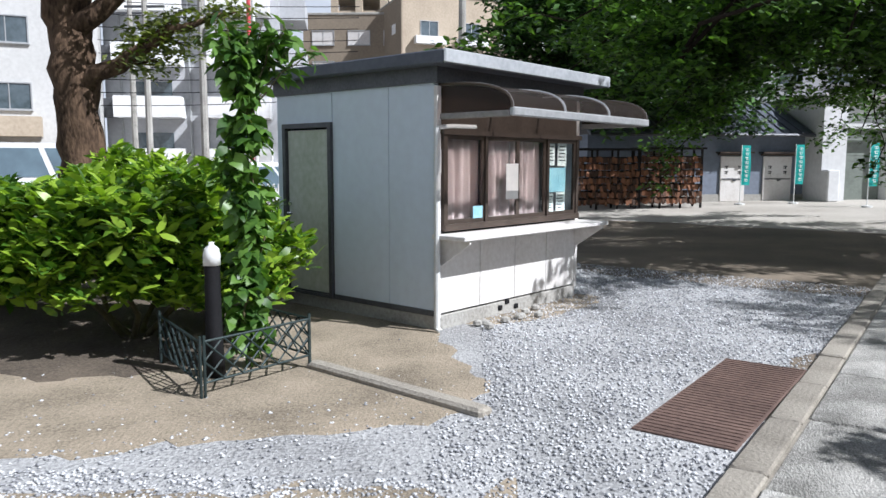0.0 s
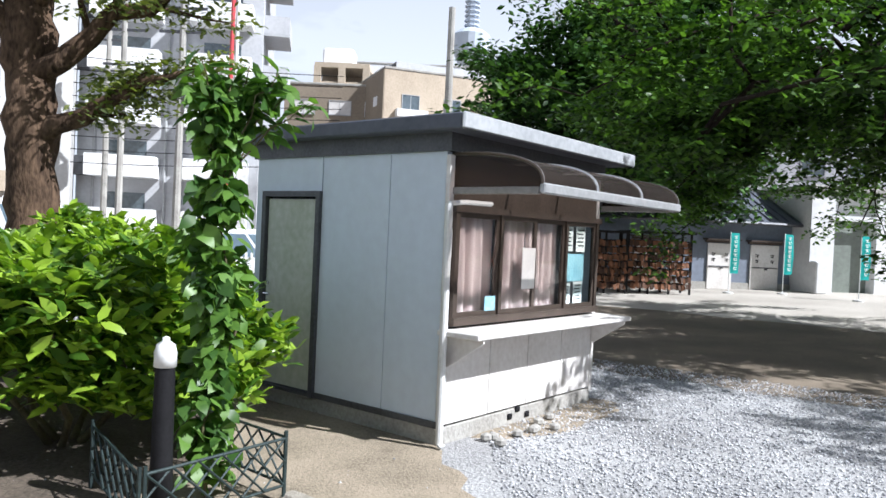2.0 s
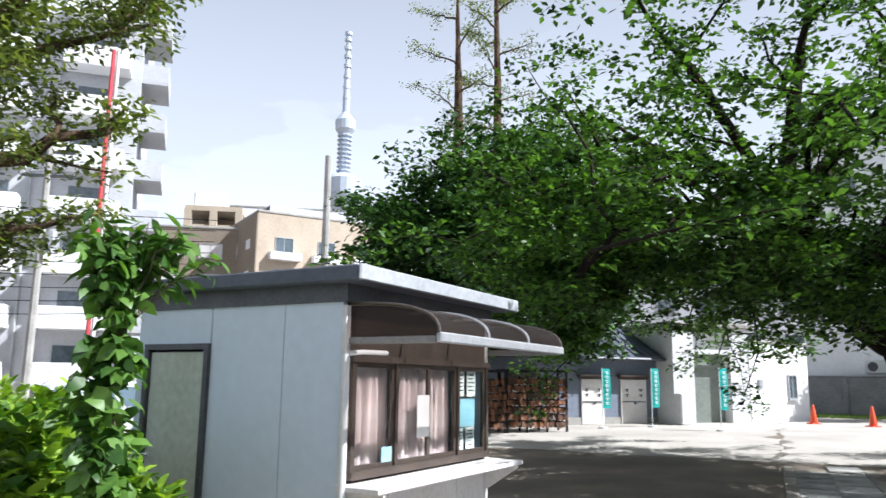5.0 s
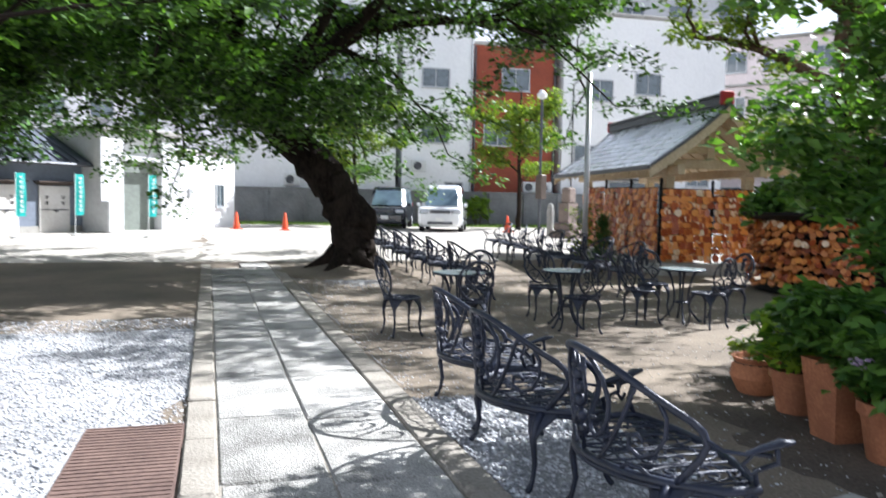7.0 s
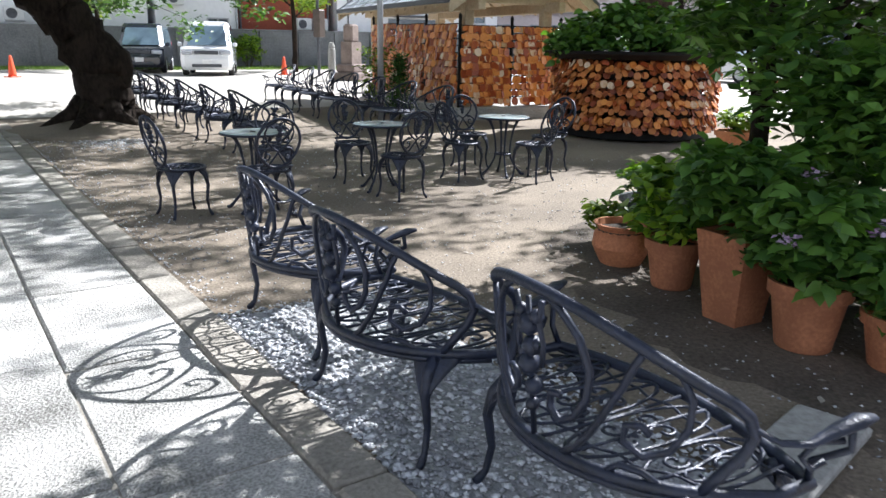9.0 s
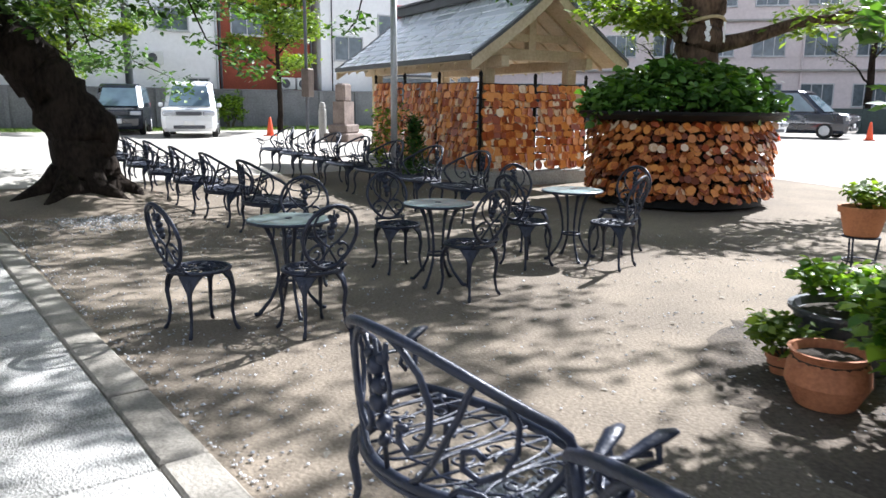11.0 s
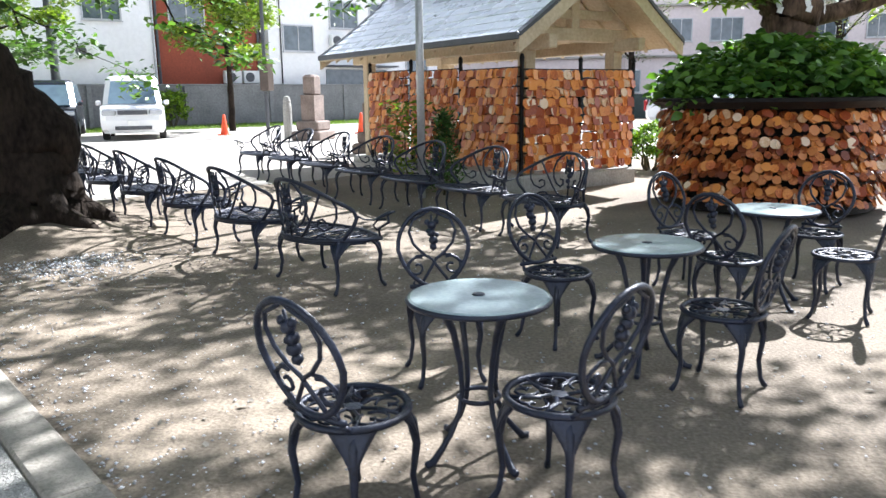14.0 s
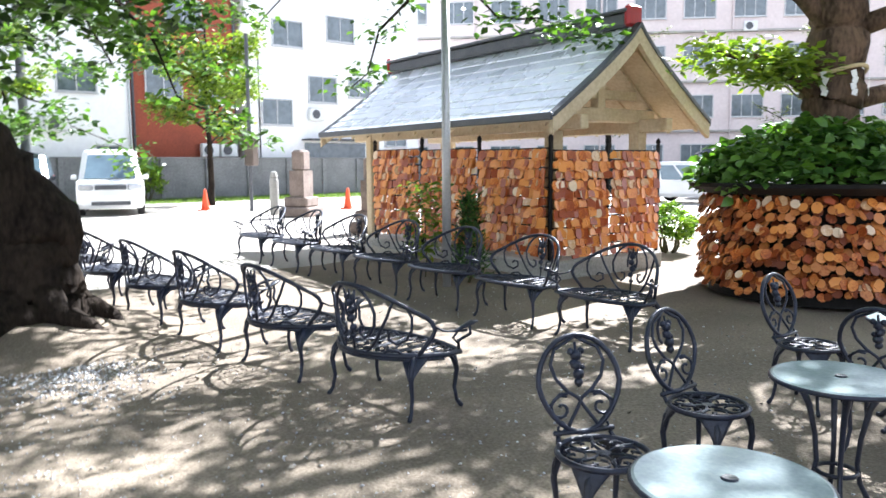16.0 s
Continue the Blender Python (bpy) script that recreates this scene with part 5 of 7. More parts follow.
for k, (a, reach) in enumerate(((200, 1.1), (250, 0.95), (300, 0.9), (345, 1.0), (40, 1.0), (110, 1.0), (160, 1.05))):
    ca, sa = math.cos(radians(a)), math.sin(radians(a))
    bend = 0.16 * math.sin(k * 2.1)
    path = [(0.30 * ca, 0.30 * sa, 0.42), (0.52 * ca, 0.52 * sa, 0.22), (0.8 * ca - bend * sa, 0.8 * sa + bend * ca, 0.11), (reach * ca - 1.6 * bend * sa, reach * sa + 1.6 * bend * ca, 0.0), (reach * 1.25 * ca, reach * 1.25 * sa, -0.08)]
    part("root", Geo().tube(path, [0.20, 0.15, 0.10, 0.065, 0.03], 9), M_BARK, cherry, smooth=True)
# broad dark tree over the far racks
branch_tree("shade_tree", (5.2, 27.5, gz(5, 27)),
    [(0, 0, -0.1, 0.5), (0.1, 0, 1.5, 0.38), (0.2, 0.1, 3.5, 0.32), (0.1, 0.2, 6, 0.25), (0.1, 0.1, 10.5, 0.1)],
    [((0.1, 0, 2.8), (-3.5, -2.5, 5.2), 0.17, 0.1), ((0.2, 0, 3.2), (4.2, -2.0, 5.0), 0.18, 0.1), ((0.2, 0.1, 4.0), (2.5, 3.5, 7.0), 0.16, 0.05), ((0.1, 0.1, 5.0), (-3.6, 1.5, 7.6), 0.15, 0.05), ((0.1, 0.2, 6.0), (1.5, -3.0, 8.8), 0.14, 0.03)],
    M_BARK, M_DARKLEAF, scatter(51, 900, (1.1, -1.5, 6.2), (6.6, 5.8, 4.9), 0.4, -0.9), 64, 0.8, 0.24, 52, "broad dark green tree shading the old racks", narrow=0.55)
# bare-topped conifers behind
for n, (x, y, h) in enumerate(((5.9, 36, 21.5), (8.0, 36.5, 24.0))):
    branch_tree("tall_tree", (x, y, 0.3), [(0, 0, 0, 0.4), (0, 0, 8, 0.3), (0.1, 0, 15, 0.2), (0, 0.1, h, 0.05)],
        [((0, 0, z), (1.9 * math.cos(z * 2.4 + n), 1.9 * math.sin(z * 2.4 + n), z + 0.7), 0.06, 0.03) for z in np.arange(9.0, h - 1.5, 0.8)],
        M_CAMPHORBARK, M_CAMPHOR, [], 9, 0.5, 0.16, 60 + n, "tall thin-topped tree with sparse twigs", narrow=0.4)
# camphor by the street
branch_tree("camphor_tree", (-5.3, 10.7, 0.009),
    [(0, 0, -0.1, 0.5), (0.02, 0, 0.4, 0.38), (0, 0, 1.6, 0.29), (-0.1, 0.05, 2.9, 0.30), (-0.25, 0.1, 4.0, 0.31), (-0.2, 0.2, 5.2, 0.25), (0.2, 0.2, 7.2, 0.12)],
    [((0.05, 0, 2.55), (1.9, -0.2, 3.5), 0.15, 0.06), ((-0.1, 0, 3.4), (2.4, 0.3, 4.9), 0.17, 0.07), ((-0.2, 0, 3.8), (-2.5, -0.6, 5.8), 0.18, 0.05), ((-0.2, 0.1, 4.2), (1.6, -1.2, 5.9), 0.13, 0.06), ((-0.2, 0.1, 4.8), (-1.6, 0.9, 7.2), 0.12, 0.03), ((-0.1, 0.2, 5.0), (2.6, 0.8, 6.6), 0.12, 0.05), ((0, 0.2, 6.0), (1.4, -0.6, 7.9), 0.09, 0.03)],
    M_CAMPHORBARK, M_CAMPHOR, scatter(73, 90, (0.3, -0.1, 6.0), (2.8, 2.2, 1.6), 0.4), 60, 0.40, 0.12, 72, "old camphor tree with pollarded brown limbs and sparse leaves", narrow=0.45, flatten=0.7)
# sacred tree in the planter
branch_tree("sacred_tree", (PX + 0.33, PY - 0.18, PZ + 1.28),
    [(0, 0, -0.05, 0.42), (0.02, 0, 0.3, 0.34), (0, 0.02, 1.0, 0.32), (0.03, 0, 1.5, 0.35), (0.0, 0, 2.2, 0.33), (-0.1, 0.1, 3.2, 0.3), (0.1, 0.2, 5.0, 0.15)],
    [((0.1, -0.2, 1.15), (0.7, -3.2, 1.55), 0.13, 0.06), ((0.0, -0.1, 2.0), (-0.4, -3.6, 2.9), 0.14, 0.08), ((-0.05, 0.1, 2.1), (-1.0, 2.6, 3.4), 0.14, 0.08), ((0, 0.15, 1.2), (-0.3, 1.35, 1.75), 0.09, 0.1), ((-0.1, 0.1, 3.0), (-2.4, -0.8, 4.6), 0.13, 0.05), ((0.05, 0.1, 4.0), (1.6, 1.6, 5.8), 0.1, 0.05), ((0.05, 0.1, 3.6), (1.8, -1.6, 4.8), 0.1, 0.05), ((0, 0.1, 3.4), (-4.2, 0.6, 6.0), 0.12, 0.05), ((0, 0.1, 3.6), (-2.2, 4.2, 6.4), 0.12, 0.05)],
    # scatter 84: unseen clumps added overhead to shade the ground before the planter
    M_CAMPHORBARK, M_MAPLE, scatter(83, 150, (-0.6, 0.2, 6.2), (5.2, 5.4, 2.4), 0.3, -0.5) + scatter(84, 70, (1.4, -1.6, 3.8), (1.8, 1.8, 0.8), 0.2), 46, 0.5, 0.15, 82, "thick sacred tree with a straw rope round its trunk", narrow=0.5)
rope = thing("sacred_rope", (PX + 0.33, PY - 0.18, PZ + 2.80), "straw rope with white paper streamers round a tree", "rope")
part("rope", Geo().tube([(0.37 * math.cos(a), 0.37 * math.sin(a), 0.05 * math.sin(2 * a)) for a in np.linspace(0, 2 * math.pi, 25)[:-1]], 0.028, 6, closed=True), M_ROPE, rope, smooth=True)
for a in (150, 200, 250):
    g = Geo()
    for k in range(4):
        g.box((0.02 * (k % 2), 0, -0.05 - 0.075 * k), (0.07, 0.004, 0.08), pose(0, 0, 0, 0, 18 * (1 if k % 2 else -1), 0))
    st = part("streamer", g, M_PAPER, rope)
    st.matrix_basis = pose(0.40 * math.cos(radians(a)), 0.40 * math.sin(radians(a)), -0.01, 0, 0, a + 90)


def leaf_plant(name, at, spots, per, spread, size, mat, seed, label, category, stems=(), narrow=0.5, droop=0.2, flatten=0.8, level=0.6):
    T = thing(name, at, label, category)
    rng = np.random.default_rng(seed)
    part("leaves", leaf_mesh("leaves", spots, per, spread, size, rng, narrow=narrow, droop=droop, flatten=flatten, level=level, oval=True), mat, T)
    for a, b, r in stems:
        part("stem", Geo().tube(limb_points(a, b, 0.04, rng, 5, 0.15), [r * (1 - 0.6 * i / 5) for i in range(6)], 6), M_STEM, T, smooth=True)
    return T


# hydrangea mound on the planter
rng1 = np.random.default_rng(15)
leaf_plant("hydrangea_bush", (PX, PY, PZ + 1.30), [(1.42 * math.sqrt(u) * math.cos(a), 1.42 * math.sqrt(u) * math.sin(a), 0.12 + 0.5 * (1 - u) + 0.2 * w) for u, a, w in zip(rng1.random(170), rng1.random(170) * 6.283, rng1.random(170))], 34, 0.26, 0.15, M_VINE, 16, "low dense green hydrangea growing round a tree", "bush", narrow=0.7)


# big rounded shrub
def shrub(name, c, radii, n, per, size, mat, seed, label, spread=0.22):
    sp = scatter(seed, int(n * 2.4), (0, 0, radii[2] * 0.98), radii, 0.72, -0.62)
    return leaf_plant(name, (c[0], c[1], gz(c[0], c[1]) + 0.009), sp, max(10, int(per / 2.6)), spread * 0.45, size, mat, seed + 1, label, "bush", [((0.1 * math.cos(a), 0.1 * math.sin(a), 0), (radii[0] * 0.6 * math.cos(a), radii[1] * 0.6 * math.sin(a), radii[2] * 1.1), 0.03) for a in (0.3, 1.4, 2.5, 3.7, 5.0)], narrow=0.38, droop=-0.45)


shrub("evergreen_shrub", (-2.72, 6.55), (1.6, 1.3, 0.82), 420, 38, 0.15, M_BUSH, 101, "large rounded shrub with glossy bright green leaves")
shrub("evergreen_shrub", (-4.9, 7.6), (1.5, 1.3, 0.74), 300, 32, 0.15, M_VINE, 103, "large mid-green shrub by the sandy edge")
shrub("evergreen_shrub", (-3.6, 9.2), (1.6, 1.2, 0.84), 260, 28, 0.16, M_BUSH, 105, "rounded green shrub behind others")
shrub("evergreen_shrub", (-6.8, 8.8), (1.6, 1.4, 0.72), 220, 30, 0.13, M_VINE, 107, "rounded dark green shrub")

# climbing plant on a cane
rng2 = np.random.default_rng(25)
vs = []
for k in range(120):
    h = 0.15 + 2.2 * rng2.random()
    r = 0.07 + 0.035 * math.sin(h * 5)
    a = rng2.random() * 6.283
    vs.append((r * math.cos(a), r * math.sin(a), h))
for sx in (-0.20, 0.16, 0.36, -0.08):
    for k in range(7):
        vs.append((sx * k / 6 + 0.02, 0.05 * k / 6, 2.05 + 0.42 * math.sin(k / 6 * 1.7)))
climber = leaf_plant("climbing_plant", (-1.38, 5.58, 0.009), vs, 8, 0.09, 0.125, M_VINE, 26, "tall leafy climber grown up a cane", "plant", [((0, 0, 0), (0.05, 0, 2.45), 0.012), ((0, 0, 1.9), (0.36, 0.05, 2.42), 0.008), ((0, 0, 1.8), (-0.20, 0.05, 2.42), 0.008)], narrow=0.62, droop=0.7, flatten=1.0)
head = []
for sx, sy, rise in ((-0.22, 0.02, 0.34), (-0.10, -0.10, 0.50), (0.14, 0.05, 0.50), (0.34, -0.06, 0.44), (0.56, 0.06, 0.30), (0.28, 0.12, 0.16)):
    tip = (sx, sy, 2.08 + rise)
    part("stem", Geo().tube(limb_points((0.02, 0, 1.85), tip, 0.12, rng2, 6, 0.1), [0.008 * (1 - 0.09 * i) for i in range(7)], 5), M_STEM, climber, smooth=True)
    head += [tuple(Vector((0.02, 0, 1.85)).lerp(Vector(tip), k) + Vector((0, 0, 0.10 * math.sin(math.pi * k)))) for k in (0.55, 0.7, 0.85, 1.0)]
part("leaves", leaf_mesh("leaves", head, 5, 0.07, 0.16, np.random.default_rng(27), narrow=0.30, droop=0.55, flatten=0.7, oval=True), M_VINE, climber, "long drooping pointed leaves")

# ---- buildings and walls ----


def frame_at(x, y, dx, dy, z=0.0):
    """Local x runs along a facade, local y into the building."""
    return pose(x, y, z, 0, 0, math.degrees(math.atan2(dy, dx)))


def window_part(house, x, z, w, h, y=0.0, bars=1, mat=None):
    """A window set into a facade: frame, panes, sill."""
    t = 0.06
    ring = [(1, 1), (-1, 1), (-1, -1), (1, -1)]
    vs = [(x + i * (w / 2 + o), yy, z + k * (h / 2 + o)) for yy in (y - 0.07, y + 0.03) for o in (t / 2, -t / 2) for i, k in ring]
    fs = []
    for k in range(4):
        n = (k + 1) % 4
        fs += [(k, n, 4 + n, 4 + k), (8 + k, 12 + k, 12 + n, 8 + n), (k, 8 + k, 8 + n, n), (4 + k, 4 + n, 12 + n, 12 + k)]
    win = part("window", Geo().add(vs, fs), M_GALV, house)
    for k in range(bars):
        part("bar", Geo().box((x - w / 2 + w * (k + 1) / (bars + 1), y - 0.015, z), (0.045, 0.05, h - t)), M_GALV, win)
    part("pane", Geo().box((x, y - 0.005, z), (w - t, 0.02, h - t)), mat or M_WINDOW, win)
    part("sill", Geo().box((x, y - 0.06, z - h / 2 - 0.05), (w + 0.12, 0.14, 0.04)), M_GALV, win)
    return win


def house_box(name, at, length, depth, height, mat, label, base=0.0, parapet=0.25):
    H = thing(name, at, label, "building")
    part("wall", Geo().box((length / 2, depth / 2, (height + base) / 2), (length, depth, height - base)), mat, H)
    part("roof", Geo().box((length / 2, depth / 2, height + parapet / 2), (length + 0.15, depth + 0.15, parapet), bev=0.05), M_CONCRETE, H)
    return H


def ac_unit(house, x, z, y=-0.2):
    a = part("air_conditioner", Geo().box((x, y, z), (0.8, 0.32, 0.6), bev=0.03), M_WHITEPLASTIC, house, "white air conditioner unit")
    part("grille", Geo().lathe([(0.02, 0), (0.22, 0), (0.22, 0.02), (0.02, 0.02)], 14), M_DARKTRIM, a).matrix_basis = pose(x - 0.1, y - 0.165, z, 90, 0, 0)


W0 = Vector((21, 36.2, 0))
WD = Vector((0.8, -0.6, 0))


def on_wall(u, back=0.0):
    p = W0 + WD * u + Vector((0.6, 0.8, 0)) * back
    return frame_at(p.x, p.y, WD.x, WD.y, 0.3)


h = house_box("apartment_building", on_wall(2.5), 8.4, 8, 13, M_WHITEWALL, "white rendered apartment building behind a block wall")
for z in (5.2, 8.2, 11.0):
    for x in (2.0, 5.6):
        window_part(h, x, z, 1.5, 1.1)
ac_unit(h, 2.9, 2.3)
ac_unit(h, 6.8, 4.6)
h = house_box("apartment_building", on_wall(11.25), 3.9, 8, 11, M_WHITEWALL, "narrow white rendered house behind a block wall")
window_part(h, 2.9, 2.1, 1.0, 0.5)
for z in (5.0, 8.0):
    window_part(h, 1.8, z, 1.5, 1.0)
ac_unit(h, 0.9, 3.2)
part("downpipe", Geo().tube([(3.82, -0.06, 0), (3.82, -0.06, 11)], 0.05, 8), M_GALV, h)
h = house_box("brick_building", on_wall(15.33, 0.4), 4.75, 8, 10, M_REDBRICK, "dark red brick building behind a block wall")
window_part(h, 1.4, 5.2, 1.6, 1.4)
window_part(h, 3.6, 5.2, 1.2, 1.4)
window_part(h, 2.4, 8.2, 1.6, 1.2)
ac_unit(h, 3.3, 2.2)
ac_unit(h, 4.2, 2.2)
for x in (0.03, 4.7):
    part("downpipe", Geo().tube([(x, -0.08, 0), (x, -0.08, 9.9)], 0.06, 8), M_DARKTRIM, h)
h = house_box("office_building", on_wall(20.45), 10.2, 9, 12, M_WHITEWALL, "white rendered building with grey-framed windows")
for x, z, w, hh in ((1.54, 4.05, 1.6, 1.2), (4.1, 5.25, 1.6, 1.25), (6.3, 5.45, 1.3, 0.95), (2.2, 7.8, 1.6, 1.2), (5.2, 8.3, 1.6, 1.2), (8.4, 5.3, 1.3, 1.1), (8.6, 3.0, 1.4, 1.0)):
    window_part(h, x, z, w, hh)
ac_unit(h, 3.6, 4.0)
part("awning", Geo().box((4.8, -0.5, 2.75), (3.9, 1.0, 0.08)), M_DARKTRIM, h)
part("opening", Geo().box((4.8, -0.01, 2.15), (3.6, 0.06, 0.9)), M_WINDOW, h, "dark glazed ground-floor strip")
part("cable", Geo().tube([(0.6, -0.05, 0), (0.6, -0.05, 8), (3.0, -0.05, 10.5)], 0.03, 5), M_INK, h)

# block wall along the car park
bw = thing("wall_block", on_wall(-6, -1.0), "grey concrete block wall along the car park", "wall", kind="structure")
part("wall", Geo().box((19, 0.08, 0.9), (38, 0.14, 1.8)), M_BLOCKWALL, bw)
part("coping", Geo().box((19, 0.07, 1.83), (38.1, 0.24, 0.07), bev=0.02), M_BLOCKWALL, bw)
for k in range(20):
    part("pier", Geo().box((0.2 + k * 1.98, -0.02, 0.9), (0.18, 0.14, 1.8), bev=0.01), M_BLOCKWALL, bw)

# pink building
h = house_box("school_building", frame_at(52.5, 22, 0.12, -0.993, 0.3), 52, 9, 12.5, M_PINKWALL, "long pale pink building with rows of windows")
for f in range(4):
    for k in range(17):
        window_part(h, 2.0 + 3.0 * k, 2.0 + 3.05 * f, 1.9, 1.35, bars=2)
    part("ledge", Geo().box((26, -0.12, 3.5 + 3.05 * f), (52, 0.28, 0.12)), M_CONCRETE, h)
for k in range(6):
    part("downpipe", Geo().tube([(6 + 8 * k, -0.1, 0), (6 + 8 * k, -0.1, 12.4)], 0.06, 6), M_PINKWALL, h)
for k in range(5):
    ac_unit(h, 5.0 + 9 * k, 3.75 + 3.05 * (k % 3))
f = thing("mesh_fence", (44, -22, 0.3, 0, 0, 90), "dark green wire fence before a building", "fence")
part("mesh", Geo().box((17, 0, 0.6), (34, 0.02, 1.2)), M_DARKMETAL, f)
for k in range(18):
    part("post", Geo().tube([(k * 2.0, 0, 0), (k * 2.0, 0, 1.35)], 0.03, 6), M_DARKMETAL, f)

# grey store with two white doors, tiled roof
FD = Vector((0.985, 0.171, 0))
h = thing("storehouse", frame_at(4.2, 26.55, FD.x, FD.y, 0.18), "long blue-grey storehouse with white doors and dark tiled roof", "building")
part("wall", Geo().box((4.35, 2.0, 1.2), (8.7, 4.0, 2.4)), M_BLUEGREYWALL, h)
part("plinth", Geo().box((4.35, -0.02, 0.15), (8.74, 0.05, 0.3)), M_CONCRETE, h)
roof = part("roof", Geo().prism([(-0.55, 2.36), (2.0, 3.55), (4.5, 2.36), (4.5, 2.46), (2.0, 3.66), (-0.55, 2.46)], 0, 9.0, pose(-0.1, 0, 0, 0, 0, 0) @ Matrix(((0, 1, 0, 0), (1, 0, 0, 0), (0, 0, 1, 0), (0, 0, 0, 1)))), M_TILE, h)
for i in range(26):
    x = 0.05 + i * 0.345
    part("tile_rib", Geo().tube([(x, -0.55, 2.49), (x, 2.0, 3.69)], 0.035, 5), M_TILE, roof)
part("gutter", Geo().tube([(-0.1, -0.6, 2.38), (8.95, -0.6, 2.38)], 0.06, 6), M_DARKTRIM, h)
part("downpipe", Geo().tube([(8.6, -0.08, 0.1), (8.6, -0.08, 2.3)], 0.04, 6), M_DARKTRIM, h)
for x, w in ((2.6, 0.8), (5.35, 0.92), (7.05, 1.08)):
    d = part("door", Geo().box((x, -0.04, 0.85), (w, 0.06, 1.6), bev=0.01), M_WHITEPANEL, h, "white panelled door with dark lettering")
    part("rail", Geo().box((x, -0.08, 0.85), (w * 0.9, 0.03, 0.035)), M_DARKTRIM, d)
    part("hood", Geo().box((x, -0.18, 1.78), (w + 0.35, 0.35, 0.05)).box((x, -0.06, 1.71), (w + 0.2, 0.08, 0.07)), M_BROWNALU, d)
    for sx in (-0.27, 0.27):
        for k in range(2):
            part("lettering", Geo().box((x + sx * w, -0.075, 1.30 - 0.19 * k), (0.14, 0.006, 0.03)).box((x + sx * w + 0.02, -0.075, 1.26 - 0.19 * k), (0.03, 0.006, 0.11)).box((x + sx * w - 0.02, -0.075, 1.24 - 0.19 * k), (0.10, 0.006, 0.025)), M_INK, d)
    part("latch", Geo().box((x + 0.05, -0.085, 0.80), (0.1, 0.04, 0.05)), M_DARKTRIM, d)

# white store with a shutter
h = thing("white_store", frame_at(12.35, 26.9, 0.985, 0.171, 0.26), "white rendered store with a steel shutter in a deep porch", "building")
part("wall", Geo().box((0.45, 2.0, 1.75), (0.9, 4.0, 3.5)), M_STOREWALL, h)
part("wall", Geo().box((2.95, 2.0, 1.75), (0.85, 4.0, 3.5)), M_STOREWALL, h)
part("wall", Geo().box((1.71, 2.15, 3.02), (1.62, 3.7, 0.96)), M_STOREWALL, h)
part("lintel", Geo().box((1.71, 0.02, 2.62), (1.9, 0.16, 0.16)), M_STOREWALL, h)
part("back", Geo().box((1.71, 3.9, 1.3), (1.62, 0.1, 2.6)), M_STOREWALL, h)
sh = part("shutter", Geo().box((1.71, 0.45, 1.27), (1.62, 0.04, 2.54)), M_SHUTTER, h, "closed grey-green roller shutter")
for k in range(24):
    part("slat", Geo().box((1.71, 0.42, 0.08 + k * 0.105), (1.6, 0.02, 0.085)), M_SHUTTER, sh)
part("buttress", Geo().box((0.2, -0.2, 0.55), (0.45, 0.45, 1.1), bev=0.04), M_STOREWALL, h)
part("roof", Geo().box((1.7, 2.0, 3.6), (3.7, 4.3, 0.2), bev=0.04), M_CONCRETE, h)
h = thing("white_annex", frame_at(15.68, 27.45, 0.9, 0.43, 0.28), "bright white rendered annex with a small grey window", "building")
part("wall", Geo().box((1.95, 1.6, 1.5), (3.9, 3.2, 3.0)), M_WHITEWALL, h)
part("roof", Geo().box((1.95, 1.6, 3.05), (4.05, 3.35, 0.12), bev=0.03), M_CONCRETE, h)
part("meter", Geo().box((0.55, -0.05, 1.45), (0.28, 0.1, 0.36), bev=0.02), M_GALV, h)
window_part(h, 2.7, 1.35, 0.55, 0.9)

# teal banners
for x, y in ((9.18, 25.68), (11.05, 25.93), (12.45, 23.9)):
    b = thing("banner", (x, y, gz(x, y), 0, 0, 8), "teal banner with white lettering on a white pole", "banner", "banners by the stores")
    part("pole", Geo().tube([(0, 0, 0), (0, 0, 2.0)], 0.014, 6), M_WHITEPLASTIC, b)
    part("foot", Geo().lathe([(0.02, 0), (0.16, 0), (0.16, 0.05), (0.02, 0.07)], 12), M_WHITEPLASTIC, b)
    c = Geo()
    for k in range(9):
        for j in range(2):
            c.v.append((0.02 + 0.30 * j, 0.03 * math.sin(k * 0.8 + j * 1.2) * j, 1.98 - 0.165 * k))
    for k in range(8):
        c.f.append((2 * k, 2 * k + 1, 2 * k + 3, 2 * k + 2))
    cl = part("cloth", c, M_BANNER, b)
    md = cl.modifiers.new("thick", "SOLIDIFY")
    md.thickness = 0.004
    for k in range(8):
        part("lettering", Geo().box((0.17, -0.035, 1.87 - 0.145 * k), (0.13, 0.004, 0.02)).box((0.17 - 0.03 * (k % 2), -0.035, 1.84 - 0.145 * k), (0.02, 0.004, 0.09)).box((0.18, -0.035, 1.81 - 0.145 * k), (0.10, 0.004, 0.018)), M_PAPER, cl)

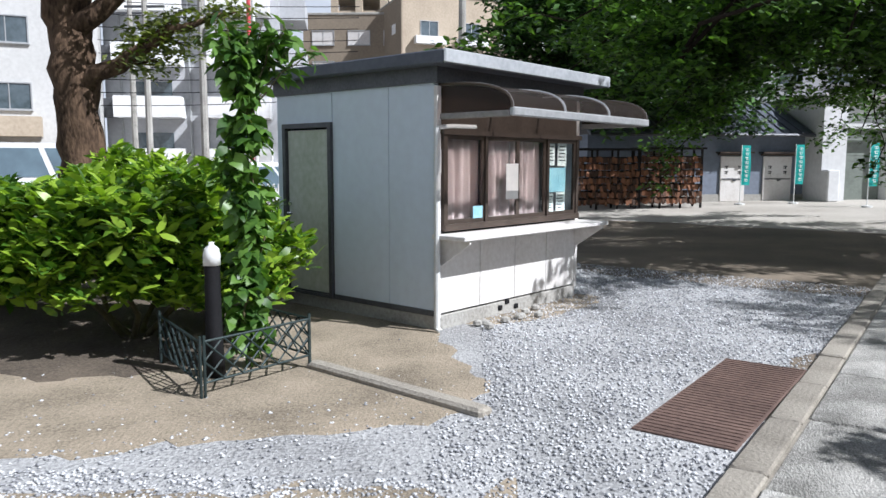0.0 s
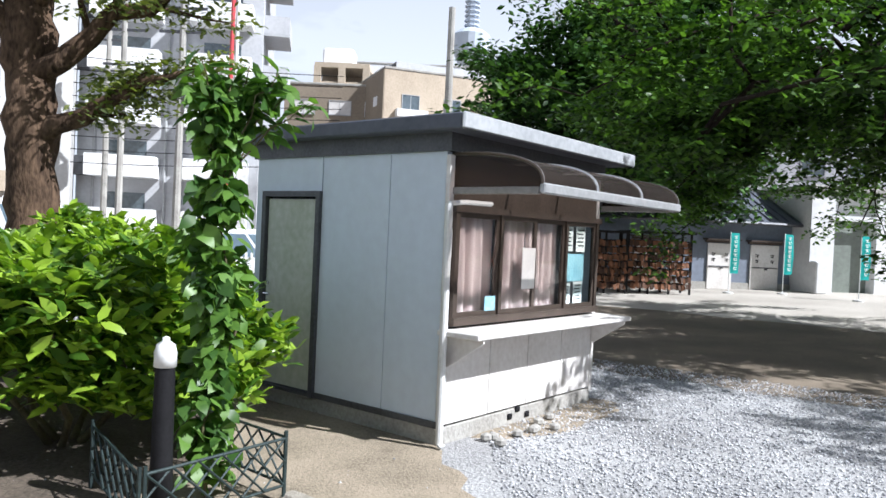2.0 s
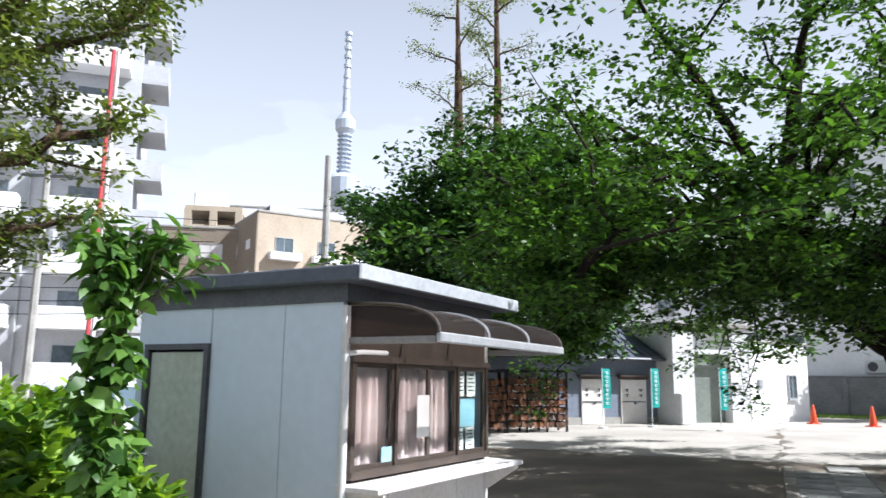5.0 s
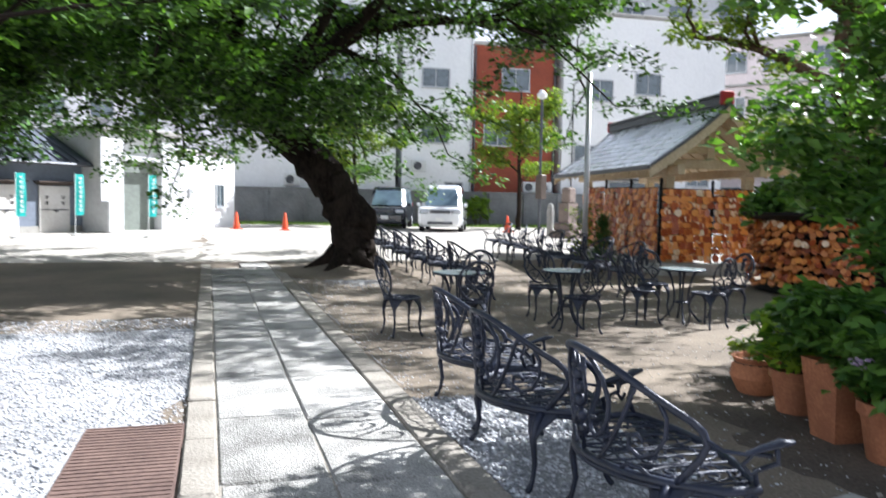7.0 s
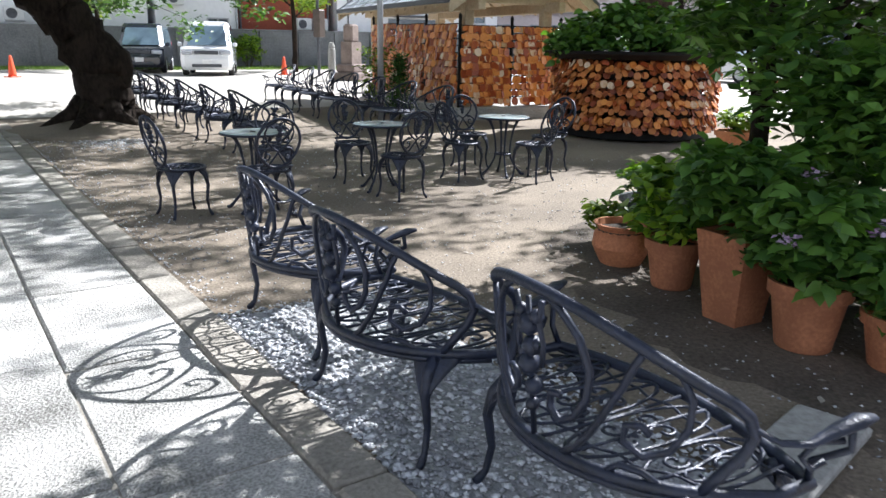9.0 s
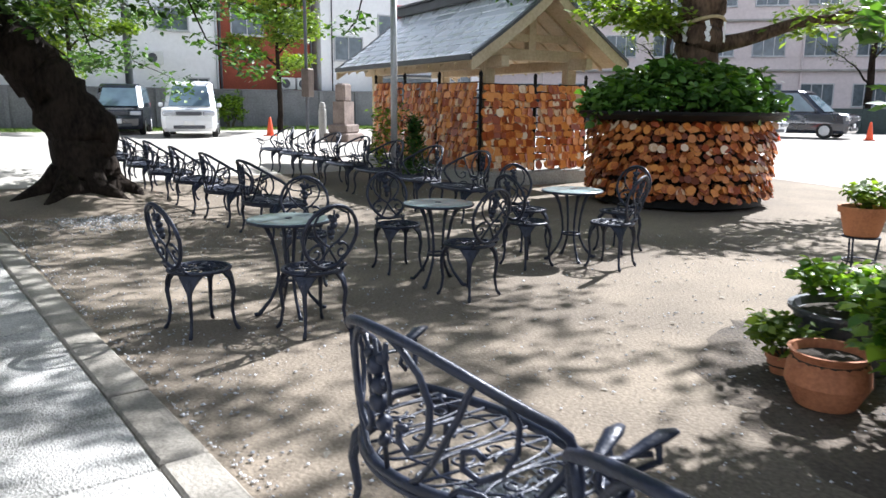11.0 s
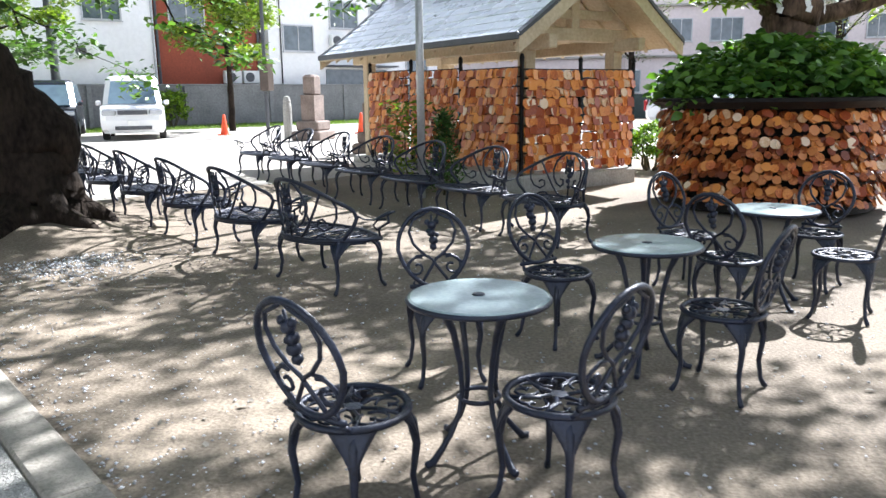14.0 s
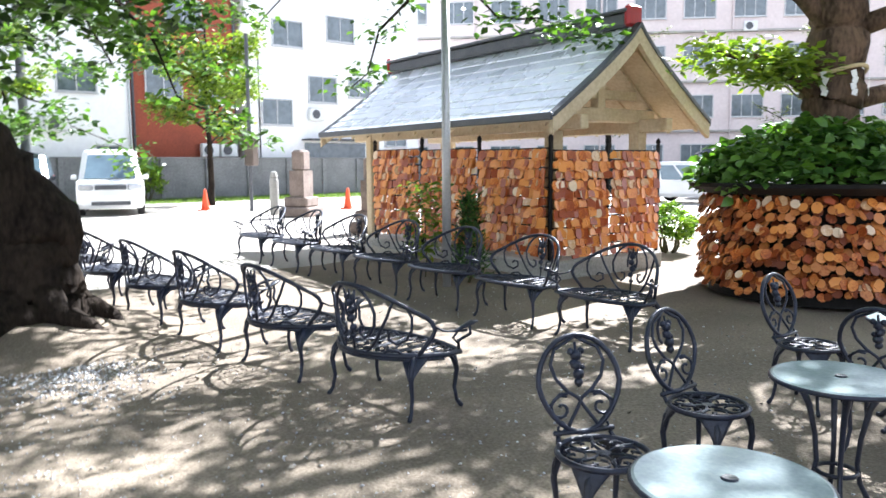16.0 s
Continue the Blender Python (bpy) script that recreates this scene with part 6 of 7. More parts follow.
# old plaque racks in the shade
for n, (x, y, ln) in enumerate(((3.5, 24.1, 2.0), (5.55, 24.35, 2.0))):
    r = thing("old_plaque_rack", (x, y, gz(x, y), 0, 0, 5), "old black rack hung with weathered plaques darkened for shade", "plaque rack", "old plaque racks")
    for i in range(4):
        for yy in (0, 0.7):
            part("post", Geo().box((ln * i / 3, yy, 0.95), (0.06, 0.06, 1.9)), M_BLACKWOOD, r)
    for i in range(7):
        for yy in (0, 0.7):
            part("rail", Geo().box((ln / 2, yy, 0.35 + 0.22 * i), (ln, 0.03, 0.04)), M_BLACKWOOD, r)
    part("top", Geo().box((ln / 2, 0.35, 1.93), (ln + 0.2, 1.0, 0.06)), M_BLACKWOOD, r)
    rg = np.random.default_rng(200 + n)
    g = Geo()
    for i in range(7):
        for k in range(26):
            for yy in (0, 0.7):
                if rg.random() > 0.92:
                    continue
                g.box((0.05 + (ln - 0.1) * k / 25 + rg.normal() * 0.015, yy - 0.04 - 0.05 * rg.random(), 0.27 + 0.22 * i + rg.normal() * 0.02), (0.095, 0.012, 0.17), pose(0, 0, 0, -12, rg.normal() * 8, rg.normal() * 14))
    tagged(part("plaque", g, M_EMADARK, r, "weathered plaques darkened for shade"), kind="stuff")

# street side: apartments with balconies
h = house_box("balcony_apartments", frame_at(-20.8, 42.8, 0.985, 0.17), 9.8, 10, 24, M_GREYWALL, "pale grey apartment block with stacked white balconies")
for f in range(8):
    z = 2.9 * f + 1.2
    for k, (x, w) in enumerate(((2.6, 3.6), (7.6, 3.4))):
        b = part("balcony", Geo().box((x, -0.75, z + 0.1), (w, 1.5, 0.18)).box((x, -1.45, z + 0.65), (w, 0.12, 1.05)).box((x - w / 2 + 0.06, -0.75, z + 0.65), (0.12, 1.4, 1.05)).box((x + w / 2 - 0.06, -0.75, z + 0.65), (0.12, 1.4, 1.05)), M_WHITEWALL, h, "white balcony")
        part("door", Geo().box((x, -0.02, z + 1.15), (w * 0.6, 0.06, 1.9)), M_WINDOW, h)
    part("stair_landing", Geo().box((0.3, -0.5, z + 0.1), (0.9, 1.0, 0.15)).box((0.3, -0.98, z + 0.6), (0.9, 0.08, 0.9)), M_DARKTRIM, h)
for f in range(8):
    z = 2.9 * f + 1.2
    part("balcony", Geo().box((10.5, 2.2, z + 0.1), (1.5, 3.6, 0.18)).box((11.2, 2.2, z + 0.65), (0.12, 3.6, 1.05)).box((10.5, 0.45, z + 0.65), (1.4, 0.12, 1.05)), M_GREYWALL, h, "grey side balcony")
for x in (0.9, 4.7, 5.6):
    part("downpipe", Geo().tube([(x, -0.1, 0), (x, -0.1, 23.8)], 0.07, 6), M_GALV, h)
h = house_box("street_building", frame_at(-27.5, 31.0, 0.9, 0.43), 11.0, 9, 14, M_PALEWALL, "white rendered street building with a tall glazed stair")
part("stair_window", Geo().box((9.6, -0.03, 6.5), (0.9, 0.08, 9)), M_WINDOW, h)
for z in (4.6, 7.6, 10.6):
    window_part(h, 7.2, z, 1.8, 1.2)
part("balcony", Geo().box((7.2, -0.5, 3.2), (2.6, 0.9, 0.9)), M_BEIGEWALL, h)
# beige blocks further off
h = house_box("beige_block", frame_at(-6.5, 70.8, 0.93, 0.37), 22, 14, 16.9, M_BEIGEWALL, "beige tiled block with white balcony ledges")
for f in range(5):
    for k in range(5):
        window_part(h, 2.6 + 4.2 * k, 2.0 + 3.0 * f, 1.7, 1.4)
        part("ledge", Geo().box((2.6 + 4.2 * k, -0.4, 0.9 + 3.0 * f), (3.0, 0.8, 0.7)), M_WHITEWALL, h)
part("roof_rail", Geo().box((11, 7, 18.0), (19, 11, 0.12)).box((11, 1.5, 17.5), (19, 0.1, 1.0)), M_GREYWALL, h)
# thin overlay that paints the block's side darker, as its shaded face
part("side_face", Geo().box((-0.06, 7, 8.4), (0.1, 14, 16.8)), M_BROWNSHADED, h)
for f in range(5):
    for k in range(3):
        wp = part("side_window", Geo().box((-0.13, 2.5 + 4.2 * k, 2.2 + 3.0 * f), (0.06, 1.2, 0.9)), M_WHITEWALL, h)
h = house_box("beige_block", frame_at(-17.0, 76.5, 1.0, 0.0), 11, 10, 16.2, M_BROWNSHADED, "brown-grey block with rows of white windows")
for f in range(5):
    for k in range(3):
        window_part(h, 2.0 + 3.6 * k, 2.0 + 3.0 * f, 2.2, 1.4, mat=M_WHITEPANEL)
part("stair_tower", Geo().box((5.4, 4, 18.6), (5.6, 5, 0.5)).box((2.9, 1.8, 17.4), (0.7, 0.7, 2.2)).box((5.4, 1.8, 17.4), (0.7, 0.7, 2.2)).box((7.9, 1.8, 17.4), (0.7, 0.7, 2.2)).box((5.4, 6.2, 17.4), (5.6, 0.4, 2.2)).box((5.4, 1.8, 16.6), (5.0, 0.3, 0.7)), M_BEIGEWALL, h, "open beige roof tower")
part("water_tank", Geo().box((4.8, 4.0, 19.7), (3.2, 2.6, 1.8), bev=0.15), M_WHITEWALL, h)
h = house_box("far_block", frame_at(-13.0, 92.0, 1.0, 0.0), 26, 12, 22, M_WHITEWALL, "tall white block far off")
for f in range(6):
    for k in range(6):
        window_part(h, 2.0 + 4.2 * k, 2.0 + 3.0 * f, 2.4, 1.4)
h = house_box("grey_block", frame_at(12, 62, 1.0, -0.1), 30, 12, 14, M_GREYWALL, "pale grey block far beyond the trees")
for f in range(4):
    for k in range(8):
        window_part(h, 2.0 + 3.6 * k, 2.0 + 3.2 * f, 1.8, 1.4)
h = house_box("tall_block", frame_at(56, 36, 0.5, -0.86), 16, 12, 26, M_GREYWALL, "tall pale grey block behind the low houses")
for f in range(8):
    for k in range(4):
        window_part(h, 2.2 + 3.9 * k, 2.0 + 3.1 * f, 1.9, 1.4)
h = house_box("rear_building", frame_at(20, -22, -1.0, 0.0), 50, 10, 9, M_GREYWALL, "plain grey building closing the yard")

# broadcast tower
tw = thing("broadcast_tower", (12, 640, 0), "very tall pale blue-grey broadcast tower far off", "tower")
part("shaft", Geo().lathe([(22, 0), (11, 90), (8, 140), (7.5, 150)], 14), M_TOWER, tw)
part("lower_deck", Geo().lathe([(8, 142), (15, 158), (16, 172), (11, 176), (6, 178)], 18), M_TOWER, tw)
lat = Geo().lathe([(4.6, 176), (4.2, 214)], 10)
for k in range(9):
    lat.lathe([(6.5, 180 + k * 4), (6.5, 181.2 + k * 4), (4, 181.2 + k * 4)], 10)
part("lattice", lat, M_TOWER, tw)
part("upper_deck", Geo().lathe([(4.2, 212), (8.5, 218), (9, 226), (6, 230), (3, 234)], 16), M_TOWER, tw)
mast = Geo().lathe([(3.2, 232), (2.6, 262), (2.0, 285), (1.7, 310)], 10)
for z in (246, 256, 266, 276, 285, 293, 301, 307):
    mast.lathe([(3.2, z), (3.2, z + 3), (1.8, z + 3.4)], 10)
part("mast", mast, M_TOWER, tw)

# poles and cables
p = thing("utility_pole", (-0.25, 31.1, 0.1), "grey concrete utility pole", "pole")
part("pole", Geo().tube([(0, 0, 0), (0, 0, 10.6)], [0.19, 0.14], 10), M_CONCRETE, p)
for k, (x, y, hh) in enumerate(((-10.5, 30.0, 10.5), (-14.5, 34.0, 11.5), (-17.0, 38.0, 12.0))):
    p = thing("utility_pole", (x, y, 0), "grey utility pole with crossarms and cables", "pole", "utility poles along the street")
    part("pole", Geo().tube([(0, 0, 0), (0, 0, hh)], [0.17, 0.12], 8), M_CONCRETE, p)
    for z in (hh - 0.6, hh - 1.5, hh - 3.0):
        part("crossarm", Geo().box((0, 0, z), (1.8, 0.1, 0.1)), M_DARKTRIM, p)
    part("transformer", Geo().lathe([(0.05, hh - 4.4), (0.25, hh - 4.4), (0.25, hh - 3.6), (0.05, hh - 3.5)], 10, (0.4, 0, 0)), M_GALV, p)
for k in range(9):
    z = 4.5 + k * 0.62
    c = limb_points((-26, 33 - k * 0.1, z), (-6.0, 40 + k * 0.2, z + 0.5), -0.02, np.random.default_rng(k), 12, 0)
    single("cable", Geo().tube(c, 0.02, 4), M_INK, Matrix(), "thin black overhead cable", "cable", "overhead cables")
p = thing("red_white_pole", (-7.73, 27.4, 0), "slender red and white painted pole", "pole")
part("pole", Geo().tube([(-0.1, 0, 0), (-0.1, 0, 13)], 0.075, 8), M_REDPAINT, p)
part("white_side", Geo().tube([(0.06, 0.02, 0), (0.06, 0.02, 13)], 0.07, 8), M_WHITEPLASTIC, p)
p = thing("flag_pole", (14.32, 9.24, gz(14.3, 9.2)), "plain white-grey metal pole before the racks", "pole")
part("pole", Geo().tube([(0, 0, 0), (0, 0, 4.2)], [0.06, 0.055], 10), M_GALV, p, smooth=True)
p = thing("lamp_post", (26.5, 18.3, 0.3), "slim dark lamp post with a black box", "lamp post")
part("pole", Geo().tube([(0, 0, 0), (0, 0, 5.6)], 0.06, 8), M_DARKTRIM, p)
part("box", Geo().box((0, -0.05, 1.95), (0.42, 0.3, 1.0), bev=0.03), M_BROWNALU, p)
part("lamp", Geo().lathe([(0.03, 5.5), (0.2, 5.6), (0.2, 5.75), (0.05, 5.9)], 10), M_WHITEPLASTIC, p)

# stones and posts
for x, y, sc in ((24.45, 15.7, 1.0), (20.7, 12.35, 0.9)):
    s = thing("stone_monument", (x, y, gz(x, y)), "rough granite monument on a stepped base", "monument", "stone monuments")
    part("base", Geo().box((0, 0, 0.14 * sc), (1.15 * sc, 0.9 * sc, 0.28 * sc), bev=0.04).box((0, 0, 0.42 * sc), (0.9 * sc, 0.7 * sc, 0.28 * sc), bev=0.04), M_GRANITE, s)
    part("stele", Geo().box((0, 0, 0), (1, 1, 1), Matrix.Diagonal((0.66 * sc, 0.42 * sc, 0.75 * sc))).box((0, 0, 0.65 * sc), (0.52 * sc, 0.36 * sc, 0.6 * sc), bev=0.06), M_GRANITE, s).location = (0, 0, 0.92 * sc)
single("stone_post", Geo().lathe([(0.13, 0), (0.13, 1.0), (0.10, 1.08), (0.12, 1.12), (0.08, 1.25), (0.01, 1.28)], 12), M_CONCRETE, (24.9, 16.75, 0.3), "pale round stone post", "post")
CONES = ((17.78, 26.9), (18.86, 25.2), (26.8, 20.1), (28.2, 15.7), (33.6, 2.25), (35.6, -1.15))
cone = thing("traffic_cone", Matrix(), "orange-red plastic traffic cone on gravel", "traffic cone", "traffic cones in the car park")
part("base", Geo().box((0, 0, 0.02), (0.38, 0.38, 0.04), bev=0.01), M_CONE, cone)
part("body", Geo().lathe([(0.14, 0.04), (0.13, 0.1), (0.045, 0.66), (0.03, 0.70), (0.01, 0.70)], 14), M_CONE, cone, smooth=True)
for n, (x, y) in enumerate(CONES):
    m = pose(x, y, gz(x, y) + 0.006)
    if n:
        copy_thing(cone, m)
    else:
        cone.matrix_basis = m

# ---- vehicles ----


def vehicle(name, at, paint, L, W, H, hood, label, wind=0.55):
    """A car facing local +y: body lofted in levels, glass, lamps, wheels."""
    V = thing(name, at, label, "car")
    f, b = L / 2, -L / 2
    hz = H * (0.52 if hood > 0.5 else 0.56)
    lv = [(0.22, f - 0.10, b + 0.12, W / 2 - 0.08), (0.34, f - 0.02, b + 0.03, W / 2 - 0.02), (0.60, f, b, W / 2), (hz - 0.06, f - 0.06, b + 0.02, W / 2 - 0.01), (hz, f - 0.22, b + 0.03, W / 2 - 0.03), (hz + 0.03, f - hood, b + 0.05, W / 2 - 0.05), (H - 0.10, f - hood - wind, b + 0.22, W / 2 - 0.17), (H - 0.02, f - hood - wind - 0.12, b + 0.34, W / 2 - 0.24), (H, f - hood - wind - 0.35, b + 0.6, W / 2 - 0.42)]
    g = Geo()
    for z, y1, y0, w in lv:
        c = min(0.16, w * 0.3)
        g.v += [(w, y0 + c, z), (w, y1 - c, z), (w - c, y1, z), (-w + c, y1, z), (-w, y1 - c, z), (-w, y0 + c, z), (-w + c, y0, z), (w - c, y0, z)]
    for i in range(len(lv) - 1):
        for j in range(8):
            g.f.append((i * 8 + j, i * 8 + (j + 1) % 8, i * 8 + 8 + (j + 1) % 8, i * 8 + 8 + j))
    g.f += [tuple(range(7, -1, -1)), tuple(range(len(lv) * 8 - 8, len(lv) * 8))]
    part("body", g, paint, V)
    (za, ya, yb, wa), (zb, yc, yd, wb) = lv[5], lv[6]

    def pane(q, off):
        gg = Geo()
        o = Vector(off)
        gg.add([Vector(p) + o for p in q] + [Vector(p) for p in q], [(0, 1, 2, 3), (4, 7, 6, 5), (0, 4, 5, 1), (1, 5, 6, 2), (2, 6, 7, 3), (3, 7, 4, 0)])
        return gg

    k = 0.16
    part("windscreen", pane([(-wa + k, ya, za + 0.03), (wa - k, ya, za + 0.03), (wb - k, yc, zb - 0.03), (-wb + k, yc, zb - 0.03)], (0, 0.012, 0.012)), M_CARGLASS, V)
    part("rear_window", pane([(-wa + k, yb, za + 0.08), (wa - k, yb, za + 0.08), (wb - k, yd, zb - 0.03), (-wb + k, yd, zb - 0.03)], (0, -0.012, 0.012)), M_CARGLASS, V)
    for s in (1, -1):
        n = 3
        for i in range(n):
            t0, t1 = i / n + 0.02, (i + 1) / n - 0.02
            la, lb = ya - 0.22 + (yb - ya + 0.44) * t0, ya - 0.22 + (yb - ya + 0.44) * t1
            ua, ub = yc - 0.2 + (yd - yc + 0.4) * t0, yc - 0.2 + (yd - yc + 0.4) * t1
            part("side_window", pane([(s * wa, la, za + 0.04), (s * wa, lb, za + 0.04), (s * wb, ub, zb - 0.04), (s * wb, ua, zb - 0.04)], (s * 0.012, 0, 0.004)), M_CARGLASS, V)
        part("headlight", Geo().box((s * (W / 2 - 0.26), f - 0.07, hz - 0.19), (0.40, 0.16, 0.17), bev=0.03), M_CHROME, V)
        part("mirror", Geo().box((s * (W / 2 + 0.07), f - hood - 0.25, hz + 0.10), (0.16, 0.10, 0.15), bev=0.03), paint, V)
        part("tail_light", Geo().box((s * (W / 2 - 0.14), b + 0.02, hz), (0.16, 0.08, 0.4), bev=0.02), M_RED, V)
        for y in (f - 0.85, b + 0.85):
            w = part("wheel", Geo().lathe([(0.16, -0.1), (0.30, -0.1), (0.325, -0.06), (0.325, 0.06), (0.30, 0.1), (0.16, 0.1)], 20), M_TYRE, V)
            w.matrix_basis = pose(s * (W / 2 - 0.10), y, 0.325, 0, 90, 0)
            part("rim", Geo().lathe([(0.02, -0.108), (0.20, -0.108), (0.21, -0.09), (0.21, 0.09), (0.20, 0.108), (0.02, 0.108)], 14), M_GALV, w)
    part("grille", Geo().box((0, f - 0.01, hz - 0.19), (W - 1.0, 0.05, 0.13), bev=0.01), M_DARKTRIM, V)
    part("bumper_vent", Geo().box((0, f + 0.0, 0.38), (W - 0.8, 0.04, 0.11), bev=0.01), M_DARKTRIM, V)
    part("number_plate", Geo().box((0, f + 0.015, 0.52), (0.33, 0.02, 0.165), bev=0.005), M_PAPER, V)
    return V


vc = Vector((23.6, 21.4, 0)) + Vector((0.846, 0.533, 0)) * 2.2
vehicle("white_minivan", (vc.x, vc.y, 0.306, 0, 0, yaw_of(-0.81, -0.59)), M_CARWHITE, 4.4, 1.84, 1.98, 0.75, "white minivan parked on pale gravel before a wall", 0.75)
vc = Vector((24.05, 25.1, 0)) + Vector((0.846, 0.533, 0)) * 2.2
vehicle("dark_minivan", (vc.x, vc.y, 0.306, 0, 0, yaw_of(-0.79, -0.61)), M_CARDARK, 4.6, 1.82, 1.92, 0.85, "dark blue-black minivan parked on pale gravel", 0.75)
vehicle("black_car", (37.3, 1.6, 0.306, 0, 0, yaw_of(-0.35, -0.94)), M_CARDARK, 4.9, 1.88, 1.92, 0.95, "glossy black car parked near cones", 0.8)
vehicle("silver_car", (33.4, 4.2, 0.306, 0, 0, yaw_of(-0.5, -0.86)), M_CARWHITE, 4.4, 1.74, 1.50, 1.1, "white car parked behind the pavilion", 0.8)
vehicle("white_van", (-10.6, 18.6, 0.0, 0, 0, yaw_of(0.93, 0.36)), M_CARWHITE, 4.9, 1.80, 2.05, 0.5, "white delivery van parked behind shrubs", 0.5)
vehicle("white_van", (-4.9, 20.6, 0.0, 0, 0, yaw_of(0.93, 0.36)), M_CARWHITE, 4.0, 1.60, 1.60, 0.9, "small white car parked by the street fence", 0.7)
fn = thing("street_fence", (-7.5, 17.6, 0, 0, 0, 20), "low white picket fence along the street", "fence")
for k in range(52):
    part("picket", Geo().box((k * 0.13, 0, 0.55), (0.06, 0.025, 1.0)), M_WHITEPLASTIC, fn)
for z in (0.25, 0.9):
    part("rail", Geo().box((3.3, 0.03, z), (6.8, 0.03, 0.07)), M_WHITEPLASTIC, fn)

# ---- small things by the shrubs ----
b = thing("garden_bollard", (-1.56, 5.33, 0.009), "black bollard lamp with a white domed top", "bollard")
part("post", Geo().lathe([(0.075, 0), (0.06, 0.3), (0.055, 0.82), (0.055, 0.83)], 16), M_INK, b, smooth=True)
part("dome", Geo().lathe([(0.062, 0.82), (0.062, 0.90), (0.05, 0.945), (0.022, 0.965), (0.02, 0.985), (0.005, 0.99)], 16), M_WHITEPLASTIC, b, "white lamp dome", smooth=True)


def lattice_fence(a, c, label):
    a, c = Vector((*a, 0)), Vector((*c, 0))
    ln = (c - a).length
    f = thing("lattice_fence", frame_at(a.x, a.y, (c - a).x, (c - a).y, 0.009), label, "fence", "low garden fence panels")
    for x in (0, ln):
        part("post", Geo().tube([(x, 0, 0), (x, 0, 0.42)], 0.011, 6), M_DARKMETAL, f)
    for z in (0.10, 0.38):
        part("rail", Geo().tube([(0, 0, z), (ln, 0, z)], 0.009, 6), M_DARKMETAL, f)
    n = 6
    for k in range(-1, n):
        for s in (1, -1):
            x0, x1 = ln * k / n, ln * (k + 2) / n
            za, zb = (0.10, 0.38) if s > 0 else (0.38, 0.10)
            t0, t1 = max(0, (0 - x0) / (x1 - x0)), min(1, (ln - x0) / (x1 - x0))
            part("lath", Geo().tube([(x0 + (x1 - x0) * t0, 0.006 * s, za + (zb - za) * t0), (x0 + (x1 - x0) * t1, 0.006 * s, za + (zb - za) * t1)], 0.007, 5), M_DARKMETAL, f)
    return f


lattice_fence((-1.45, 4.82), (-0.92, 5.58), "low green-black iron lattice fence in sand")
lattice_fence((-2.10, 5.65), (-1.47, 4.80), "low green-black iron lattice fence before shrubs")
lattice_fence((-0.92, 5.60), (-1.55, 6.15), "low green-black iron lattice fence beside a climber")

# ---- pots ----


def pot(at, r, h, kind, label, mat=None):
    T = thing("flower_pot", (at[0], at[1], gz(*at) + 0.004, 0, 0, at[0] * 90), label, "flower pot", "flower pots under the small tree")
    if kind == "square":
        g = Geo()
        g.add([(x * r * 0.66, y * r * 0.66, 0) for x, y in ((1, 1), (-1, 1), (-1, -1), (1, -1))] + [(x * r, y * r, h) for x, y in ((1, 1), (-1, 1), (-1, -1), (1, -1))] + [(x * r * 0.86, y * r * 0.86, h) for x, y in ((1, 1), (-1, 1), (-1, -1), (1, -1))] + [(x * r * 0.8, y * r * 0.8, h - 0.06) for x, y in ((1, 1), (-1, 1), (-1, -1), (1, -1))],
              [(3, 2, 1, 0)] + [(k * 4 + i, k * 4 + (i + 1) % 4, k * 4 + 4 + (i + 1) % 4, k * 4 + 4 + i) for k in range(3) for i in range(4)] + [(12, 13, 14, 15)])
        part("body", g, mat or M_TERRACOTTA, T)
    else:
        prof = {"taper": [(0.66 * r, 0), (0.7 * r, 0.01), (0.93 * r, h * 0.8), (1.03 * r, h * 0.8), (1.05 * r, h), (0.93 * r, h), (0.9 * r, h - 0.06)],
                "belly": [(0.6 * r, 0), (0.7 * r, 0.01), (1.0 * r, h * 0.45), (0.95 * r, h * 0.75), (0.82 * r, h * 0.86), (0.98 * r, h), (0.88 * r, h), (0.8 * r, h - 0.05)],
                "bowl": [(0.7 * r, 0), (0.74 * r, 0.01), (0.97 * r, h * 0.92), (1.05 * r, h * 0.94), (1.05 * r, h), (0.95 * r, h), (0.9 * r, h - 0.05)]}[kind]
        part("body", Geo().lathe(prof, 28), mat or M_TERRACOTTA, T, smooth=False)
    part("soil", Geo().lathe([(0.01, h - 0.07), (0.9 * r, h - 0.07), (0.85 * r, h - 0.045), (0.01, h - 0.04)], 18), M_SOIL, T)
    return T


def potted(at, z, n, r, h, size, mat, seed, label, flowers=0):
    rg = np.random.default_rng(seed)
    sp = [(r * math.sqrt(rg.random()) * math.cos(a), r * math.sqrt(rg.random()) * math.sin(a), 0.05 + h * rg.random() ** 0.7) for a in rg.random(n) * 6.283]
    T = leaf_plant("potted_plant", (at[0], at[1], gz(*at) + z), sp, 16, 0.10, size, mat, seed, label, "plant", [((0, 0, -0.04), (r * 0.6 * math.cos(a), r * 0.6 * math.sin(a), h * 0.8), 0.008) for a in rg.random(5) * 6.283], narrow=0.6)
    for k in range(flowers):
        a = rg.random() * 6.283
        c = (r * 0.9 * math.cos(a), r * 0.9 * math.sin(a), h * (0.55 + 0.5 * rg.random()))
        part("flower_head", leaf_mesh("flower_head", [c], 60, 0.07, 0.03, rg, narrow=0.9, flatten=0.5), M_FLOWER, T, "pale mauve flower cluster")
    return T


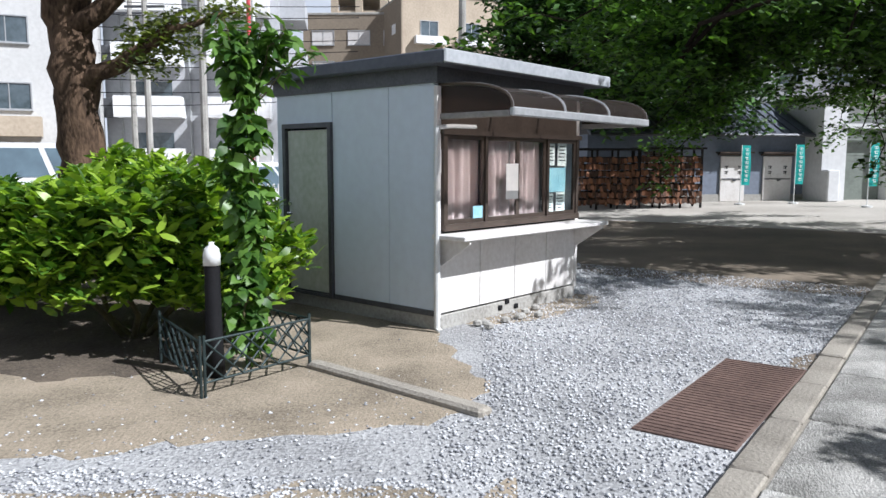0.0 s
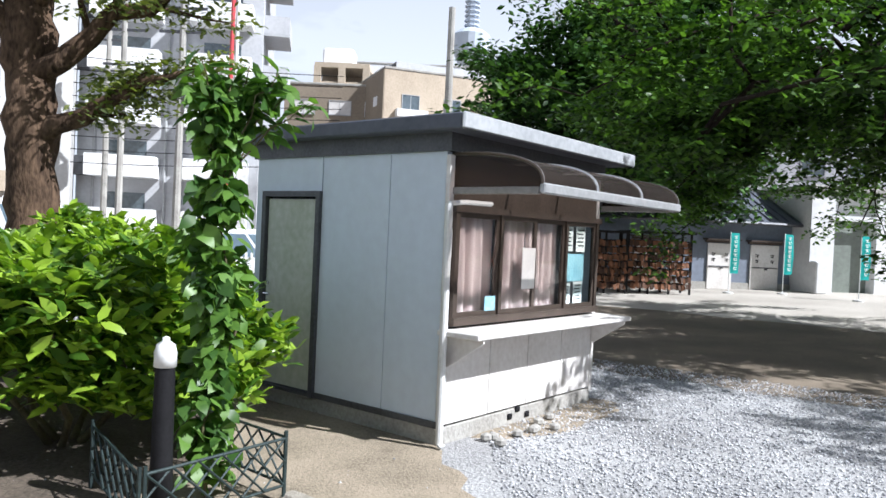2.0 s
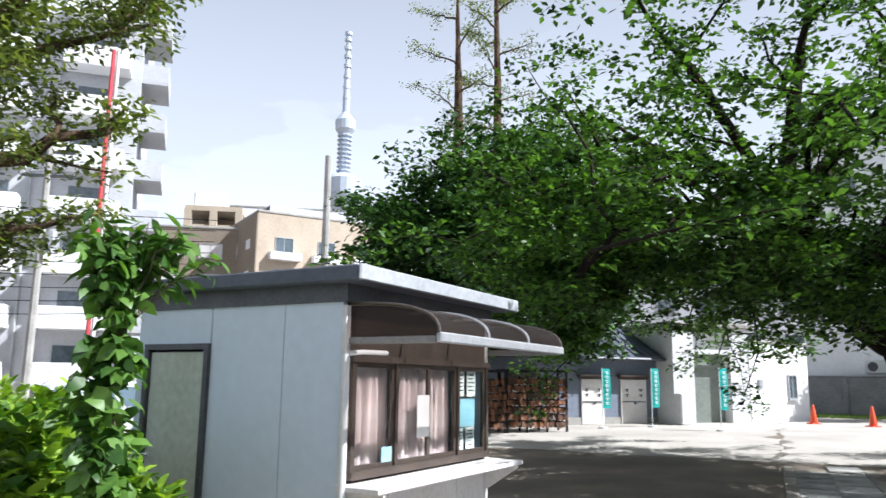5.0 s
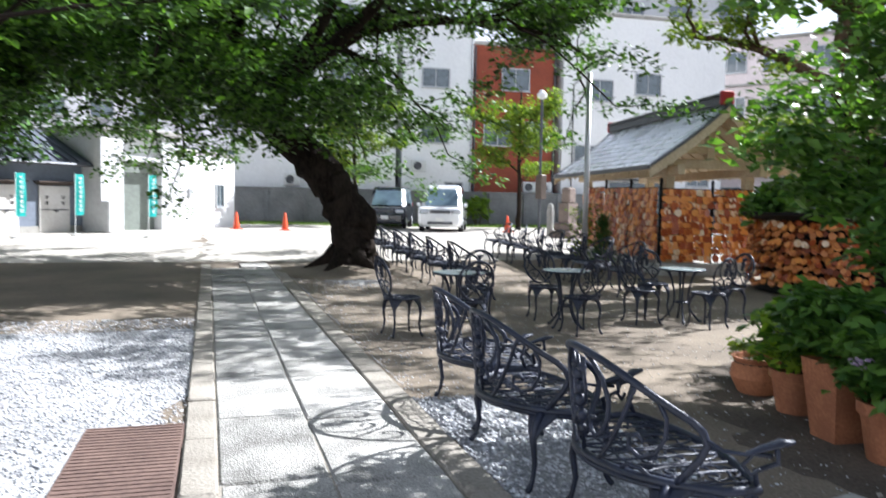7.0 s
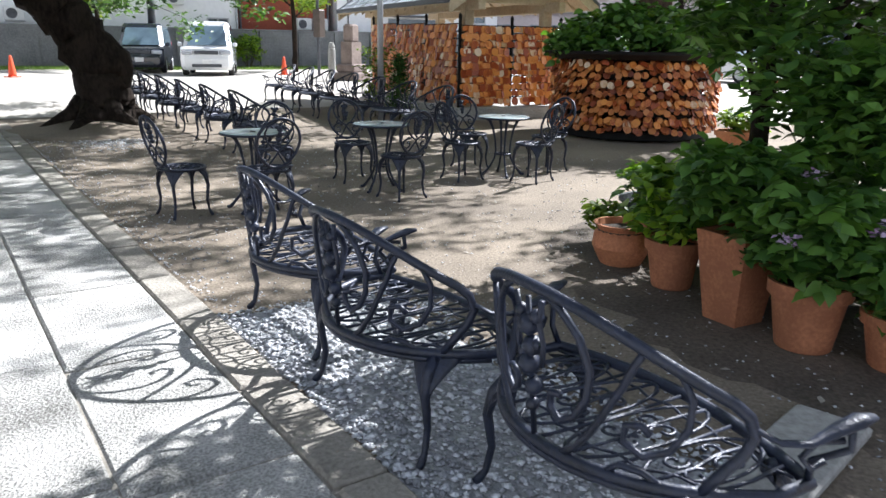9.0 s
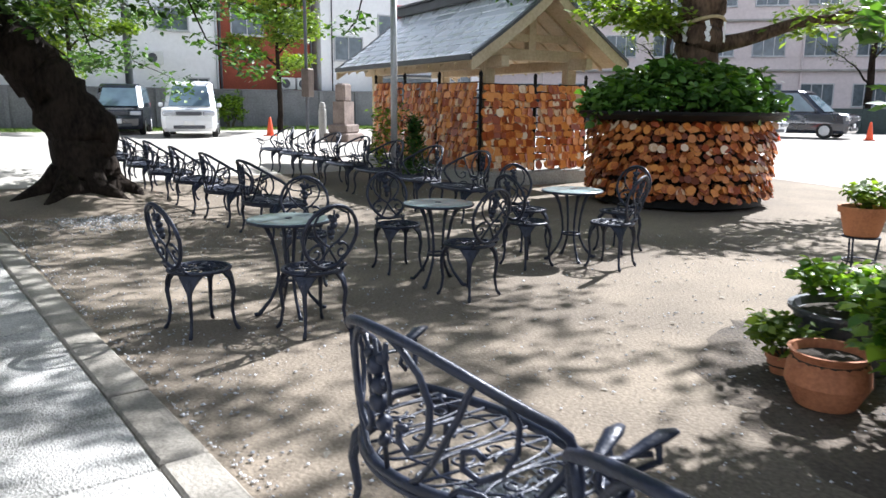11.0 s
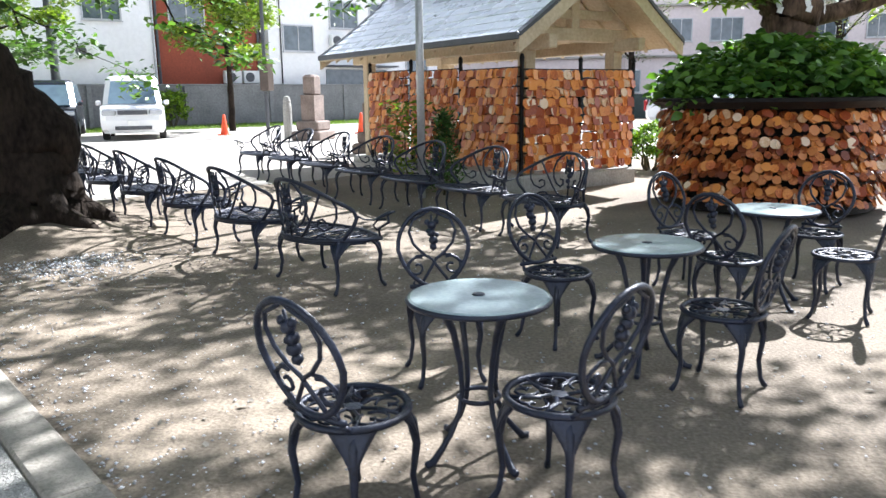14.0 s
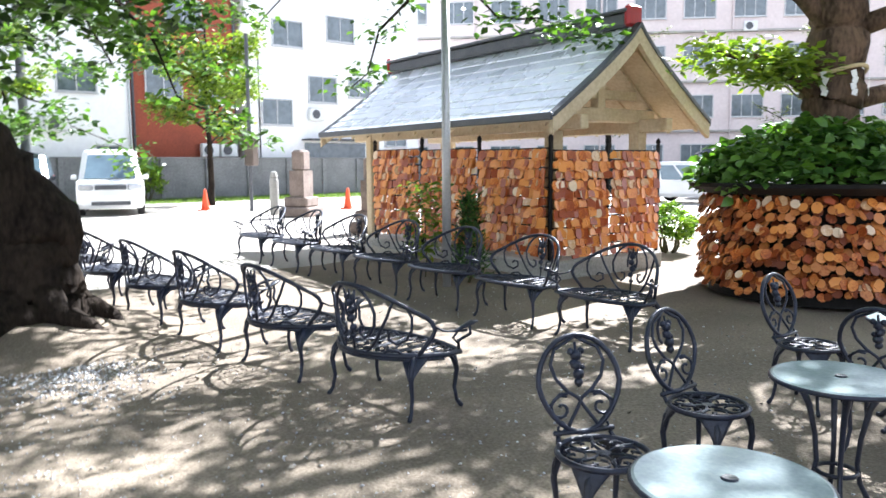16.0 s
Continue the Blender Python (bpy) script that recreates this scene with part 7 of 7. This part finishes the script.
pot((5.31, 2.02), 0.20, 0.36, "taper", "round terracotta pot with a thick rim")
potted((5.31, 2.02), 0.33, 75, 0.30, 0.42, 0.11, M_VINE, 301, "leafy hydrangea with pale mauve lacecap flowers", 4)
pot((5.20, 1.60), 0.19, 0.28, "taper", "low round terracotta pot")
potted((5.20, 1.60), 0.26, 50, 0.26, 0.30, 0.10, M_VINE, 303, "bushy green potted plant", 1)
pot((5.58, 2.38), 0.17, 0.52, "square", "tall square tapered terracotta pot")
potted((5.58, 2.38), 0.48, 75, 0.32, 0.42, 0.11, M_VINE, 305, "leafy hydrangea with a few mauve flowers", 2)
pot((6.08, 2.78), 0.18, 0.32, "taper", "weathered terracotta pot on soil")
potted((6.08, 2.78), 0.30, 75, 0.30, 0.40, 0.11, M_BUSH, 307, "bright green leafy potted shrub")
pot((6.48, 3.18), 0.21, 0.30, "belly", "squat round terracotta urn, bare soil inside")
pot((7.21, 3.00), 0.33, 0.36, "bowl", "wide dark grey planting bowl", M_DARKTRIM)
potted((7.21, 3.00), 0.33, 40, 0.28, 0.22, 0.08, M_BUSH, 309, "small bright green plants in a bowl")
pot((6.92, 3.36), 0.10, 0.12, "taper", "small terracotta pot with yellow-green leaves")
potted((6.92, 3.36), 0.10, 22, 0.17, 0.14, 0.08, M_MAPLE, 311, "small yellow-green trailing plant")
stand = thing("plant_stand", (9.7, 2.62, gz(9.7, 2.62) + 0.004), "slender black wire stand under a flower pot", "stand")
for a in (0.5, 2.6, 4.7):
    part("leg", Geo().tube([(0.19 * math.cos(a), 0.19 * math.sin(a), 0), (0.13 * math.cos(a), 0.13 * math.sin(a), 0.2), (0.15 * math.cos(a), 0.15 * math.sin(a), 0.42)], 0.009, 6), M_IRON, stand, smooth=True)
for r, zz in ((0.15, 0.415), (0.13, 0.2)):
    part("ring", Geo().tube([(r * math.cos(a), r * math.sin(a), zz) for a in np.linspace(0, 2 * math.pi, 19)[:-1]], 0.008, 5, closed=True), M_IRON, stand, smooth=True)
part("plate", Geo().lathe([(0.02, 0.41), (0.155, 0.41), (0.155, 0.42), (0.02, 0.42)], 18), M_IRON, stand)
high = pot((9.7, 2.62), 0.20, 0.26, "taper", "terracotta pot on a black wire stand")
high.matrix_basis = Matrix.Translation((0, 0, 0.421)) @ high.matrix_basis
potted((9.7, 2.62), 0.66, 22, 0.22, 0.16, 0.08, M_MAPLE, 313, "mixed yellow-green potted leaves")
pot((5.81, 1.35), 0.18, 0.26, "taper", "terracotta pot half hidden by leaves")
potted((5.81, 1.35), 0.24, 60, 0.30, 0.35, 0.10, M_VINE, 315, "leafy green potted shrub")
potted((6.36, 2.15), 0.0, 130, 0.55, 0.75, 0.12, M_VINE, 317, "dense leafy undergrowth beneath a small tree")
potted((6.06, 1.00), 0.0, 110, 0.50, 0.8, 0.12, M_VINE, 319, "dense leafy undergrowth beneath a small tree")
single("stepping_slab", Geo().box((0, 0, 0.02), (0.95, 0.30, 0.05), bev=0.012), M_CONCRETE, (3.98, 2.10, 0.006, 0, 0, -21), "pale concrete slab set in the dirt", "slab")

# small tree over the pots
branch_tree("small_tree", (6.75, 2.35, 0.0),
    [(0, 0, -0.05, 0.08), (0.02, 0.02, 0.8, 0.065), (0, 0, 1.8, 0.055), (0.05, -0.1, 2.8, 0.04), (0.1, -0.3, 3.5, 0.02)],
    [((0, 0, 1.0), (-1.0, 0.3, 1.9), 0.025, 0.1), ((0, 0, 1.2), (-0.5, -1.3, 2.0), 0.025, 0.1), ((0, 0, 1.5), (0.9, 0.6, 2.4), 0.025, 0.1), ((0, 0, 1.8), (-1.2, -0.5, 2.8), 0.025, 0.08), ((-0.05, 0, 2.1), (0.4, -1.3, 3.0), 0.022, 0.08), ((0.0, 0, 2.5), (-0.7, -0.5, 3.2), 0.02, 0.06), ((0.05, -0.1, 2.9), (0.6, -0.7, 3.5), 0.018, 0.05), ((0, 0, 1.4), (-1.3, -1.2, 2.3), 0.022, 0.1)],
    # scatter 335: unseen top clumps added to cast dappled shade on the slabs
    M_BARK, M_VINE, scatter(335, 20, (-0.9, 0.3, 3.15), (0.9, 0.8, 0.5), 0.1) + scatter(331, 200, (0.3, -0.9, 2.4), (1.5, 1.9, 1.5), 0.3) + scatter(334, 70, (-0.75, -0.5, 1.25), (0.55, 0.7, 0.45), 0.1), 40, 0.28, 0.115, 332, "small leafy tree over flower pots", narrow=0.5)

shrub("tall_shrub", (9.3, 0.1), (1.2, 1.3, 1.5), 240, 40, 0.13, M_VINE, 381, "tall dense dark green shrub behind pots", spread=0.3)
shrub("tall_shrub", (7.6, -0.6), (1.3, 1.3, 1.6), 240, 40, 0.13, M_DARKLEAF, 383, "tall dense dark green shrub behind pots", spread=0.3)
hyd = bpy.data.objects["hydrangea_bush"]
for k in range(7):
    a = 2.2 + k * 0.42
    part("flower_head", leaf_mesh("flower_head", [(1.1 * math.cos(a), 1.1 * math.sin(a), 0.62 + 0.12 * math.sin(k * 2.3))], 70, 0.09, 0.035, np.random.default_rng(390 + k), narrow=0.9, flatten=0.6), M_MAPLE, hyd, "pale green flower head")
# little conifer before the racks, shrub behind them, weeds by the wall
leaf_plant("dwarf_conifer", (14.65, 9.0, gz(14.6, 9)), [(0.22 * (1 - k / 60) * math.cos(k * 2.4), 0.22 * (1 - k / 60) * math.sin(k * 2.4), 0.1 + 1.1 * k / 60) for k in range(60)], 34, 0.14, 0.10, M_DARKLEAF, 341, "little dark green conifer before the plaque racks", "bush", [((0, 0, 0), (0, 0, 1.1), 0.02)], narrow=0.2, droop=-0.4)
leaf_plant("yellow_shrub", (14.95, 9.7, gz(15, 9.7)), [(0.2 * math.cos(k), 0.2 * math.sin(k * 1.7), 0.3 + 1.1 * (k / 26)) for k in range(26)], 16, 0.16, 0.12, M_MAPLE, 343, "thin yellow-green shrub against plaques", "bush", [((0, 0, 0), (0, 0, 1.3), 0.012)], narrow=0.4)
shrub("round_shrub", (18.6, 6.1), (0.55, 0.5, 0.45), 60, 40, 0.10, M_BUSH, 345, "round bright green shrub beyond the racks")
shrub("wall_shrub", (32.2, 25.9), (0.9, 0.7, 0.85), 60, 40, 0.16, M_BUSH, 347, "green shrub growing against a block wall", spread=0.3)
for n, (x, y, hh) in enumerate(((29.8, 21.6, 6.6), (24.8, 27.6, 6.0))):
    branch_tree("young_maple", (x, y, 0.3), [(0, 0, 0, 0.13), (0.05, 0, 1.5, 0.1), (0, 0.05, 3.2, 0.08), (0, 0, hh, 0.03)],
        [((0, 0, 2.2 + 0.5 * k), (1.9 * math.cos(k * 2.2 + n), 1.9 * math.sin(k * 2.2 + n), 3.0 + 0.55 * k), 0.04, 0.08) for k in range(6)],
        M_BARK, M_MAPLE, scatter(351 + n, 60, (0, 0, hh - 1.7), (2.3, 2.3, 1.7), 0.4), 40, 0.5, 0.16, 355 + n, "young maple with yellow-green leaves by the wall", narrow=0.7)
for n, (x, y) in enumerate(((47.0, 7.5), (46.5, -2.5), (47.5, -9.0))):
    branch_tree("street_tree", (x, y, 0.3), [(0, 0, 0, 0.2), (0.1, 0, 3, 0.16), (0, 0.1, 7, 0.06)],
        [((0, 0, 2.4 + 0.6 * k), (2.2 * math.cos(k * 2.1 + n), 2.2 * math.sin(k * 2.1 + n), 4.2 + 0.7 * k), 0.06, 0.06) for k in range(6)],
        M_BARK, M_CAMPHOR, [], 9, 0.4, 0.15, 365 + n, "thin-leaved tree before the pink building", narrow=0.5)
rg = np.random.default_rng(77)
u = rg.random(5200)
pts = [W0 + WD * (-5 + 36 * a) + Vector((-0.6, -0.8, 0)) * (1.2 + 3.0 * c ** 1.6) for a, c in zip(u, rg.random(5200))]
me = leaf_mesh("grass", [(p.x, p.y, 0.32) for p in pts], 5, 0.16, 0.16, rg, droop=-0.9, narrow=0.12, flatten=0.1)
tagged(part("grass", me, M_GREENGRASS), "rough grass along the block wall", "grass", kind="stuff")
# fallen leaves and litter under the trees
rg = np.random.default_rng(78)
sp = [pq(2 + 16 * a, 1.2 + 7 * c) for a, c in zip(rg.random(500), rg.random(500))]
me = leaf_mesh("fallen_leaves", [(p.x, p.y, p.z + 0.012) for p in sp], 1, 0.02, 0.05, rg, droop=0.0, narrow=0.6, flatten=0.02, level=0.15)
tagged(part("fallen_leaves", me, M_KERB), "dry fallen leaves on the dirt", "leaves", kind="stuff")
# earth mound and roots at the cherry
g = Geo().lathe([(2.1, -0.08), (1.5, 0.02), (0.95, 0.09), (0.6, 0.16), (0.05, 0.2)], 24)
single("root_mound", g, M_DIRT, (10.85, 12.75, gz(10.9, 12.7)), "low mound of dirt round the cherry tree", "ground", kind="structure", smooth=True)

# ---- paving pieces ----
lay("slab", -0.45, 0.13, 1.21, -7.0, 0.05, M_STONE)
lay("slab", 0.13, 0.74, 1.21, -6.0 - 1.21 * 0.93, 0.05, M_STONE)
lay("kerb", -0.65, -0.45, 0.92, -7.0, 0.06, M_KERB)
lay("kerb", 0.74, 0.96, 0.92, -7.3, 0.06, M_KERB)
